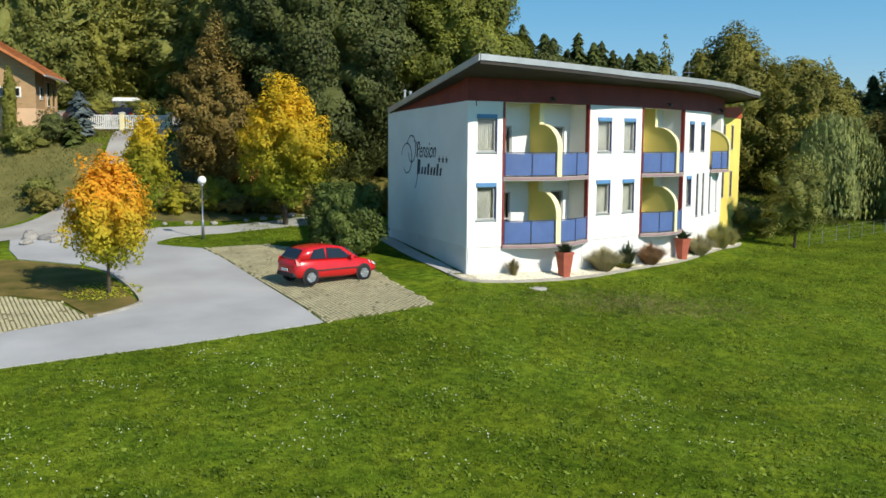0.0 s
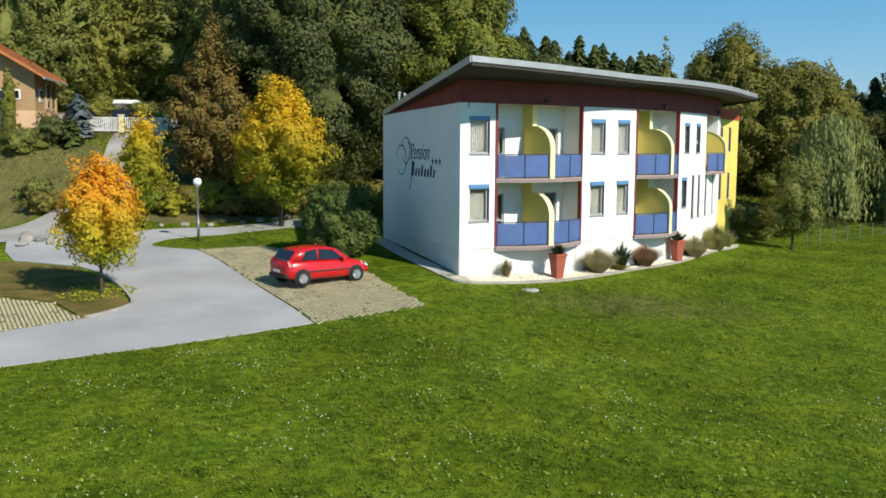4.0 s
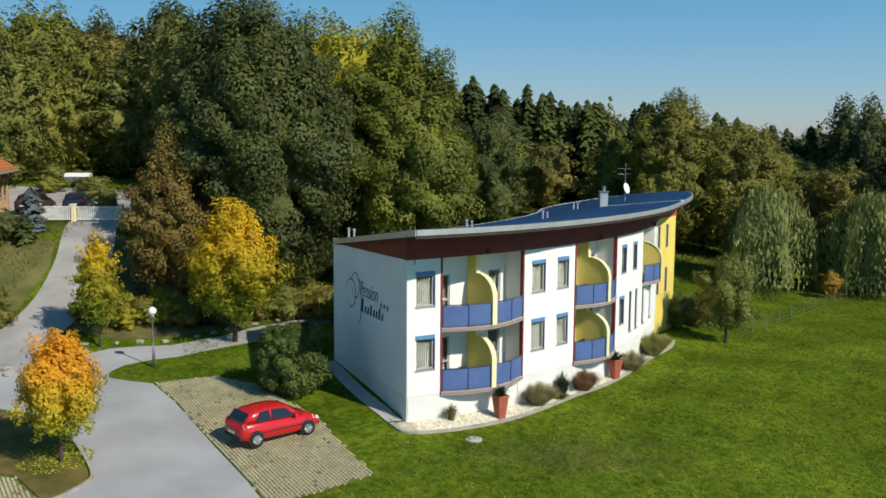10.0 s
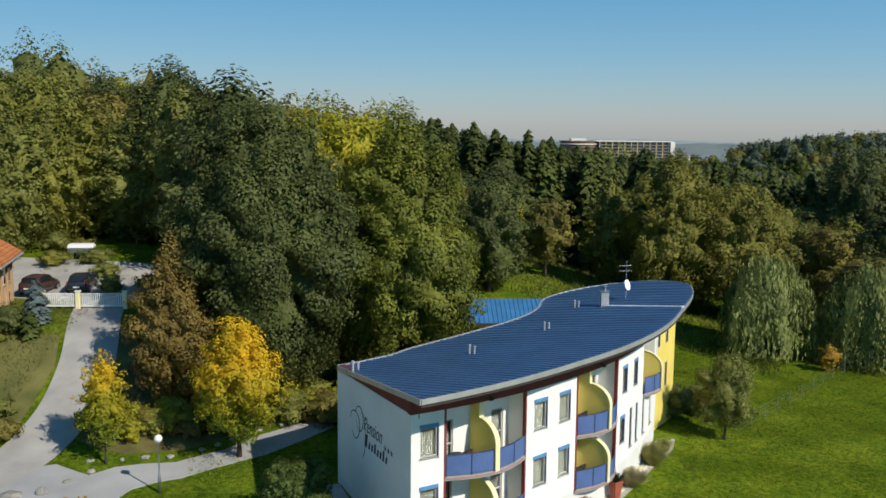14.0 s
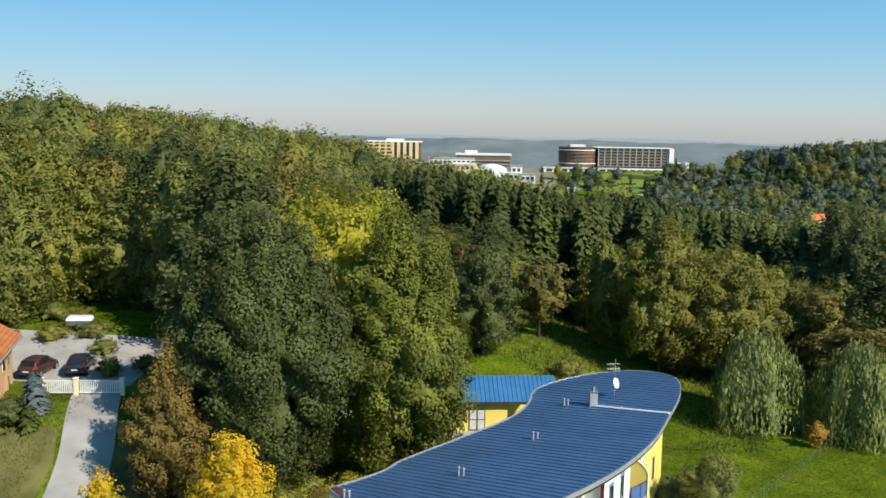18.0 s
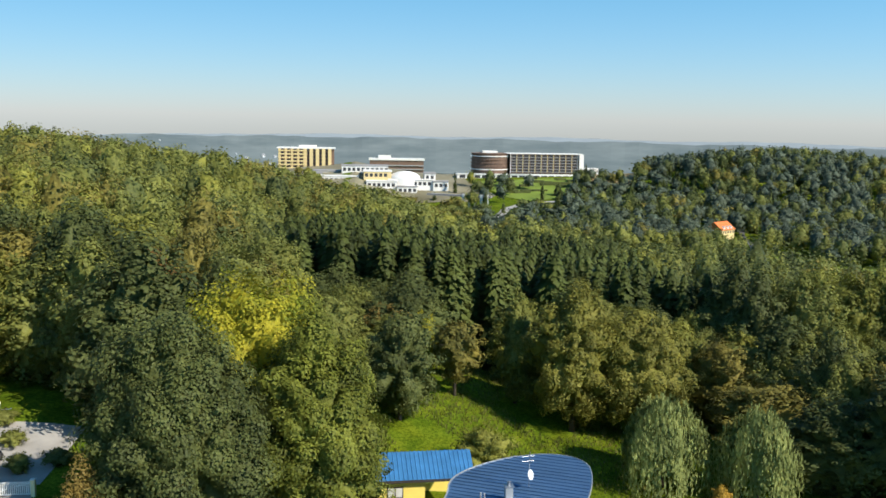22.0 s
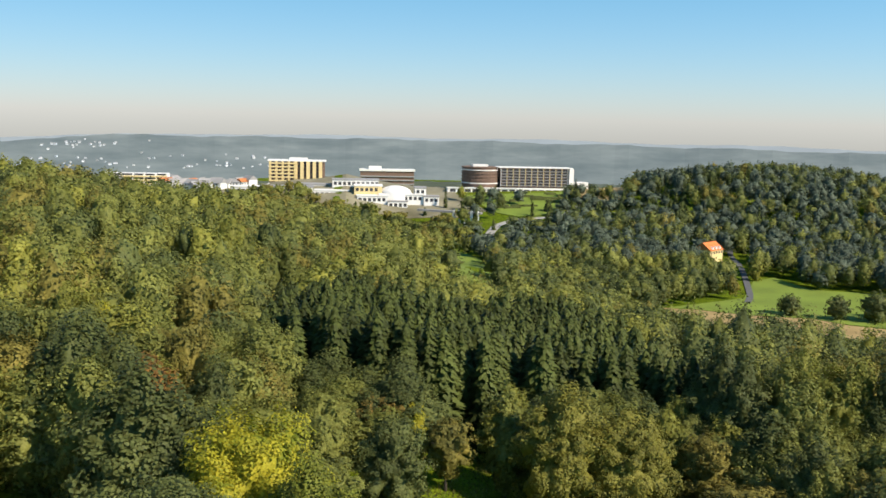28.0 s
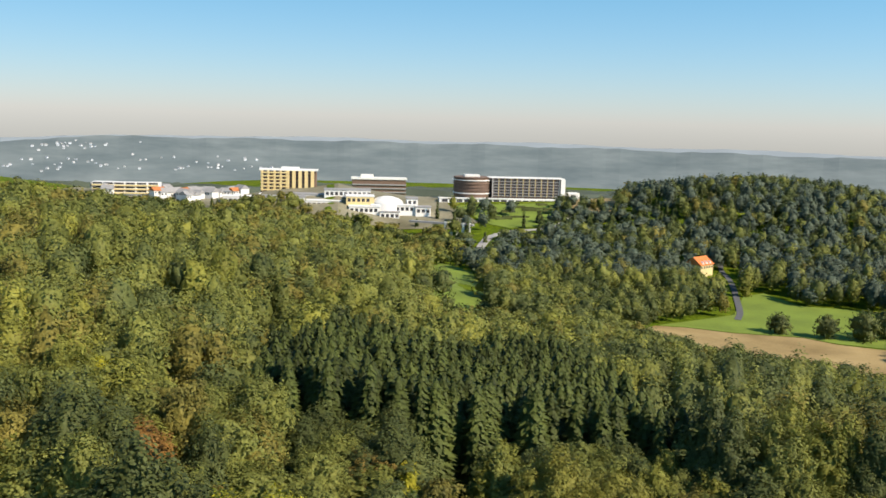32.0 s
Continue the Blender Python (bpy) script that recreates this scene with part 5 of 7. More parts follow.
for s0, s1 in ((1.7, 6.55), (10.5, 14.9)):
    balcony(s0, s1, 1.05, 3.72)
    balcony(s0, s1, 3.9, 7.0)
    for s in (s0 - 0.01, s1 - 0.07):
        curved("red_post", s, s + 0.08, 0.95, 7.0, -0.14, 0.05, REDPOST, house, "red painted corner post")
balcony(19.6, 23.2, 3.9, 7.0)
part("wall_bay", bay(23.2, 26.8, 3.9, 7.0, [(24.2, 24.6, 4.9, 6.3), (25.2, 25.6, 4.9, 6.3)]), PLASTER, house)
for a, b in ((24.2, 24.6), (25.2, 25.6)):
    window(a, b, 4.9, 6.3, 0.0, False)
curved("ceiling_board", 1.7, 24.6, 7.0, 7.06, -1.6, -0.3, PLINTH, house)

# red wall lamps under the eaves
for s in (4.1, 12.7, 21.2):
    bm = bmesh.new()
    p, q = arc(s, 0.02), arc(s, 0.24)
    tube(bm, [(*p, 7.22), (*arc(s, 0.14), 7.26), (*q, 7.18), (*arc(s, 0.30), 7.08)], [0.025, 0.025, 0.09, 0.11], 8)
    part("wall_lamp", bm, SOFFIT, house, "small dark spot lamp on the red band")


# lettering on the gable: word, bars for the name, three stars, flourish
GD = Vector((CORNER[0] - BACKL[0], CORNER[1] - BACKL[1], 0)).normalized()
GN = Vector((GD.y, -GD.x, 0))
GN = GN if GN.x < 0 else -GN
INK = mat("dark_sign_paint", (0.05, 0.055, 0.07), 0.7, 3, 0.2, 30, 0)


def on_gable(u, z, out=0.006):
    """A place on the gable wall, u metres from the front corner."""
    p = Vector((CORNER[0], CORNER[1], 0)) - GD * u + GN * out
    return Vector((p.x, p.y, z))


def gable_band(pts, width):
    """A painted stroke of varying width."""
    bm = bmesh.new()
    rings = []
    n = len(pts)
    for i, (u, z) in enumerate(pts):
        a, b = pts[max(i - 1, 0)], pts[min(i + 1, n - 1)]
        d = Vector((b[0] - a[0], b[1] - a[1])).normalized()
        w = width * (0.35 + 0.65 * math.sin(math.pi * (i + 0.5) / n))
        nu, nz = -d.y * w, d.x * w
        rings.append([on_gable(u + nu, z + nz, 0.004), on_gable(u - nu, z - nz, 0.004), on_gable(u - nu, z - nz, 0.010), on_gable(u + nu, z + nz, 0.010)])
    return loft(bm, rings)


fc = bpy.data.curves.new("sign_word", "FONT")
fc.body, fc.size, fc.shear, fc.extrude = "Pension", 1.05, 0.35, 0.004
tmp = new("sign_word_curve", fc)
bpy.context.view_layer.update()
wme = bpy.data.meshes.new_from_object(tmp.evaluated_get(bpy.context.evaluated_depsgraph_get()))
bpy.data.objects.remove(tmp)
wme.materials.clear()
wme.materials.append(INK)
word = new("sign_word", wme)
word.parent = house
word.matrix_basis = Matrix.Translation(on_gable(5.75, 4.62)) @ Matrix((GD, Vector((0, 0, 1)), GN)).transposed().to_4x4() @ Matrix.Diagonal((0.72, 1.0, 1, 1))
tagged(word, "dark painted word on the gable wall")
for i, (u, w, h) in enumerate(((5.6, 0.34, 0.66), (5.1, 0.2, 0.34), (4.74, 0.2, 0.34), (4.38, 0.22, 0.5), (4.0, 0.2, 0.34), (3.66, 0.2, 0.34), (3.3, 0.2, 0.52), (2.94, 0.18, 0.34))):
    bm = bmesh.new()
    rings = [[on_gable(u - sh, z, o) for sh, z, o in ((0, 3.86, 0.004), (w, 3.86, 0.004), (w + 0.1, 3.86 + h, 0.004), (0.1, 3.86 + h, 0.004))],
             [on_gable(u - sh, z, o) for sh, z, o in ((0, 3.86, 0.010), (w, 3.86, 0.010), (w + 0.1, 3.86 + h, 0.010), (0.1, 3.86 + h, 0.010))]]
    loft(bm, rings)
    part("sign_bar", bm, INK, house)
for u in (2.95, 2.55, 2.15):
    bm = bmesh.new()
    ring = [((0.17 if i % 2 == 0 else 0.07) * math.sin(i * math.pi / 5), (0.17 if i % 2 == 0 else 0.07) * math.cos(i * math.pi / 5)) for i in range(10)]
    loft(bm, [[on_gable(u + a, 4.56 + b, o) for a, b in ring] for o in (0.004, 0.010)])
    part("sign_star", bm, INK, house)
for cu, cz, ru, rz, t0, t1 in ((6.3, 5.0, 0.62, 0.62, 0.4, 6.0), (6.9, 4.55, 0.75, 0.7, 0.2, 5.6), (5.9, 4.3, 0.5, 1.1, 1.2, 4.6)):
    part("sign_flourish", gable_band([(cu + ru * (1 - 0.05 * t) * math.cos(t), cz + rz * math.sin(t)) for t in np.linspace(t0, t1, 22)], 0.035), INK, house)


# chimney, flashing, vents, dish and aerial on the roof
def roof_at(x, y):
    return float(roof_z(arc_inv(x, y)[1]))


chx, chy = 12.9, 57.5
z = roof_at(chx, chy)
bm = box(chx - 0.26, chx + 0.26, chy - 0.26, chy + 0.26, z - 0.3, z + 0.95, 0.02)
chim = part("chimney", bm, FASCIA, house, "sheet-metal clad chimney")
part("chimney_cap", box(chx - 0.33, chx + 0.33, chy - 0.33, chy + 0.33, z + 0.97, z + 1.03, 0.015), STEEL, chim)
bm = bmesh.new()
lathe(bm, [(0.12, 0), (0.12, 0.22), (0.16, 0.24), (0.16, 0.27), (0.03, 0.34)], 12, (chx, chy, z + 1.03))
part("chimney_pot", bm, STEEL, chim)
bm = bmesh.new()
rings = []
for t in np.linspace(0, 1, 6):
    p = Vector((chx + 0.2, chy - 0.35, 0)) + SD * (t * 5.2)
    zz = roof_at(p.x, p.y)
    rings.append([p + SN * w + Vector((0, 0, zz + h2)) for w, h2 in ((-0.17, 0.0), (0.17, 0.0), (0.17, 0.085), (-0.17, 0.085))])
loft(bm, rings)
part("roof_flashing", bm, mat("bright_zinc", (0.78, 0.80, 0.82), 0.4, 2, 0.06, 30, 0, metal=0.2), house, "bright zinc flashing strip")
for vx, vy in ((11.2, 58.2), (8.5, 51.3), (3.95, 45.3), (-1.9, 42.4)):
    for k, dz in ((-0.13, 0.42), (0.13, 0.36)):
        bm = bmesh.new()
        zz = roof_at(vx, vy)
        lathe(bm, [(0.055, -0.15), (0.055, dz), (0.085, dz + 0.02), (0.085, dz + 0.06), (0.02, dz + 0.1)], 10, (vx + k, vy, zz))
        part("vent_pipe", bm, FASCIA, house, "zinc roof vent pipe")
ax, ay = 14.6, 59.2
z = roof_at(ax, ay)
bm = bmesh.new()
tube(bm, [(ax, ay, z - 0.1), (ax, ay, z + 2.6)], [0.028, 0.022], 8)
mast = part("aerial_mast", bm, STEEL, house, "thin aerial mast with dish")
bm = bmesh.new()
c = Vector((ax, ay - 0.15, z + 0.95))
ax1, ax2, dn = Vector((0.62, 0.78, 0)).normalized(), Vector((-0.24, 0.2, 1)).normalized(), Vector((0.75, -0.6, 0.3)).normalized()
rings = []
for rr, dd in ((0.02, 0.0), (0.14, 0.015), (0.26, 0.05), (0.36, 0.10), (0.37, 0.09), (0.26, 0.03), (0.02, -0.02)):
    rings.append([c + (ax1 * math.cos(t) + ax2 * math.sin(t)) * rr + dn * dd for t in np.linspace(0, 2 * math.pi, 21)[:-1]])
loft(bm, rings)
part("dish", bm, mat("white_dish", (0.75, 0.75, 0.74), 0.5, 3, 0.05, 30, 0), mast, "white satellite dish", smooth=True)
for i, dz in enumerate((1.9, 2.25)):
    bm = bmesh.new()
    tube(bm, [(ax - 0.55, ay - 0.1, z + dz), (ax + 0.35, ay + 0.1, z + dz)], [0.012, 0.012], 5)
    part("aerial_boom", bm, STEEL, mast)
    for k in np.linspace(-0.5, 0.3, 6):
        bm = bmesh.new()
        tube(bm, [(ax + k, ay - 0.25 + 0.1 * k, z + dz), (ax + k, ay + 0.25, z + dz)], [0.007, 0.007], 4)
        part("aerial_rod", bm, STEEL, mast)

# balcony furniture
WICKER = mat("dark_wicker", (0.05, 0.04, 0.035), 0.7, 12, 0.3, 80, 0.4)
place = arc(2.7, -0.5)
tb = empty("balcony_table", (*place, 1.05), "small round dark table on a balcony", "table", "balcony furniture")
bm = bmesh.new()
lathe(bm, [(0.02, 0.70), (0.33, 0.70), (0.35, 0.715), (0.33, 0.73), (0.02, 0.735)], 18)
part("tabletop", bm, WICKER, tb)
bm = bmesh.new()
lathe(bm, [(0.2, 0.0), (0.2, 0.02), (0.035, 0.05), (0.03, 0.69)], 12)
part("pedestal", bm, STEEL, tb)
place = arc(3.35, -0.75)
ch = empty("balcony_chair", (*place, 1.05), "dark wicker chair with rounded back on a balcony", "chair", "balcony furniture", turn=200)
part("seat", box(-0.25, 0.25, -0.25, 0.25, 0.38, 0.45, 0.02), WICKER, ch)
bm = bmesh.new()
loft(bm, [[(0.27 * math.cos(t), 0.05 + 0.27 * math.sin(t), 0.45), (0.30 * math.cos(t), 0.05 + 0.30 * math.sin(t), 0.45), (0.31 * math.cos(t), 0.07 + 0.31 * math.sin(t), 0.62 + 0.24 * math.sin(t)), (0.28 * math.cos(t), 0.07 + 0.28 * math.sin(t), 0.62 + 0.24 * math.sin(t))] for t in np.linspace(0.1, math.pi - 0.1, 12)])
part("backrest", bm, WICKER, ch)
for lx in (-0.21, 0.21):
    for ly in (-0.2, 0.2):
        bm = bmesh.new()
        tube(bm, [(lx, ly, 0), (lx * 0.95, ly * 0.95, 0.39)], [0.015, 0.02], 6)
        part("leg", bm, WICKER, ch)
for s, z in ((2.7, 3.9), (11.5, 1.05), (11.5, 3.9)):
    copy_thing(tb, pose(*arc(s, -0.45), z))
    copy_thing(ch, pose(*arc(s + 0.7, -0.75), z, 0, 0, 220))


# ---- gravel bed, pots and plants along the front ----
BED = smooth_line([(0.45, 35.7), (1.25, 34.9), (3.1, 35.7), (5.2, 37.25), (6.9, 39.0), (9.1, 41.8), (11.55, 44.8), (14.3, 49.4), (16.6, 53.6), (17.4, 56.0)], 4)
inner = [arc(s, -0.12) for s in np.linspace(24.5, 0.0, 26)]
sheet("gravel_bed", [tuple(p) for p in BED] + inner, mat("pebble_ground", (0.55, 0.49, 0.36), 0.95, 4, 0.3, 30, 0.5), 0.02, "pale pebble bed along the house front", "bed", 1.5)
bm = bmesh.new()
rings = []
for i, p in enumerate(BED):
    d = BED[min(i + 1, len(BED) - 1)] - BED[max(i - 1, 0)]
    n = np.array([-d[1], d[0]]) / np.hypot(*d)
    a, b = p - n * 0.11, p + n * 0.11
    rings.append([(a[0], a[1], gz(*a) - 0.1), (b[0], b[1], gz(*b) - 0.1), (b[0], b[1], gz(*b) + 0.07), (a[0], a[1], gz(*a) + 0.07)])
loft(bm, rings)
tagged(obj("bed_kerb", bm, KERB), "pale concrete edging round the pebble bed", "kerb", kind="structure")
strip("gable_strip", [(0.6, 36.0), (-1.3, 39.6), (-3.3, 44.2)], 0.75, CONCRETE, 0.03, "narrow concrete strip along the gable wall", "path")

rngp = np.random.default_rng(12)
octa = np.array([(1, 0, 0), (0, 1, 0), (-1, 0, 0), (0, -1, 0), (0, 0, 0.7), (0, 0, -0.7)])
tris = np.array([(0, 1, 4), (1, 2, 4), (2, 3, 4), (3, 0, 4)])
P = []
bed_poly = [tuple(p) for p in BED] + inner
while len(P) < 6500:
    s, o = rngp.uniform(0, 25), rngp.uniform(-0.3, 2.2)
    x, y = arc(s, o)
    if inside(x, y, bed_poly):
        P.append((x, y))
V = []
for x, y in P:
    r = rngp.uniform(0.03, 0.075)
    a = rngp.uniform(0, 6.28)
    c, sn = math.cos(a), math.sin(a)
    q = octa * r * rngp.uniform(0.7, 1.3, 3)
    q = np.stack([q[:, 0] * c - q[:, 1] * sn + x, q[:, 0] * sn + q[:, 1] * c + y, q[:, 2] + gz(x, y) + 0.035], 1)
    V.append(q[tris].reshape(-1, 3))
tagged(new("pebbles", np_mesh("pebbles", np.concatenate(V), 3, GRAVELBED)), "pale round pebbles in the bed", "pebbles", kind="stuff")


def blades(rng, n, h, spread, lean, width):
    """Blades of a tuft as slim two-part strips."""
    a, q = rng.uniform(0, 6.283, n), rng.uniform(0, 1, n) ** 0.7
    base = np.stack([np.cos(a) * spread * 0.25 * q, np.sin(a) * spread * 0.25 * q, np.zeros(n)], 1)
    hh = h * rng.uniform(0.65, 1.1, n) * (1 - 0.35 * q)
    tip = np.stack([np.cos(a) * (spread * q + lean * q), np.sin(a) * (spread * q + lean * q), hh], 1)
    mid = base * 0.45 + tip * 0.55 + np.array([0, 0, 0.12]) * h
    side = np.stack([-np.sin(a), np.cos(a), np.zeros(n)], 1) * width
    return np.concatenate([np.stack([base - side, base + side, mid + side, mid - side], 1).reshape(-1, 3), np.stack([mid - side, mid + side, tip + side * 0.2, tip - side * 0.2], 1).reshape(-1, 3)])


def tuft(name, x, y, h, spread, n, material, label, seed, width=0.012, category="ornamental grass"):
    rng = np.random.default_rng(seed)
    me = np_mesh(name, blades(rng, n, h, spread, 0.15, width) + np.array([0, 0, -0.01]), 4, material)
    ob = new(name, me)
    ob.matrix_basis = pose(x, y, gz(x, y) + 0.02)
    return tagged(ob, label, category, "plants in the pebble bed")


L_FEATHER = leaf("feather_grass_blade", (0.46, 0.42, 0.21), (0.66, 0.58, 0.33), 1.0, trans=0.5)
L_GRNGRASS = leaf("fountain_grass_blade", (0.40, 0.40, 0.12), (0.60, 0.55, 0.21), 1.0, trans=0.5)
L_YUCCA = leaf("yucca_leaf", (0.05, 0.08, 0.035), (0.12, 0.15, 0.07), 1.0)
tuft("pampas_tuft", 3.05, 36.75, 0.85, 0.4, 160, L_DRY, "thin dry yellow grass tuft among pebbles", 1)
tuft("feather_grass", 7.2, 40.0, 1.15, 1.05, 1700, L_FEATHER, "dense olive-brown feather grass clump", 2)
tuft("yucca", 8.5, 41.7, 1.25, 0.55, 220, L_YUCCA, "spiky dark green yucca", 3, 0.03, "yucca")
tuft("russet_grass", 9.75, 42.9, 1.1, 0.95, 1500, leaf("russet_grass_blade", (0.38, 0.22, 0.11), (0.55, 0.34, 0.19), 1.0, trans=0.5), "russet red-brown grass clump", 4)
tuft("feather_grass", 13.0, 47.2, 1.15, 1.0, 1500, L_FEATHER, "dense olive-brown feather grass clump", 5)
tuft("fountain_grass", 14.9, 50.6, 1.5, 1.15, 1600, L_GRNGRASS, "tall yellow-green fountain grass clump", 6)
tuft("low_perennial", 8.3, 41.3, 0.3, 0.5, 260, L_LIGHT, "low green perennial among pebbles", 7, 0.03, "perennial")
tuft("fountain_grass", 16.2, 53.4, 0.9, 0.6, 700, L_GRNGRASS, "yellow-green grass at the end of the bed", 8)
TERRA = mat("terracotta_red", (0.38, 0.10, 0.06), 0.75, 3, 0.15, 30, 0.15)


def pot(x, y, seed):
    t = empty("planter", (x, y, gz(x, y) + 0.03), "tall square terracotta planter with an agave-like plant", "planter", "planters along the house", turn=35)
    bm = bmesh.new()
    loft(bm, [[(-w, -w, z), (w, -w, z), (w, w, z), (-w, w, z)] for w, z in ((0.17, 0), (0.27, 0.98), (0.30, 0.99), (0.30, 1.08), (0.26, 1.08), (0.25, 1.0))])
    part("pot", bm, TERRA, t, "tapering terracotta pot")
    part("soil", box(-0.24, 0.24, -0.24, 0.24, 0.99, 1.03), DARKMULCH, t)
    rng = np.random.default_rng(seed)
    c = new("leaves", np_mesh("leaves", blades(rng, 110, 0.5, 0.5, 0.1, 0.03) + np.array([0, 0, 1.02]), 4, L_YUCCA))
    c.parent = t
    return t


pot(5.25, 37.7, 3)
pot(11.75, 45.3, 4)
bm = bmesh.new()
lathe(bm, [(0.02, -0.1), (0.36, -0.1), (0.38, 0.02), (0.34, 0.035), (0.02, 0.035)], 20)
hatch = tagged(obj("manhole_cover", bm, CONCRETE), "round pale concrete manhole cover in the lawn", "manhole")
hatch.matrix_basis = pose(3.98, 34.95, gz(3.98, 34.95))

# ---- lamp post ----
lx, ly = -12.03, 43.1
lamp = empty("lamp_post", (lx, ly, gz(lx, ly)), "slim steel lamp post with a white globe", "lamp post")
bm = bmesh.new()
lathe(bm, [(0.075, -0.1), (0.075, 0.9), (0.04, 0.96), (0.036, 2.55), (0.06, 2.58), (0.09, 2.66), (0.06, 2.70)], 12)
part("pole", bm, STEEL, lamp, smooth=True)
bm = bmesh.new()
bmesh.ops.create_uvsphere(bm, u_segments=20, v_segments=12, radius=0.21, matrix=Matrix.Translation((0, 0, 2.88)))
part("globe", bm, mat("opal_globe", (0.82, 0.82, 0.80), 0.25, 3, 0.03, 30, 0, spec=0.5), lamp, "white opal globe", smooth=True)

# ---- red hatchback ----
CARRED = mat("red_car_paint", (0.50, 0.012, 0.014), 0.22, 2, 0.06, 40, 0, spec=0.6)
CARGLASS = mat("dark_car_glass", (0.015, 0.018, 0.022), 0.06, 2, 0.1, 30, 0, spec=0.7)
TYRE = mat("tyre_rubber", (0.02, 0.02, 0.02), 0.85, 5, 0.2, 40, 0.2)
RIM = mat("alloy_rim", (0.55, 0.56, 0.57), 0.3, 4, 0.1, 40, 0, metal=0.8)
TRIM = mat("dark_car_trim", (0.03, 0.03, 0.032), 0.6, 4, 0.2, 40, 0)


def car(name, x, y, turn, paint, label, scale=1.0, van=False):
    """A small car: x forward, wheels, glass, lights and bumpers as parts."""
    t = empty(name, (x, y, gz(x, y) + 0.04), label, "car", turn=turn)
    bm = bmesh.new()
    rings = []
    for px, w, zb, zt, sh in ((-1.86, 0.60, 0.42, 0.72, 0.70), (-1.80, 0.74, 0.30, 0.92, 0.80), (-1.55, 0.81, 0.24, 0.97, 0.86), (-0.9, 0.83, 0.22, 0.96, 0.86), (0.0, 0.835, 0.21, 0.93, 0.84), (0.75, 0.83, 0.21, 0.91, 0.82),
                              (1.2, 0.81, 0.22, 0.86, 0.76), (1.6, 0.76, 0.25, 0.76, 0.66), (1.86, 0.62, 0.32, 0.60, 0.52), (1.93, 0.45, 0.38, 0.52, 0.47)):
        w *= 0.965
        half = [(w * 0.86, zb), (w, zb + 0.10), (w * 1.0, (zb + sh) / 2), (w * 0.97, sh), (w * 0.82, zt)]
        rings.append([(px, a, z) for a, z in half] + [(px, -a, z) for a, z in half[::-1]])
    loft(bm, rings)
    body = part("body", bm, paint, t, smooth=True)
    bm = bmesh.new()
    rings = []
    hi = 1.43
    for px, w0, z0, w1, z1 in ((-1.72, 0.66, 0.93, 0.64, 0.955), (-1.42, 0.70, 0.95, 0.60, 1.30), (-1.15, 0.72, 0.94, 0.58, 1.39), (-0.5, 0.73, 0.92, 0.58, hi), (0.05, 0.73, 0.91, 0.56, 1.41), (0.42, 0.72, 0.90, 0.55, 1.33), (1.05, 0.68, 0.87, 0.64, 0.90)):
        rings.append([(px, w0, z0), (px, w1, z1 - 0.05), (px, w1 * 0.8, z1), (px, -w1 * 0.8, z1), (px, -w1, z1 - 0.05), (px, -w0, z0)])
    loft(bm, rings)
    part("roof", bm, paint, t, smooth=True)
    for sgn in (1, -1):
        for a in (((-1.22, 0.715, 0.98), (-0.52, 0.725, 0.96), (-0.54, 0.59, 1.355), (-0.98, 0.592, 1.31)), ((-0.44, 0.727, 0.96), (0.66, 0.715, 0.92), (0.20, 0.575, 1.29), (-0.44, 0.59, 1.36))):
            bm = bmesh.new()
            loft(bm, [[(q[0], sgn * (q[1] + 0.0), q[2]) for q in a], [(q[0], sgn * (q[1] + 0.022), q[2] + 0.004) for q in a]])
            part("side_window", bm, CARGLASS, t, "dark tinted side window")
        bm = bmesh.new()
        tube(bm, [(0.55, sgn * 0.76, 0.95), (0.58, sgn * 0.92, 0.99)], [0.07, 0.08], 8)
        part("mirror", bm, paint, t)
        bm = bmesh.new()
        loft(bm, [[(-1.62, sgn * q, z) for q, z in ((0.70, 0.80), (0.80, 0.78), (0.72, 1.02))], [(-1.80, sgn * q, z) for q, z in ((0.60, 0.78), (0.76, 0.74), (0.64, 1.0))]])
        part("tail_light", bm, mat("tail_lens", (0.45, 0.02, 0.02), 0.2, 2, 0.1, 30, 0), t)
        bm = bmesh.new()
        loft(bm, [[(1.48, sgn * q, z) for q, z in ((0.50, 0.66), (0.77, 0.66), (0.66, 0.78))], [(1.86, sgn * q, z) for q, z in ((0.42, 0.54), (0.62, 0.54), (0.5, 0.64))]])
        part("headlight", bm, mat("lamp_lens", (0.65, 0.66, 0.66), 0.15, 2, 0.05, 30, 0, spec=0.7), t)
        part("rub_strip", box(-1.1, 0.9, sgn * 0.805 - 0.012, sgn * 0.805 + 0.012, 0.50, 0.55), TRIM, t)
        for wx in (-1.22, 1.18):
            bm = bmesh.new()
            prof = [(0.19, -0.085), (0.27, -0.09), (0.295, -0.06), (0.295, 0.06), (0.27, 0.09), (0.19, 0.085)]
            loft(bm, [[(wx + r * math.cos(k), sgn * 0.775 + o, 0.295 + r * math.sin(k)) for k in np.linspace(0, 2 * math.pi, 25)[:-1]] for r, o in prof], caps=False)
            arch = bmesh.new()
            lathe_pts = [[(wx + r * math.cos(k), sgn * o, 0.31 + r * math.sin(k)) for k in np.linspace(0, 2 * math.pi, 25)[:-1]] for r, o in ((0.34, 0.70), (0.345, 0.812), (0.2, 0.813))]
            loft(arch, lathe_pts)
            part("wheel_arch", arch, TRIM, t)
            wheel = part("wheel", bm, TYRE, t, "black tyre", smooth=True)
            bm = bmesh.new()
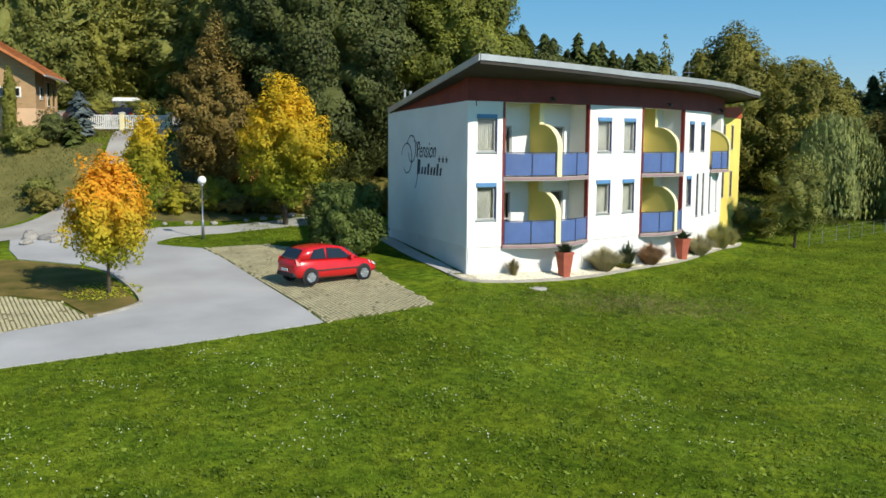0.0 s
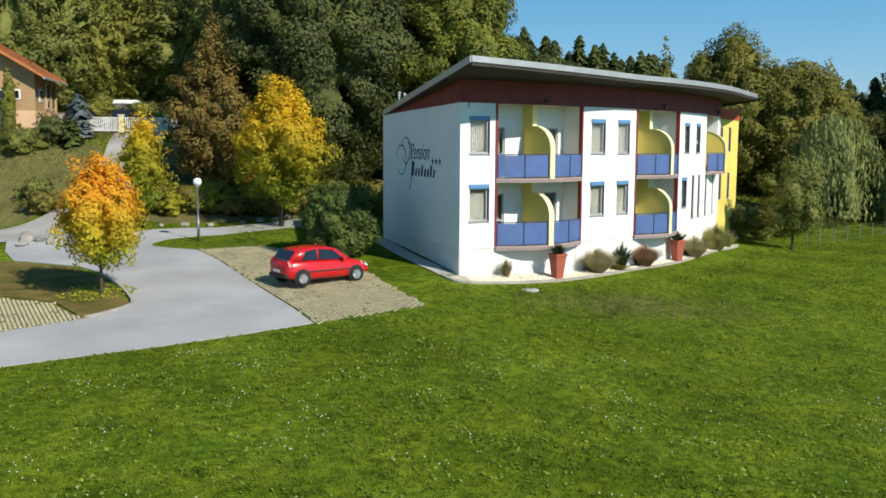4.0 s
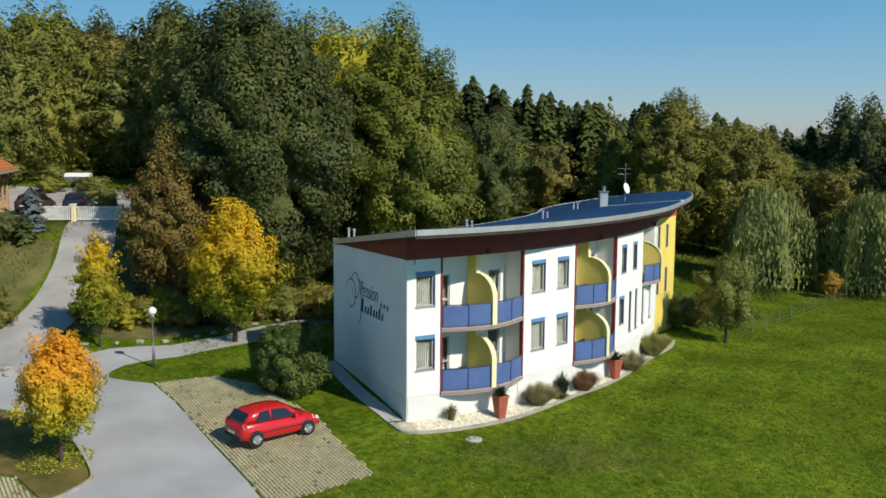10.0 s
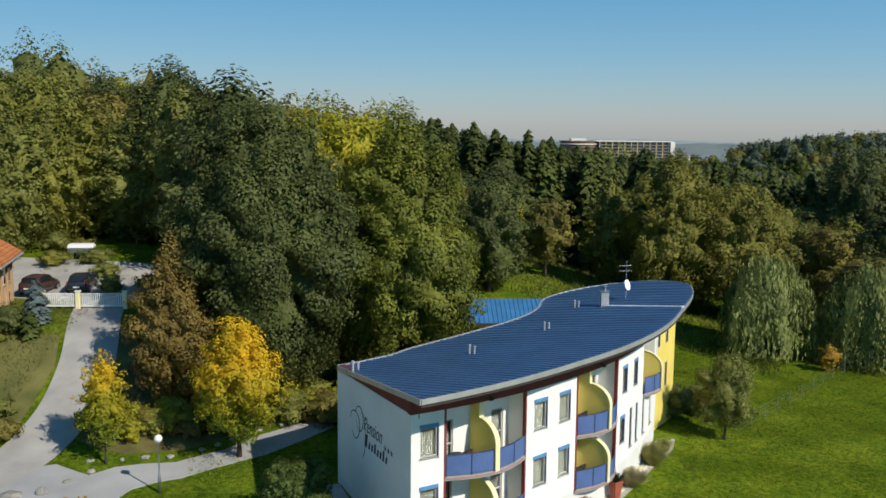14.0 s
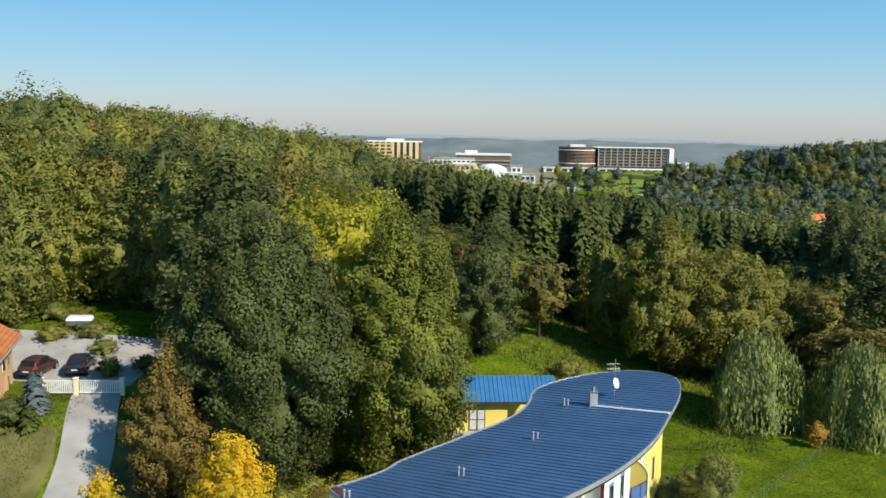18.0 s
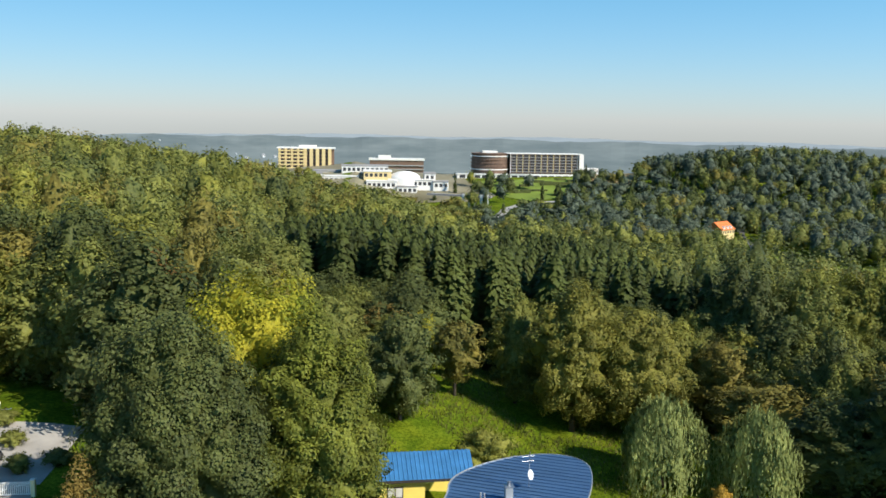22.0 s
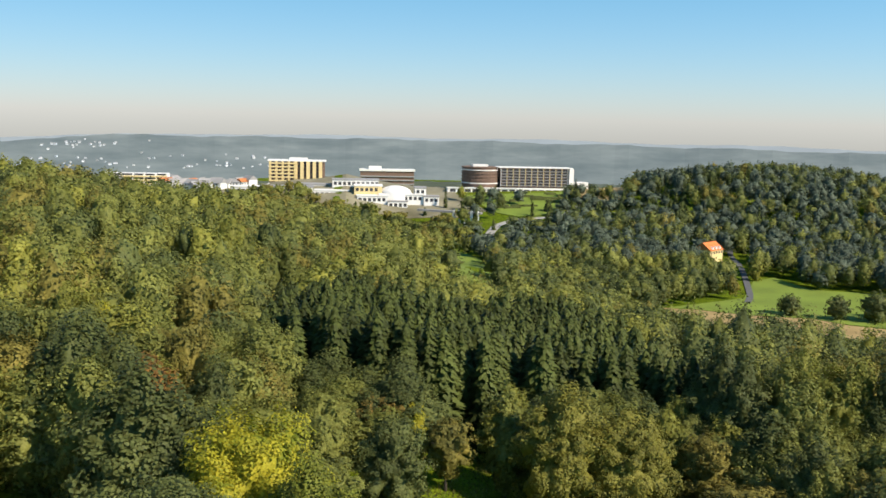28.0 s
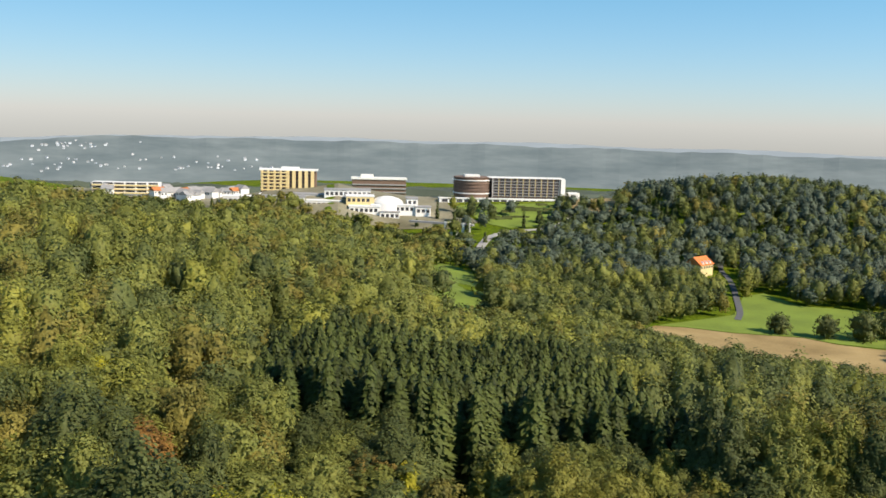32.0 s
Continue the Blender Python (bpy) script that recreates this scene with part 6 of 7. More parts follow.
            loft(bm, [[(wx + r * math.cos(k), sgn * (0.775 + o), 0.295 + r * math.sin(k)) for k in np.linspace(0, 2 * math.pi, 25)[:-1]] for r, o in ((0.2, -0.08), (0.2, 0.075), (0.17, 0.05), (0.05, 0.075), (0.02, 0.08))])
            part("rim", bm, RIM, wheel, "silver rim", smooth=True)
            for k in range(5):
                a = k * 2 * math.pi / 5
                bm = bmesh.new()
                tube(bm, [(wx + 0.04 * math.cos(a), sgn * 0.858, 0.295 + 0.04 * math.sin(a)), (wx + 0.185 * math.cos(a), sgn * 0.854, 0.295 + 0.185 * math.sin(a))], [0.022, 0.03], 5)
                part("spoke", bm, RIM, wheel)
    bm = bmesh.new()
    loft(bm, [[(-1.735, s * w, z) for s, w, z in ((1, 0.60, 0.98), (-1, 0.60, 0.98), (-1, 0.55, 1.02), (1, 0.55, 1.02))], [(-1.45, s * w, z) for s, w, z in ((1, 0.58, 1.30), (-1, 0.58, 1.30), (-1, 0.5, 1.34), (1, 0.5, 1.34))]])
    part("rear_window", bm, CARGLASS, t, "dark rear window")
    bm = bmesh.new()
    loft(bm, [[(1.03, 0.60, 0.925), (1.03, -0.60, 0.925), (0.98, -0.6, 0.90), (0.98, 0.6, 0.90)], [(0.46, 0.50, 1.335), (0.46, -0.50, 1.335), (0.42, -0.5, 1.30), (0.42, 0.5, 1.30)]])
    part("windscreen", bm, CARGLASS, t, "dark windscreen")
    part("rear_bumper", box(-1.90, -1.70, -0.66, 0.66, 0.30, 0.46, 0.04), TRIM, t)
    part("front_bumper", box(1.74, 1.95, -0.55, 0.55, 0.28, 0.42, 0.05), TRIM, t)
    part("number_plate", box(-1.92, -1.905, -0.24, 0.24, 0.52, 0.62), mat("plate_white", (0.7, 0.7, 0.68), 0.5, 2, 0.03, 30, 0), t)
    return t


car("red_hatchback", -4.33, 34.05, 41.2, CARRED, "bright red five-door hatchback parked on the pavers")
car("dark_estate", -25.6, 68.9, 98, mat("dark_car_paint", (0.02, 0.022, 0.028), 0.2, 2, 0.1, 40, 0, spec=0.6), "dark car parked behind the white gate")
car("brown_car", -28.6, 68.3, 84, mat("brown_car_paint", (0.06, 0.03, 0.025), 0.25, 2, 0.1, 40, 0, spec=0.6), "dark brown car parked behind the white gate")
TARP = mat("white_tarpaulin", (0.72, 0.72, 0.70), 0.6, 1.5, 0.08, 30, 0.15)
tx, ty = -28.9, 77.6
trailer = empty("trailer", (tx, ty, gz(tx, ty) + 0.04), "small grey trailer under a white tarpaulin cover", "trailer", turn=8)
part("box", box(-1.05, 1.05, -0.6, 0.6, 0.38, 0.74, 0.02), STEEL, trailer)
bm = box(-1.1, 1.1, -0.64, 0.64, 0.742, 1.12, 0.08)
for v in bm.verts:
    if v.co.z > 0.95:
        v.co.x *= 0.93
        v.co.y *= 0.82
part("cover", bm, TARP, trailer, "white tarpaulin cover")
bm = bmesh.new()
tube(bm, [(1.0, 0, 0.42), (1.7, 0, 0.40), (2.1, 0, 0.44)], [0.04, 0.035, 0.03], 6)
part("drawbar", bm, STEEL, trailer)
for sgn in (-1, 1):
    bm = bmesh.new()
    loft(bm, [[(-0.1 + r * math.cos(k), sgn * 0.68 + o, 0.26 + r * math.sin(k)) for k in np.linspace(0, 2 * math.pi, 19)[:-1]] for r, o in ((0.05, -0.07), (0.24, -0.08), (0.26, 0.0), (0.24, 0.08), (0.05, 0.07))])
    part("wheel", bm, TYRE, trailer, "black tyre", smooth=True)

# ---- white gate and its posts ----
WHITE = mat("white_gate_paint", (0.74, 0.74, 0.71), 0.5, 3, 0.06, 40, 0.05)
ga, gb = Vector((-26.6, 63.6, 0)), Vector((-20.7, 64.0, 0))
gdir = (gb - ga).normalized()


def gate_leaf(u0, u1, label):
    t = empty("gate", (*(ga + gdir * u0).xy, gz(*(ga + gdir * u0).xy)), label, "gate", "white gate", turn=math.degrees(math.atan2(gdir.y, gdir.x)))
    L = u1 - u0
    part("bottom_bar", box(0.05, L - 0.05, -0.03, 0.03, 0.16, 0.24), WHITE, t)
    part("top_bar", box(0.05, L - 0.05, -0.03, 0.03, 1.06, 1.13), WHITE, t)
    for k in np.arange(0.12, L - 0.08, 0.135):
        part("slat", box(k, k + 0.075, -0.014, 0.014, 0.24, 1.06), WHITE, t)
    bm = bmesh.new()
    tube(bm, [(0.08, -0.035, 0.24), (L - 0.08, -0.035, 1.06)], [0.03, 0.03], 6)
    part("brace", bm, WHITE, t)


gate_leaf(-0.9, 0.0, "short white slatted fence panel by the gate")
gate_leaf(0.3, 2.5, "white slatted metal gate leaf")
gate_leaf(2.8, 5.9, "white slatted metal gate leaf")
for u in (0.15, 2.65, 6.0):
    p = ga + gdir * u
    t = empty("gate_post", (*p.xy, gz(*p.xy)), "cream gate post with a cap", "gate post", "white gate")
    part("post", box(-0.15, 0.15, -0.15, 0.15, -0.1, 1.25, 0.01), CREAM, t)
    part("cap", box(-0.2, 0.2, -0.2, 0.2, 1.252, 1.32, 0.02), WHITE, t)

# ---- timber and brick house at the drive ----
BRICK = mat("warm_timber_wall", (0.42, 0.27, 0.14), 0.85, 1.5, 0.15, 30, 0.3, stretch=(1, 1, 4))
TILE = mat("orange_roof_tile", (0.46, 0.17, 0.06), 0.85, 1.0, 0.25, 20, 0.4)
PEACH = mat("peach_plaster", (0.66, 0.44, 0.27), 0.9, 1.0, 0.08, 50, 0.2)
hx, hy = -28.3, 60.0
dw = empty("timber_house", (hx, hy, gz(hx, hy)), "timber-clad house with an orange tiled roof", "house", turn=14)
part("lower_wall", box(-9.0, 0, 0, 6.4, -1.0, 2.0), PEACH, dw, "peach plaster ground floor")
bm = bmesh.new()
loft(bm, [[(-9.0, y, 2.0), (0.0, y, 2.0), (0.0, y, 4.5), (-4.5, y, 7.2), (-9.0, y, 4.5)] for y in (0.0, 6.4)])
part("upper_wall", bm, BRICK, dw, "warm brown timber boarding")
for sgn in (0, 1):
    bm = bmesh.new()
    e = [(0.75, 4.12), (-4.5, 7.27), (-4.5, 7.45), (0.75, 4.30)]
    if sgn:
        e = [(-9.0 - a, z) for a, z in e]
    loft(bm, [[(a, y, z) for a, z in e] for y in (-0.9, 7.0)])
    slope = part("roof_slope", bm, TILE, dw, "orange clay-tiled roof slope")
    for k in np.arange(0.2, 6.0, 0.34):
        f = k / 6.12
        a0, z0 = 0.75 - 5.25 * f, 4.31 + 3.15 * f
        if sgn:
            a0 = -9.0 - a0
        bm = bmesh.new()
        loft(bm, [[(a0 + q * (1 if not sgn else -1), y, z0 + h) for q, h in ((-0.02, 0.0), (0.05, -0.01), (0.04, 0.03))] for y in (-0.9, 7.0)])
        part("tile_course", bm, TILE, slope)
bm = bmesh.new()
tube(bm, [(0.80, -0.9, 4.12), (0.80, 7.0, 4.12)], [0.075, 0.075], 8)
part("gutter", bm, FASCIA, dw)
bm = bmesh.new()
tube(bm, [(0.80, 6.2, 4.1), (0.35, 6.3, 3.7), (0.12, 6.3, 3.4), (0.12, 6.3, 0)], [0.05] * 4, 8)
part("downpipe", bm, FASCIA, dw)
part("house_chimney", box(-4.9, -4.3, 2.2, 2.8, 6.6, 8.6, 0.02), PEACH, dw)
for (x0, x1, y0, y1, z0, z1) in ((-2.4, -0.9, -0.06, 0.04, 2.7, 3.4), (-6.6, -5.0, -0.06, 0.04, 2.6, 3.7)):
    f = part("window", box(x0, x1, y0, y1, z0, z1, 0.02), WHITE, dw)
    part("pane", box(x0 + 0.1, x1 - 0.1, y0 - 0.008, y1, z0 + 0.1, z1 - 0.1), CARGLASS, f)
for y0, y1, z0, z1 in ((1.2, 1.9, 2.6, 3.5), (3.4, 4.3, 2.2, 4.0), (5.0, 5.8, 2.2, 4.0), (4.6, 5.6, 0.1, 1.6)):
    f = part("window", box(-0.04, 0.06, y0, y1, z0, z1, 0.02), WHITE, dw)
    part("pane", box(-0.02, 0.068, y0 + 0.1, y1 - 0.1, z0 + 0.1, z1 - 0.1), CARGLASS, f)
for y in (2.7, 4.65, 6.2):
    part("timber_post", box(0.02, 0.16, y - 0.07, y + 0.07, 0.0, 4.2), BRICK, dw)

# ---- garden pavilion with a blue sheet roof ----
PBLUE = mat("blue_sheet_roof", (0.06, 0.22, 0.45), 0.35, 0.8, 0.2, 15, 0.05, metal=0.3, spec=0.5)
px, py = 3.45, 72.6
pv = empty("garden_pavilion", (px, py, gz(px, py)), "yellow garden pavilion with a blue corrugated roof", "pavilion", turn=4)
part("wall_front", box(0.0, 4.9, 0.0, 0.25, -0.6, 2.75), YELLOW, pv)
part("wall_side", box(0.0, 0.25, 0.252, 4.2, -0.6, 2.75), YELLOW, pv)
part("wall_side", box(4.65, 4.9, 0.252, 4.2, -0.6, 2.75), YELLOW, pv)
part("wall_back", box(0.0, 8.6, 4.202, 4.45, -0.6, 2.75), YELLOW, pv)
part("open_bay_post", box(8.4, 8.6, 0.1, 0.3, -0.6, 2.75), BARK, pv)
d = part("double_door", box(1.65, 3.05, -0.03, 0.01, 0.1, 1.95), mat("dark_frame", (0.05, 0.035, 0.03), 0.6, 3, 0.1, 30, 0), pv, "dark framed glazed double door")
for a in (1.75, 2.42):
    for z0, z1 in ((0.2, 1.0), (1.08, 1.85)):
        part("pane", box(a, a + 0.55, -0.04, -0.02, z0, z1), mat("pale_pane", (0.55, 0.55, 0.52), 0.2, 3, 0.1, 30, 0, spec=0.5), d)
for name, ya, za, yb, zb in (("roof_front", -0.55, 2.62, 2.2, 4.15), ("roof_back", 2.2, 4.15, 5.0, 2.62)):
    bm = bmesh.new()
    loft(bm, [[(x, ya, za), (x, yb, zb), (x, yb, zb + 0.06), (x, ya, za + 0.06)] for x in (-0.5, 9.1)])
    r = part(name, bm, PBLUE, pv, "blue corrugated roof slope")
    for k in np.arange(-0.35, 9.0, 0.38):
        bm = bmesh.new()
        loft(bm, [[(k + w, q, zz + h) for w, h in ((-0.05, 0.055), (0.05, 0.055), (0.025, 0.12), (-0.025, 0.12))] for q, zz in ((ya, za), (yb, zb))])
        part("rib", bm, PBLUE, r)
part("eaves_board", box(-0.5, 9.1, -0.6, -0.552, 2.5, 2.72), SOFFIT, pv)
part("terrace", box(-0.6, 5.2, -1.6, 0.0, -0.5, 0.06), CONCRETE, pv)

# ---- wire fence on the lawn ----
FP = [(22.6, 59.0), (24.0, 60.7), (25.5, 62.4), (27.0, 64.1), (28.5, 65.8), (30.0, 67.5), (31.6, 69.4), (33.2, 71.4), (34.8, 73.4), (36.5, 75.2), (38.3, 76.9), (40.2, 78.5), (42.2, 80.0)]
fence = empty("wire_fence", (FP[0][0], FP[0][1], gz(*FP[0])), "low wire fence on thin grey posts", "fence")
for p in FP:
    bm = bmesh.new()
    z = gz(*p) - gz(*FP[0])
    tube(bm, [(p[0] - FP[0][0], p[1] - FP[0][1], z - 0.1), (p[0] - FP[0][0], p[1] - FP[0][1], z + 1.05)], [0.025, 0.025], 6)
    part("post", bm, STEEL, fence)
for h in (0.15, 0.45, 0.75, 1.0):
    bm = bmesh.new()
    tube(bm, [(p[0] - FP[0][0], p[1] - FP[0][1], gz(*p) - gz(*FP[0]) + h) for p in FP], [0.006] * len(FP), 4)
    part("wire", bm, STEEL, fence)

# ---- rocks beside the drive and along the path ----
ROCK = mat("grey_fieldstone", (0.30, 0.28, 0.25), 0.9, 2, 0.25, 30, 0.5, by="object")


def rock(x, y, r, seed):
    rng = np.random.default_rng(seed)
    bm = bmesh.new()
    bmesh.ops.create_icosphere(bm, subdivisions=2, radius=r)
    k = rng.uniform(0.7, 1.3, 3)
    off = rng.uniform(0, 50, 3)
    for v in bm.verts:
        n = noise.noise(Vector(v.co) / r * 1.3 + Vector(off))
        v.co = Vector((v.co.x * k[0], v.co.y * k[1], v.co.z * 0.65 * k[2])) * (1 + 0.35 * n)
    ob = obj("boulder", bm, ROCK)
    ob.matrix_basis = pose(x, y, gz(x, y) + r * 0.2, 0, 0, rng.uniform(0, 360))
    tagged(ob, "grey weathered boulder on the bank", "boulder", "boulders on the bank")


rngr = np.random.default_rng(8)
for i, (x, y) in enumerate([(-20.8, 43.3), (-19.4, 42.4), (-18.7, 41.6), (-19.9, 41.0), (-20.3, 42.2), (-18.0, 42.9), (-17.2, 44.2), (-16.4, 45.4), (-15.2, 46.8), (-14.0, 47.1), (-12.7, 47.3), (-11.2, 48.3), (-9.8, 49.9), (-8.6, 51.6), (-7.4, 52.8), (-6.2, 54.0),
                            (-10.4, 49.0), (-9.2, 50.7), (-30.6, 66.2), (-31.8, 67.0), (-29.9, 72.6), (-30.6, 73.4), (-28.6, 73.6), (-16.9, 46.6)]):
    rock(x, y, rngr.uniform(0.14, 0.34) if i > 5 else rngr.uniform(0.25, 0.45), 40 + i)


# ---- grass, pavers, fallen leaves ----
def grass(name, places, h, width, per, material, label, seed, lean=0.6):
    """Many short blades, per to a tuft."""
    rng = np.random.default_rng(seed)
    B = np.repeat(places, per, axis=0)
    n = len(B)
    a = rng.uniform(0, 6.283, n)
    B = B + np.stack([np.cos(a), np.sin(a), 0 * a], 1) * rng.uniform(0, 0.06, n)[:, None]
    hh = h * rng.uniform(0.5, 1.3, n)
    T = B + np.stack([np.cos(a) * hh * lean * rng.uniform(0.2, 1, n), np.sin(a) * hh * lean * rng.uniform(0.2, 1, n), hh], 1)
    b = rng.uniform(0, 6.283, n)
    W = np.stack([np.cos(b), np.sin(b), 0 * b], 1) * width * rng.uniform(0.7, 1.4, n)[:, None]
    return tagged(new(name, np_mesh(name, np.stack([B - W, B + W, T], 1).reshape(-1, 3), 3, material)), label, "grass", kind="stuff")


def scatter(n, x0, x1, y0, y1, keep, seed, power=1.0):
    rng = np.random.default_rng(seed)
    y = y0 + (y1 - y0) * rng.uniform(0, 1, n) ** power
    x = rng.uniform(x0, x1, n)
    ok = keep(x, y)
    x, y = x[ok], y[ok]
    return np.stack([x, y, ground_z(x, y) - 0.01], 1)


def edge_y(x):
    """The near edge of the yard."""
    return 22.3 + (x + 11.44) * 0.675


def lawn(x, y):
    s = np.hypot(x - CX, y - CY)
    outside_bed = (s > R0 + 1.75) | (x < 0.8)
    left = (x < -3.3) & (y > edge_y(x) - 0.08)
    wedge = (x > -0.53 * y - 3) & (x < 0.57 * y + 4)
    pav = (x < 0.3) & (y > 27.8 + np.clip(x + 3.3, 0, 9) * 0.82)
    return outside_bed & ~left & ~pav & wedge


grass("lawn_grass", scatter(120000, -14, 32, 9, 46, lawn, 3, 1.35), 0.07, 0.013, 3, L_GRASS, "short green meadow grass", 4)
grass("far_lawn_grass", scatter(30000, 4, 46, 38, 80, lambda x, y: (np.hypot(x - CX, y - CY) > R0 + 2.2), 5), 0.09, 0.024, 3, L_GRASS, "short green lawn grass", 6)
clump = np.random.default_rng(31)
wp = scatter(42000, -12, 30, 9, 40, lawn, 33, 1.3)
wp = wp[np.sin(wp[:, 0] * 1.7 + np.sin(wp[:, 1])) * np.sin(wp[:, 1] * 1.3 + wp[:, 0] * 0.4) > -0.25] + np.array([0, 0, 0.045])
wn2 = np.tile(np.array([[0, 0, 1.0]]), (len(wp), 1)) + clump.normal(size=wp.shape) * 0.45
ws = clump.uniform(0.025, 0.075, len(wp))
tagged(new("meadow_herbs", np_mesh("meadow_herbs", diamonds(wp, wn2, ws, ws * 0.6, clump), 4, leaf("herb_leaf", (0.110, 0.185, 0.016), (0.270, 0.350, 0.045), 1.5, trans=0.3))), "low broad-leaved herbs among the meadow grass", "herbs", kind="stuff")
cx, cy = clump.uniform(-10, 22, 120), clump.uniform(9, 26, 120)
P = np.concatenate([np.stack([clump.normal(x, 0.35, 9), clump.normal(y, 0.35, 9)], 1) for x, y in zip(cx, cy)])
P = P[lawn(P[:, 0], P[:, 1])]
P = np.concatenate([P, ground_z(P[:, 0], P[:, 1])[:, None] + 0.085], 1)
nrm = np.tile(np.array([[0.2, -0.5, 0.8]]), (len(P), 1)) + clump.normal(size=P.shape) * 0.3
tagged(new("clover_flowers", np_mesh("clover_flowers", diamonds(P, nrm, np.full(len(P), 0.019), np.full(len(P), 0.019), clump), 4, L_FLOWER)), "small white clover flowers in the meadow", "flowers", kind="stuff")
tx, ty = clump.uniform(-10, 26, 130), clump.uniform(12, 40, 130)
ok = lawn(tx, ty)
grass("dark_tufts", np.concatenate([np.stack([clump.normal(x, 0.14, 26), clump.normal(y, 0.14, 26), np.full(26, gz(x, y))], 1) for x, y in zip(tx[ok], ty[ok])]), 0.13, 0.012, 2, leaf("tuft_blade", (0.07, 0.135, 0.012), (0.16, 0.24, 0.025), 0.6), "darker taller grass tufts", 9)
dx, dy = clump.normal(8.2, 2.6, 3000), clump.normal(34.3, 1.1, 3000)
ok = lawn(dx, dy)
grass("dry_patch", np.stack([dx[ok], dy[ok] + 0.25 * (dx[ok] - 8.5), ground_z(dx[ok], dy[ok] + 0.25 * (dx[ok] - 8.5))], 1), 0.06, 0.012, 3, L_DRY, "dry straw patch in the lawn", 10)

# rough bank grass left of the yard and round the shrubs
bank = scatter(26000, -32, 2, 41, 66, lambda x, y: ((x < -22.4) | (y > 47.5)) & (np.abs(x + 21 - 0.06 * (y - 50)) > 2.6) & ~((x > -18) & (x < -3.5) & (y < 48 + (x + 16) * 0.6)), 15)
grass("bank_grass", bank, 0.16, 0.026, 2, leaf("bank_blade", (0.12, 0.125, 0.028), (0.26, 0.21, 0.07), 0.4), "rough fading grass on the bank", 16)
tongue = scatter(9000, -14, -2, 40.5, 50, lambda x, y: (y > 41.2 + np.clip(-11.3 - x, 0, 3) * 0.2) & (y < 44.6 + (x + 11.4) * 0.95) & (x > -13.5) & (x < -3.4), 17)
grass("verge_grass", tongue, 0.06, 0.016, 3, L_GRASS, "green verge grass by the parking", 18)

# leaves fallen under the maples
lf = np.random.default_rng(44)
for name, x, y, r, n, m in (("orange_leaves", -12.3, 31.5, 1.45, 600, L_ORANGE), ("yellow_leaves", -8.6, 46.8, 3.0, 500, L_YELLOW)):
    q, a = r * lf.uniform(0, 1, n) ** 0.6, lf.uniform(0, 6.283, n)
    P = np.stack([x + q * np.cos(a), y + q * np.sin(a)], 1)
    P = np.concatenate([P, ground_z(P[:, 0], P[:, 1])[:, None] + 0.07], 1)
    N = np.tile(np.array([[0, 0, 1.0]]), (n, 1)) + lf.normal(size=(n, 3)) * 0.3
    tagged(new(name, np_mesh(name, diamonds(P, N, np.full(n, 0.055), np.full(n, 0.045), lf), 4, m)), "fallen maple leaves on the ground", "fallen leaves", kind="stuff")


# parking pavers: rows of slim stones with grassy joints
def paver_mesh():
    bm = box(-0.098, 0.098, -0.05, 0.05, -0.05, 0.02)
    for v in bm.verts:
        if v.co.z > 0:
            v.co.x *= 0.95
            v.co.y *= 0.9
    me = bpy.data.meshes.new("paver")
    bm.to_mesh(me)
    bm.free()
    me.materials.append(PAVER)
    return me


PAVE = paver_mesh()
stone_v = np.array([v.co[:] for v in PAVE.vertices])
stone_f = [tuple(p.vertices) for p in PAVE.polygons]


def pave(bed_name, outline, origin, turn, budget, near):
    bed = bpy.data.objects[bed_name]
    c, s = math.cos(turn), math.sin(turn)
    rng = np.random.default_rng(71)
    places = []
    for i in range(-95, 96):
        for j in range(-115, 116):
            u, v = i * 0.235 + (0.118 if j % 2 else 0), j * 0.142
            x, y = origin[0] + u * c - v * s, origin[1] + u * s + v * c
            if inside(x + rng.normal() * 0.05, y + rng.normal() * 0.05, outline) and rng.uniform() > 0.02:
                places.append((math.hypot(x - near[0], y - near[1]), x, y))
    places.sort()
    V, F = [], []
    for k, (_, x, y) in enumerate(places):
        tilt = rng.normal() * 1.2
        z = gz(x, y) + 0.025 + rng.normal() * 0.004
        if k < budget:
            ob = new("paver", PAVE)
            ob.parent = bed
            ob.matrix_basis = pose(x, y, z, tilt, 0, math.degrees(turn) + rng.normal() * 0.8)
        else:
            base = len(V)
            for a, b, h in stone_v:
                V.append((x + a * c - b * s, y + a * s + b * c, z + h))
            F += [tuple(base + q for q in f) for f in stone_f]
    me = bpy.data.meshes.new("pavers")
    me.from_pydata(V, [], F)
    me.materials.append(mat("grass_paver_field", (0.42, 0.375, 0.23), 0.9, 1.2, 0.2, 50, 0.4, by="island"))
    rest = new("pavers", me)
    rest.parent = bed
    tagged(rest, kind="stuff")


pave("paver_bed_right", P_RIGHT, (-5, 34), radians(122), 300, (-2, 29))
pave("paver_bed_left", P_LEFT, (-16, 27), radians(122), 100, (-12, 27))
# kerb stones along the yard's planted edges
bm = bmesh.new()
rings = []
line = [(-11.1, 27.9), (-10.7, 28.5), (-10.32, 29.5), (-10.4, 30.2), (-11.3, 31.8), (-12.5, 33.6), (-13.7, 35.1)]
for i, p in enumerate(smooth_line(line, 4)):
    rings.append([(p[0] + dx2, p[1], gz(*p) + h) for dx2, h in ((-0.07, -0.05), (0.07, -0.05), (0.07, 0.1), (-0.07, 0.1))])
loft(bm, rings)
tagged(obj("tree_bed_kerb", bm, KERB), "low stone edging round the maple bed", "kerb", kind="structure")

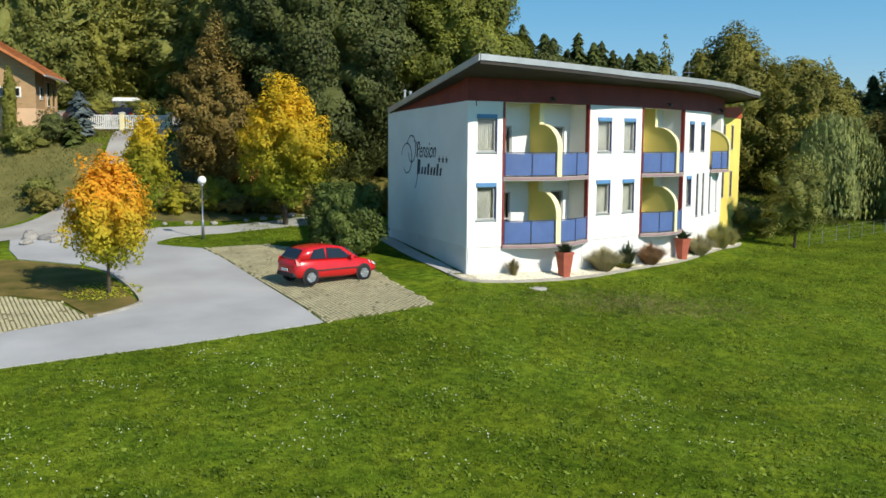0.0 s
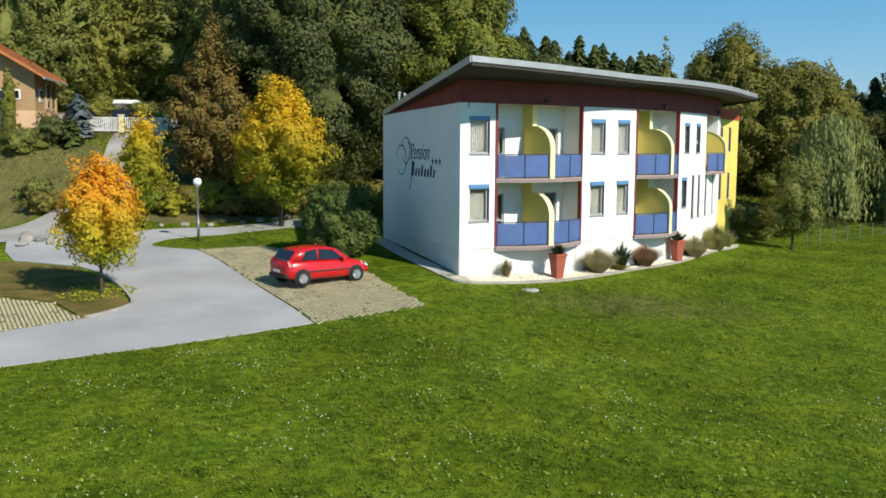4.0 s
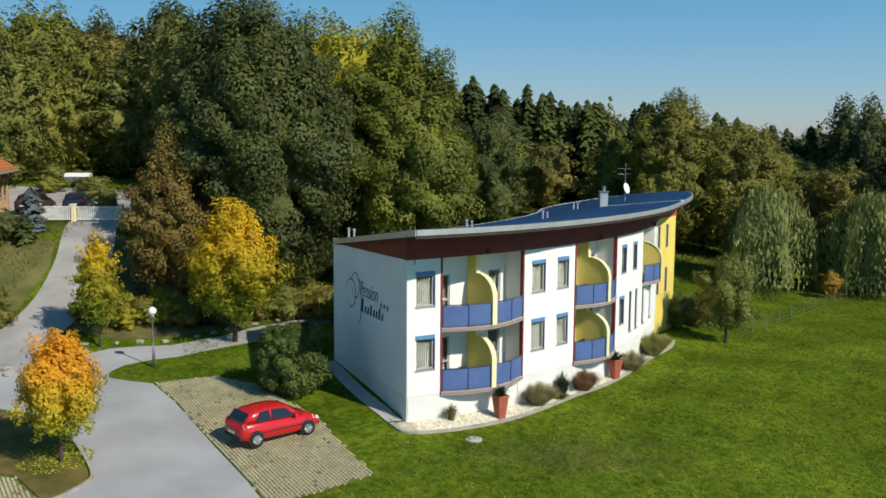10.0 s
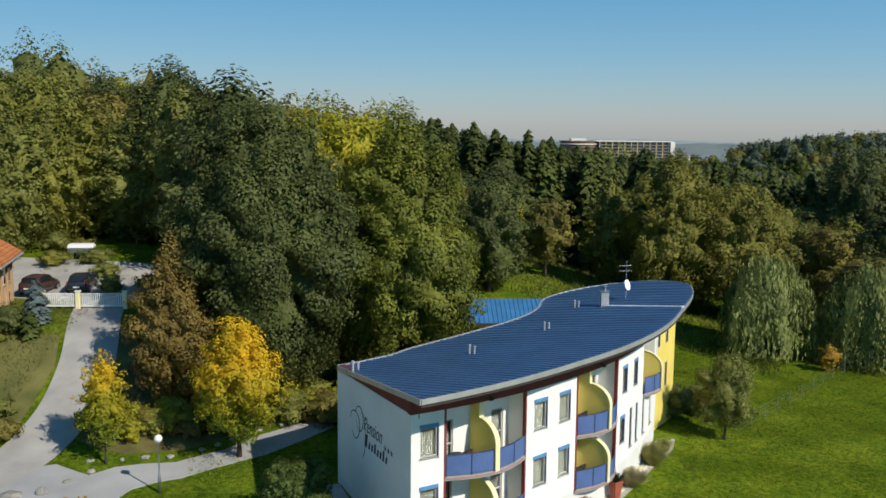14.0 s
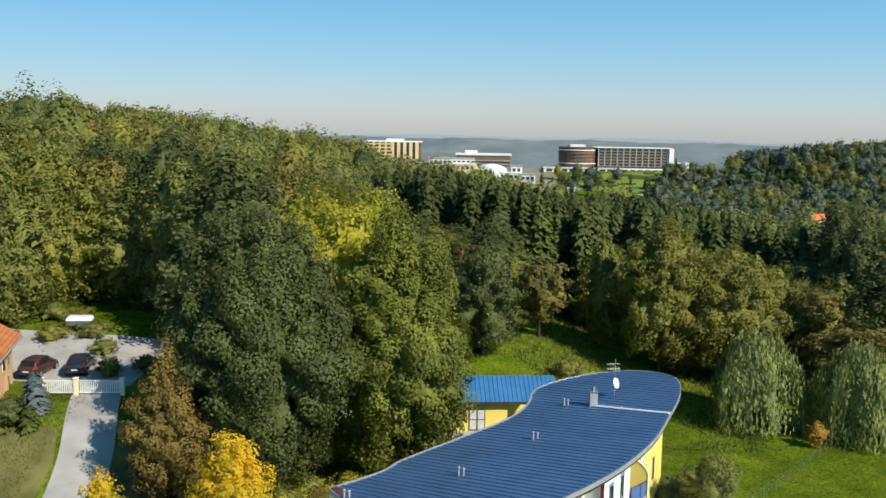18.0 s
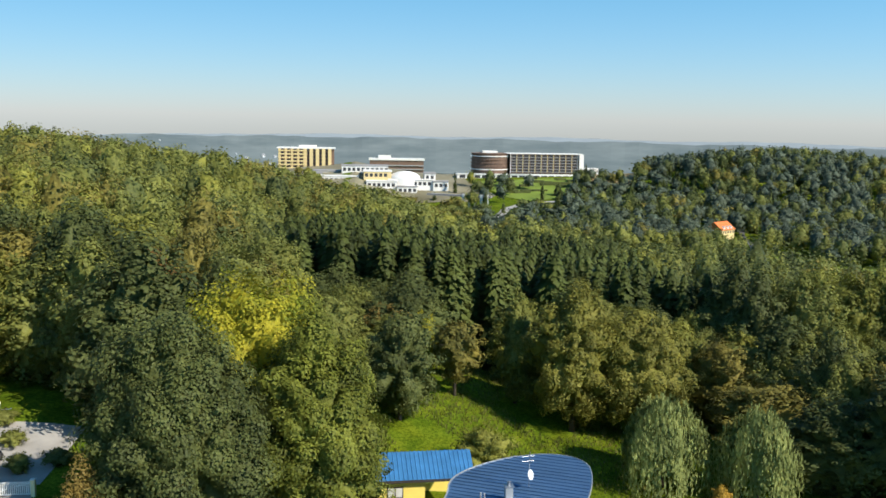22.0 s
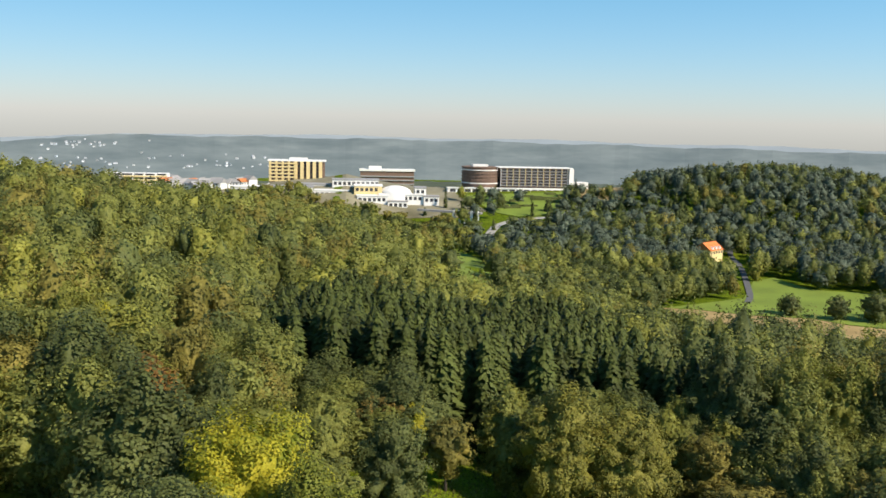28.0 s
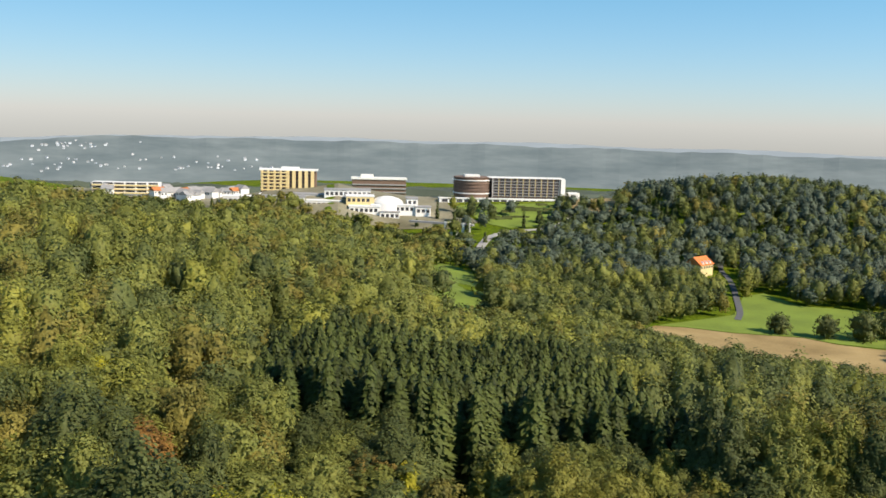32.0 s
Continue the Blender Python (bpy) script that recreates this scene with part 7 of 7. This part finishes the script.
rough = scatter(17000, -3, 42, 74, 114, lambda x, y: (np.hypot(x - 8, y - 75) > 5.5) & (x < 26 + 0.4 * (112 - y)) & (np.sin(x * 0.5) + np.sin(y * 0.4 + x * 0.2) > -0.7), 25)
grass("meadow_rough", rough, 0.38, 0.045, 2, leaf("rough_blade", (0.10, 0.13, 0.02), (0.23, 0.22, 0.06), 0.25), "rough tall grass on the back meadow", 26)
edge = scatter(6000, -12, 1, 27, 43, lambda x, y: np.array([inside(p, q, P_RIGHT) for p, q in zip(x, y)]), 27)
grass("paver_grass", edge, 0.035, 0.012, 2, L_GRASS, "sparse grass growing between the pavers", 28)


# ---- spa hotels and houses across the valley ----
HOTELY = mat("hotel_yellow", (0.66, 0.52, 0.26), 0.9, 0.2, 0.08, 4, 0)
HOTELW = mat("hotel_white", (0.72, 0.70, 0.66), 0.9, 0.2, 0.06, 4, 0)
HOTELB = mat("hotel_brown", (0.17, 0.11, 0.08), 0.8, 0.3, 0.15, 4, 0)
DARKWIN = mat("far_dark_window", (0.06, 0.06, 0.065), 0.25, 0.5, 0.2, 5, 0, spec=0.5)
GREYROOF = mat("far_grey_roof", (0.30, 0.29, 0.28), 0.8, 0.2, 0.1, 4, 0)


def base_z(x, y, w=0):
    return min(gz(x, y), gz(x + w, y)) - 1.0


def block(parent, name, x0, x1, y0, y1, z0, z1, material, label=""):
    return part(name, box(x0, x1, y0, y1, z0, z1), material, parent, label)


# tall yellow hotel
hz0 = -11.0
h1 = empty("tall_hotel", (-61.5, 765, hz0), "tall yellow spa hotel with stacked balconies", "hotel")
block(h1, "tower", 0, 44, 0, 16, -10, 18.0, HOTELB)
block(h1, "roof_slab", -1, 45, -1.5, 17, 18.0, 18.9, HOTELW)
block(h1, "roof_house", 16, 30, 3, 12, 18.9, 20.6, HOTELW)
for i in range(9):
    x = 0.3 + i * 4.9
    block(h1, "pier", x, x + (2.6 if i > 3 else 1.6), -1.6, -0.02, 1.5, 18.0, HOTELY, "yellow plaster pier")
for k in range(6):
    z = 2.2 + k * 2.75
    block(h1, "balcony_band", 0, 22, -2.2, -1.62, z, z + 1.0, HOTELY, "yellow balcony front")
    for i in range(9):
        x = 0.3 + i * 4.9 + (2.6 if i > 3 else 1.6)
        if x + 2 < 44:
            block(h1, "window", x + 0.1, x + 2.1, -0.06, -0.01, z + 0.2, z + 2.1, DARKWIN)
# long dark hotel with a round front
h3 = empty("long_hotel", (92, 735, -12.5), "long brown terrace hotel with a round white-banded front", "hotel")
bm = bmesh.new()
lathe(bm, [(14.5, -14), (14.5, 17.8), (15.2, 17.8), (15.2, 18.6), (1.0, 19.0)], 40, (14.5, 15, 0))
drum = part("drum", bm, HOTELB, h3)
for k in range(5):
    bm = bmesh.new()
    z = -1.0 + k * 3.9
    lathe(bm, [(14.52, z), (15.4, z), (15.4, z + 1.0), (14.52, z + 1.0)], 40, (14.5, 15, 0))
    part("terrace_band", bm, HOTELW if k in (0, 4) else HOTELB, h3, "terrace band")
block(h3, "wing", 29, 86, 6, 20, -14, 18.2, HOTELB)
block(h3, "wing_roof", 27, 87.5, 4.5, 21, 18.2, 19.0, HOTELW)
block(h3, "stair_tower", 84.5, 88, 3.5, 10, -14, 18.0, HOTELW)
block(h3, "roof_house", 8, 20, 10, 20, 18.9, 21.2, HOTELW)
for k in range(6):
    z = -3.2 + k * 3.45
    block(h3, "balcony_band", 29.5, 84, 4.8, 5.98, z, z + 0.75, GREYROOF)
    for i in range(11):
        block(h3, "window", 31 + i * 4.9, 34.2 + i * 4.9, 5.9, 5.97, z + 0.9, z + 2.7, DARKWIN)
for i in range(12):
    block(h3, "divider", 29.5 + i * 4.9, 29.8 + i * 4.9, 4.7, 5.98, -4, 18, HOTELW if i in (0, 11) else HOTELY)
block(h3, "base_terrace", -14, 88, -9, 2, -14, -5.2, HOTELW, "white terrace base")
block(h3, "terrace_edge", -14.5, 40, -9.6, -9.02, -5.4, -4.2, HOTELW, "white terrace edge")
for i in range(17):
    block(h3, "window", -12 + i * 5.8, -7.6 + i * 5.8, -9.1, -9.02, -9.5, -6.2, DARKWIN)
block(h3, "annex", 90, 99, 0, 10, -14, 2.5, HOTELW)
h3.scale = (1, 1, 0.66)
h3.location.z = -6.0
# low hotel behind
h2 = empty("low_hotel", (12.8, 900, -24), "low brown hotel with a flat white roof edge", "hotel")
block(h2, "body", 0, 51, 0, 15, -26, 16.5, HOTELB)
block(h2, "roof_slab", -1, 52, -1, 16, 16.5, 18.2, HOTELW)
block(h2, "roof_house", 8, 20, 2, 10, 18.2, 21, HOTELW)
for k in range(3):
    block(h2, "balcony_band", 0, 51, -1.2, -0.02, 4 + k * 3.6, 5.0 + k * 3.6, GREYROOF)
# spa hall with a white dome
spa = empty("spa_hall", (36, 690, -18.6), "white spa complex with a shallow dome", "hall")
bm = bmesh.new()
lathe(bm, [(12.0, -12), (12.0, 8.0), (11.0, 9.6), (8.2, 11.4), (4.2, 12.7), (0.5, 13.1)], 32)
part("dome", bm, HOTELW, spa, "white dome", smooth=True)
for i, (x0, x1, y0, y1, z1, m) in enumerate(((-30, -10, -6, 10, 12.5, HOTELY), (-46, -12, 12, 26, 15.5, HOTELW), (-12, 20, -10, -4, 7, HOTELW), (14, 22, -6, 8, 11.5, HOTELW), (-28, -6, -14, -6, 6, HOTELW), (-70, -30, 20, 36, 11, HOTELW), (-95, -60, 30, 44, 9.5, HOTELY), (-6, 8, -16, -10, 2.5, HOTELW), (-62, -34, -2, 8, 8.5, HOTELW), (-92, -60, 6, 20, 10, HOTELW), (-120, -88, 14, 26, 9, HOTELW), (20, 31, -12, -2, 6, HOTELW))):
    w = block(spa, "hall_wing", x0, x1, y0, y1, -12, z1, m)
    block(spa, "hall_roof", x0 - 0.5, x1 + 0.5, y0 - 0.5, y1 + 0.5, z1 + 0.02, z1 + 0.7, GREYROOF if i % 2 else HOTELW)
    for k in range(int((x1 - x0) / 3.4)):
        block(spa, "window", x0 + 1 + k * 3.4, x0 + 3.2 + k * 3.4, y0 - 0.08, y0 - 0.02, z1 - 3.6, z1 - 1.2, DARKWIN)


low = empty("low_guest_wing", (-180, 715, gz(-156, 715) + 1.0), "long low curved beige hotel wing with balcony bands", "hotel")
for i in range(6):
    dy = 0.35 * (i - 2.5) ** 2
    body = block(low, "wing_section", i * 8.0, i * 8.0 + 7.98, dy, dy + 11, -4, 8.6, HOTELW)
    for k in range(3):
        block(body, "balcony_band", i * 8.0, i * 8.0 + 7.9, dy - 1.2, dy - 0.02, 0.4 + k * 2.8, 1.4 + k * 2.8, HOTELY)
        block(body, "window", i * 8.0 + 0.6, i * 8.0 + 7.2, dy - 0.06, dy - 0.02, 1.6 + k * 2.8, 2.9 + k * 2.8, DARKWIN)


def cottage(x, y, w, d, h, turn, wall, roof, label, name="village_house", group="village houses"):
    t = empty(name, (x, y, gz(x, y)), label, "house", group, turn=turn)
    part("wall", box(-w / 2, w / 2, -d / 2, d / 2, -2, h), wall, t)
    bm = bmesh.new()
    loft(bm, [[(xx, -d / 2 - 0.6, h), (xx, 0, h + d * 0.42), (xx, d / 2 + 0.6, h)] for xx in (-w / 2 - 0.5, w / 2 + 0.5)])
    part("roof", bm, roof, t)
    for k in range(int(w / 2.6) if y < 1000 else 0):
        part("window", box(-w / 2 + 0.7 + k * 2.6, -w / 2 + 1.9 + k * 2.6, -d / 2 - 0.06, -d / 2 - 0.01, h - 2.0, h - 0.7), DARKWIN, t)
    return t


rngv = np.random.default_rng(19)
for i in range(46):
    cottage(rngv.uniform(-190, -75), rngv.uniform(705, 790), rngv.uniform(7, 11), rngv.uniform(6, 8), rngv.uniform(3.5, 6), rngv.uniform(-70, 70), HOTELW, GREYROOF if i % 6 else TILE, "white house in the spa village")
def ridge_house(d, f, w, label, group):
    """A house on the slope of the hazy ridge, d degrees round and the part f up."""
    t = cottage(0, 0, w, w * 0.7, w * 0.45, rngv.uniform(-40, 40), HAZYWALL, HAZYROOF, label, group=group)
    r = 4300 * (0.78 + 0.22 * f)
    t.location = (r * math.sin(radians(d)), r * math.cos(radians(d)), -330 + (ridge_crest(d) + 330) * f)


# White and roof grey cooled, so the haze sits in their colour.
HAZYWALL = mat("haze_tinted_wall", (0.62, 0.64, 0.66), 0.9, 0.1, 0.06, 1, 0)
HAZYROOF = mat("haze_tinted_roof", (0.33, 0.33, 0.34), 0.9, 0.1, 0.1, 1, 0)
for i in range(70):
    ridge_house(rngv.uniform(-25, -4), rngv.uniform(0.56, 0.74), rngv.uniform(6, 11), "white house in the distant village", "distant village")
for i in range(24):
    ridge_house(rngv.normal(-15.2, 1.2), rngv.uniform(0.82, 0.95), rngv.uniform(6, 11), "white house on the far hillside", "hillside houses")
oh = cottage(203, 506, 13, 10, 6.5, 38, HOTELY, mat("bright_orange_tile", (0.62, 0.18, 0.05), 0.8, 0.5, 0.15, 6, 0.2), "cream house with a bright orange roof in the valley", "valley_house", "")
for k in (-3.6, 0, 3.6):
    bm = bmesh.new()
    loft(bm, [[(k - 0.9, y, 7.0), (k + 0.9, y, 7.0), (k, y, 8.6)] for y in (-4.9, -1.5)])
    part("dormer", bm, HOTELW, oh)
# Shade is put into this road's asphalt colour.
strip("valley_road", [(180, 398), (188, 414), (200, 446), (210, 474), (217, 498), (221, 518), (232, 545)], 3.0, mat("shaded_asphalt", (0.11, 0.11, 0.11), 0.9, 0.3, 0.15, 20, 0.2), 0.4, "pale valley road by the orange-roofed house", "road")
strip("spa_road", [(84, 556), (89, 576), (95, 596), (101, 611), (117, 627), (139, 631), (160, 650), (176, 690), (180, 730)], 6, GRAVELROAD, 0.5, "pale road climbing to the hotel", "road")
bx, by = 79, 621
br = empty("footbridge", (bx, by, gz(bx, by)), "long covered footbridge with white pillars", "bridge", turn=-28)
part("deck", box(-34, 12, -1.6, 1.6, 7.0, 8.2), GREYROOF, br)
for k in range(5):
    part("pillar", box(-8 + k * 4.2, -6.6 + k * 4.2, -2.0, -0.6, -3, 8.9), HOTELW, br, "white bridge pillar")
sheet("hill_field", HILLF, MATS["stubble"], 0.6, "pale stubble field beside the wood", "field", 12)
sheet("garden_terrace", [(88, 712), (172, 716), (166, 676), (150, 640), (118, 638), (106, 652)], MATS["valley_grass"], 0.5, "green terraced garden below the hotel", "garden", 12)
for i in range(26):
    x, y = rngv.uniform(106, 164), rngv.uniform(660, 714)
    bm = bmesh.new()
    L = rngv.uniform(5, 12)
    box(-L / 2, L / 2, -0.8, 0.8, -0.5, rngv.uniform(1.0, 1.8), 0.3, bm)
    ob = obj("garden_hedge", bm, L_DARK)
    ob.matrix_basis = pose(x, y, gz(x, y) + 0.5, 0, 0, rngv.uniform(-12, 12))
    tagged(ob, "clipped green hedge on the hotel terrace", "hedge", "terrace hedges")

# trees standing alone in the valley
for i, (x, y, h, r, kind) in enumerate(((207, 452, 14, 4.4, "light"), (187, 372, 9, 5.5, "dark"), (203, 362, 11, 6.0, "dark"), (217, 358, 13, 7.0, "dark"), (228, 362, 13, 6.0, "dark"), (134, 390, 6, 4, "green"))):
    tree("valley_tree", x, y, h, r, 0.6, KIND_LEAF[kind], "single " + kind + " tree beside the valley field", 900 + i, 26, 1100, 0.55, "dome", 0.3, limbs=0, group="valley trees", grid=3)
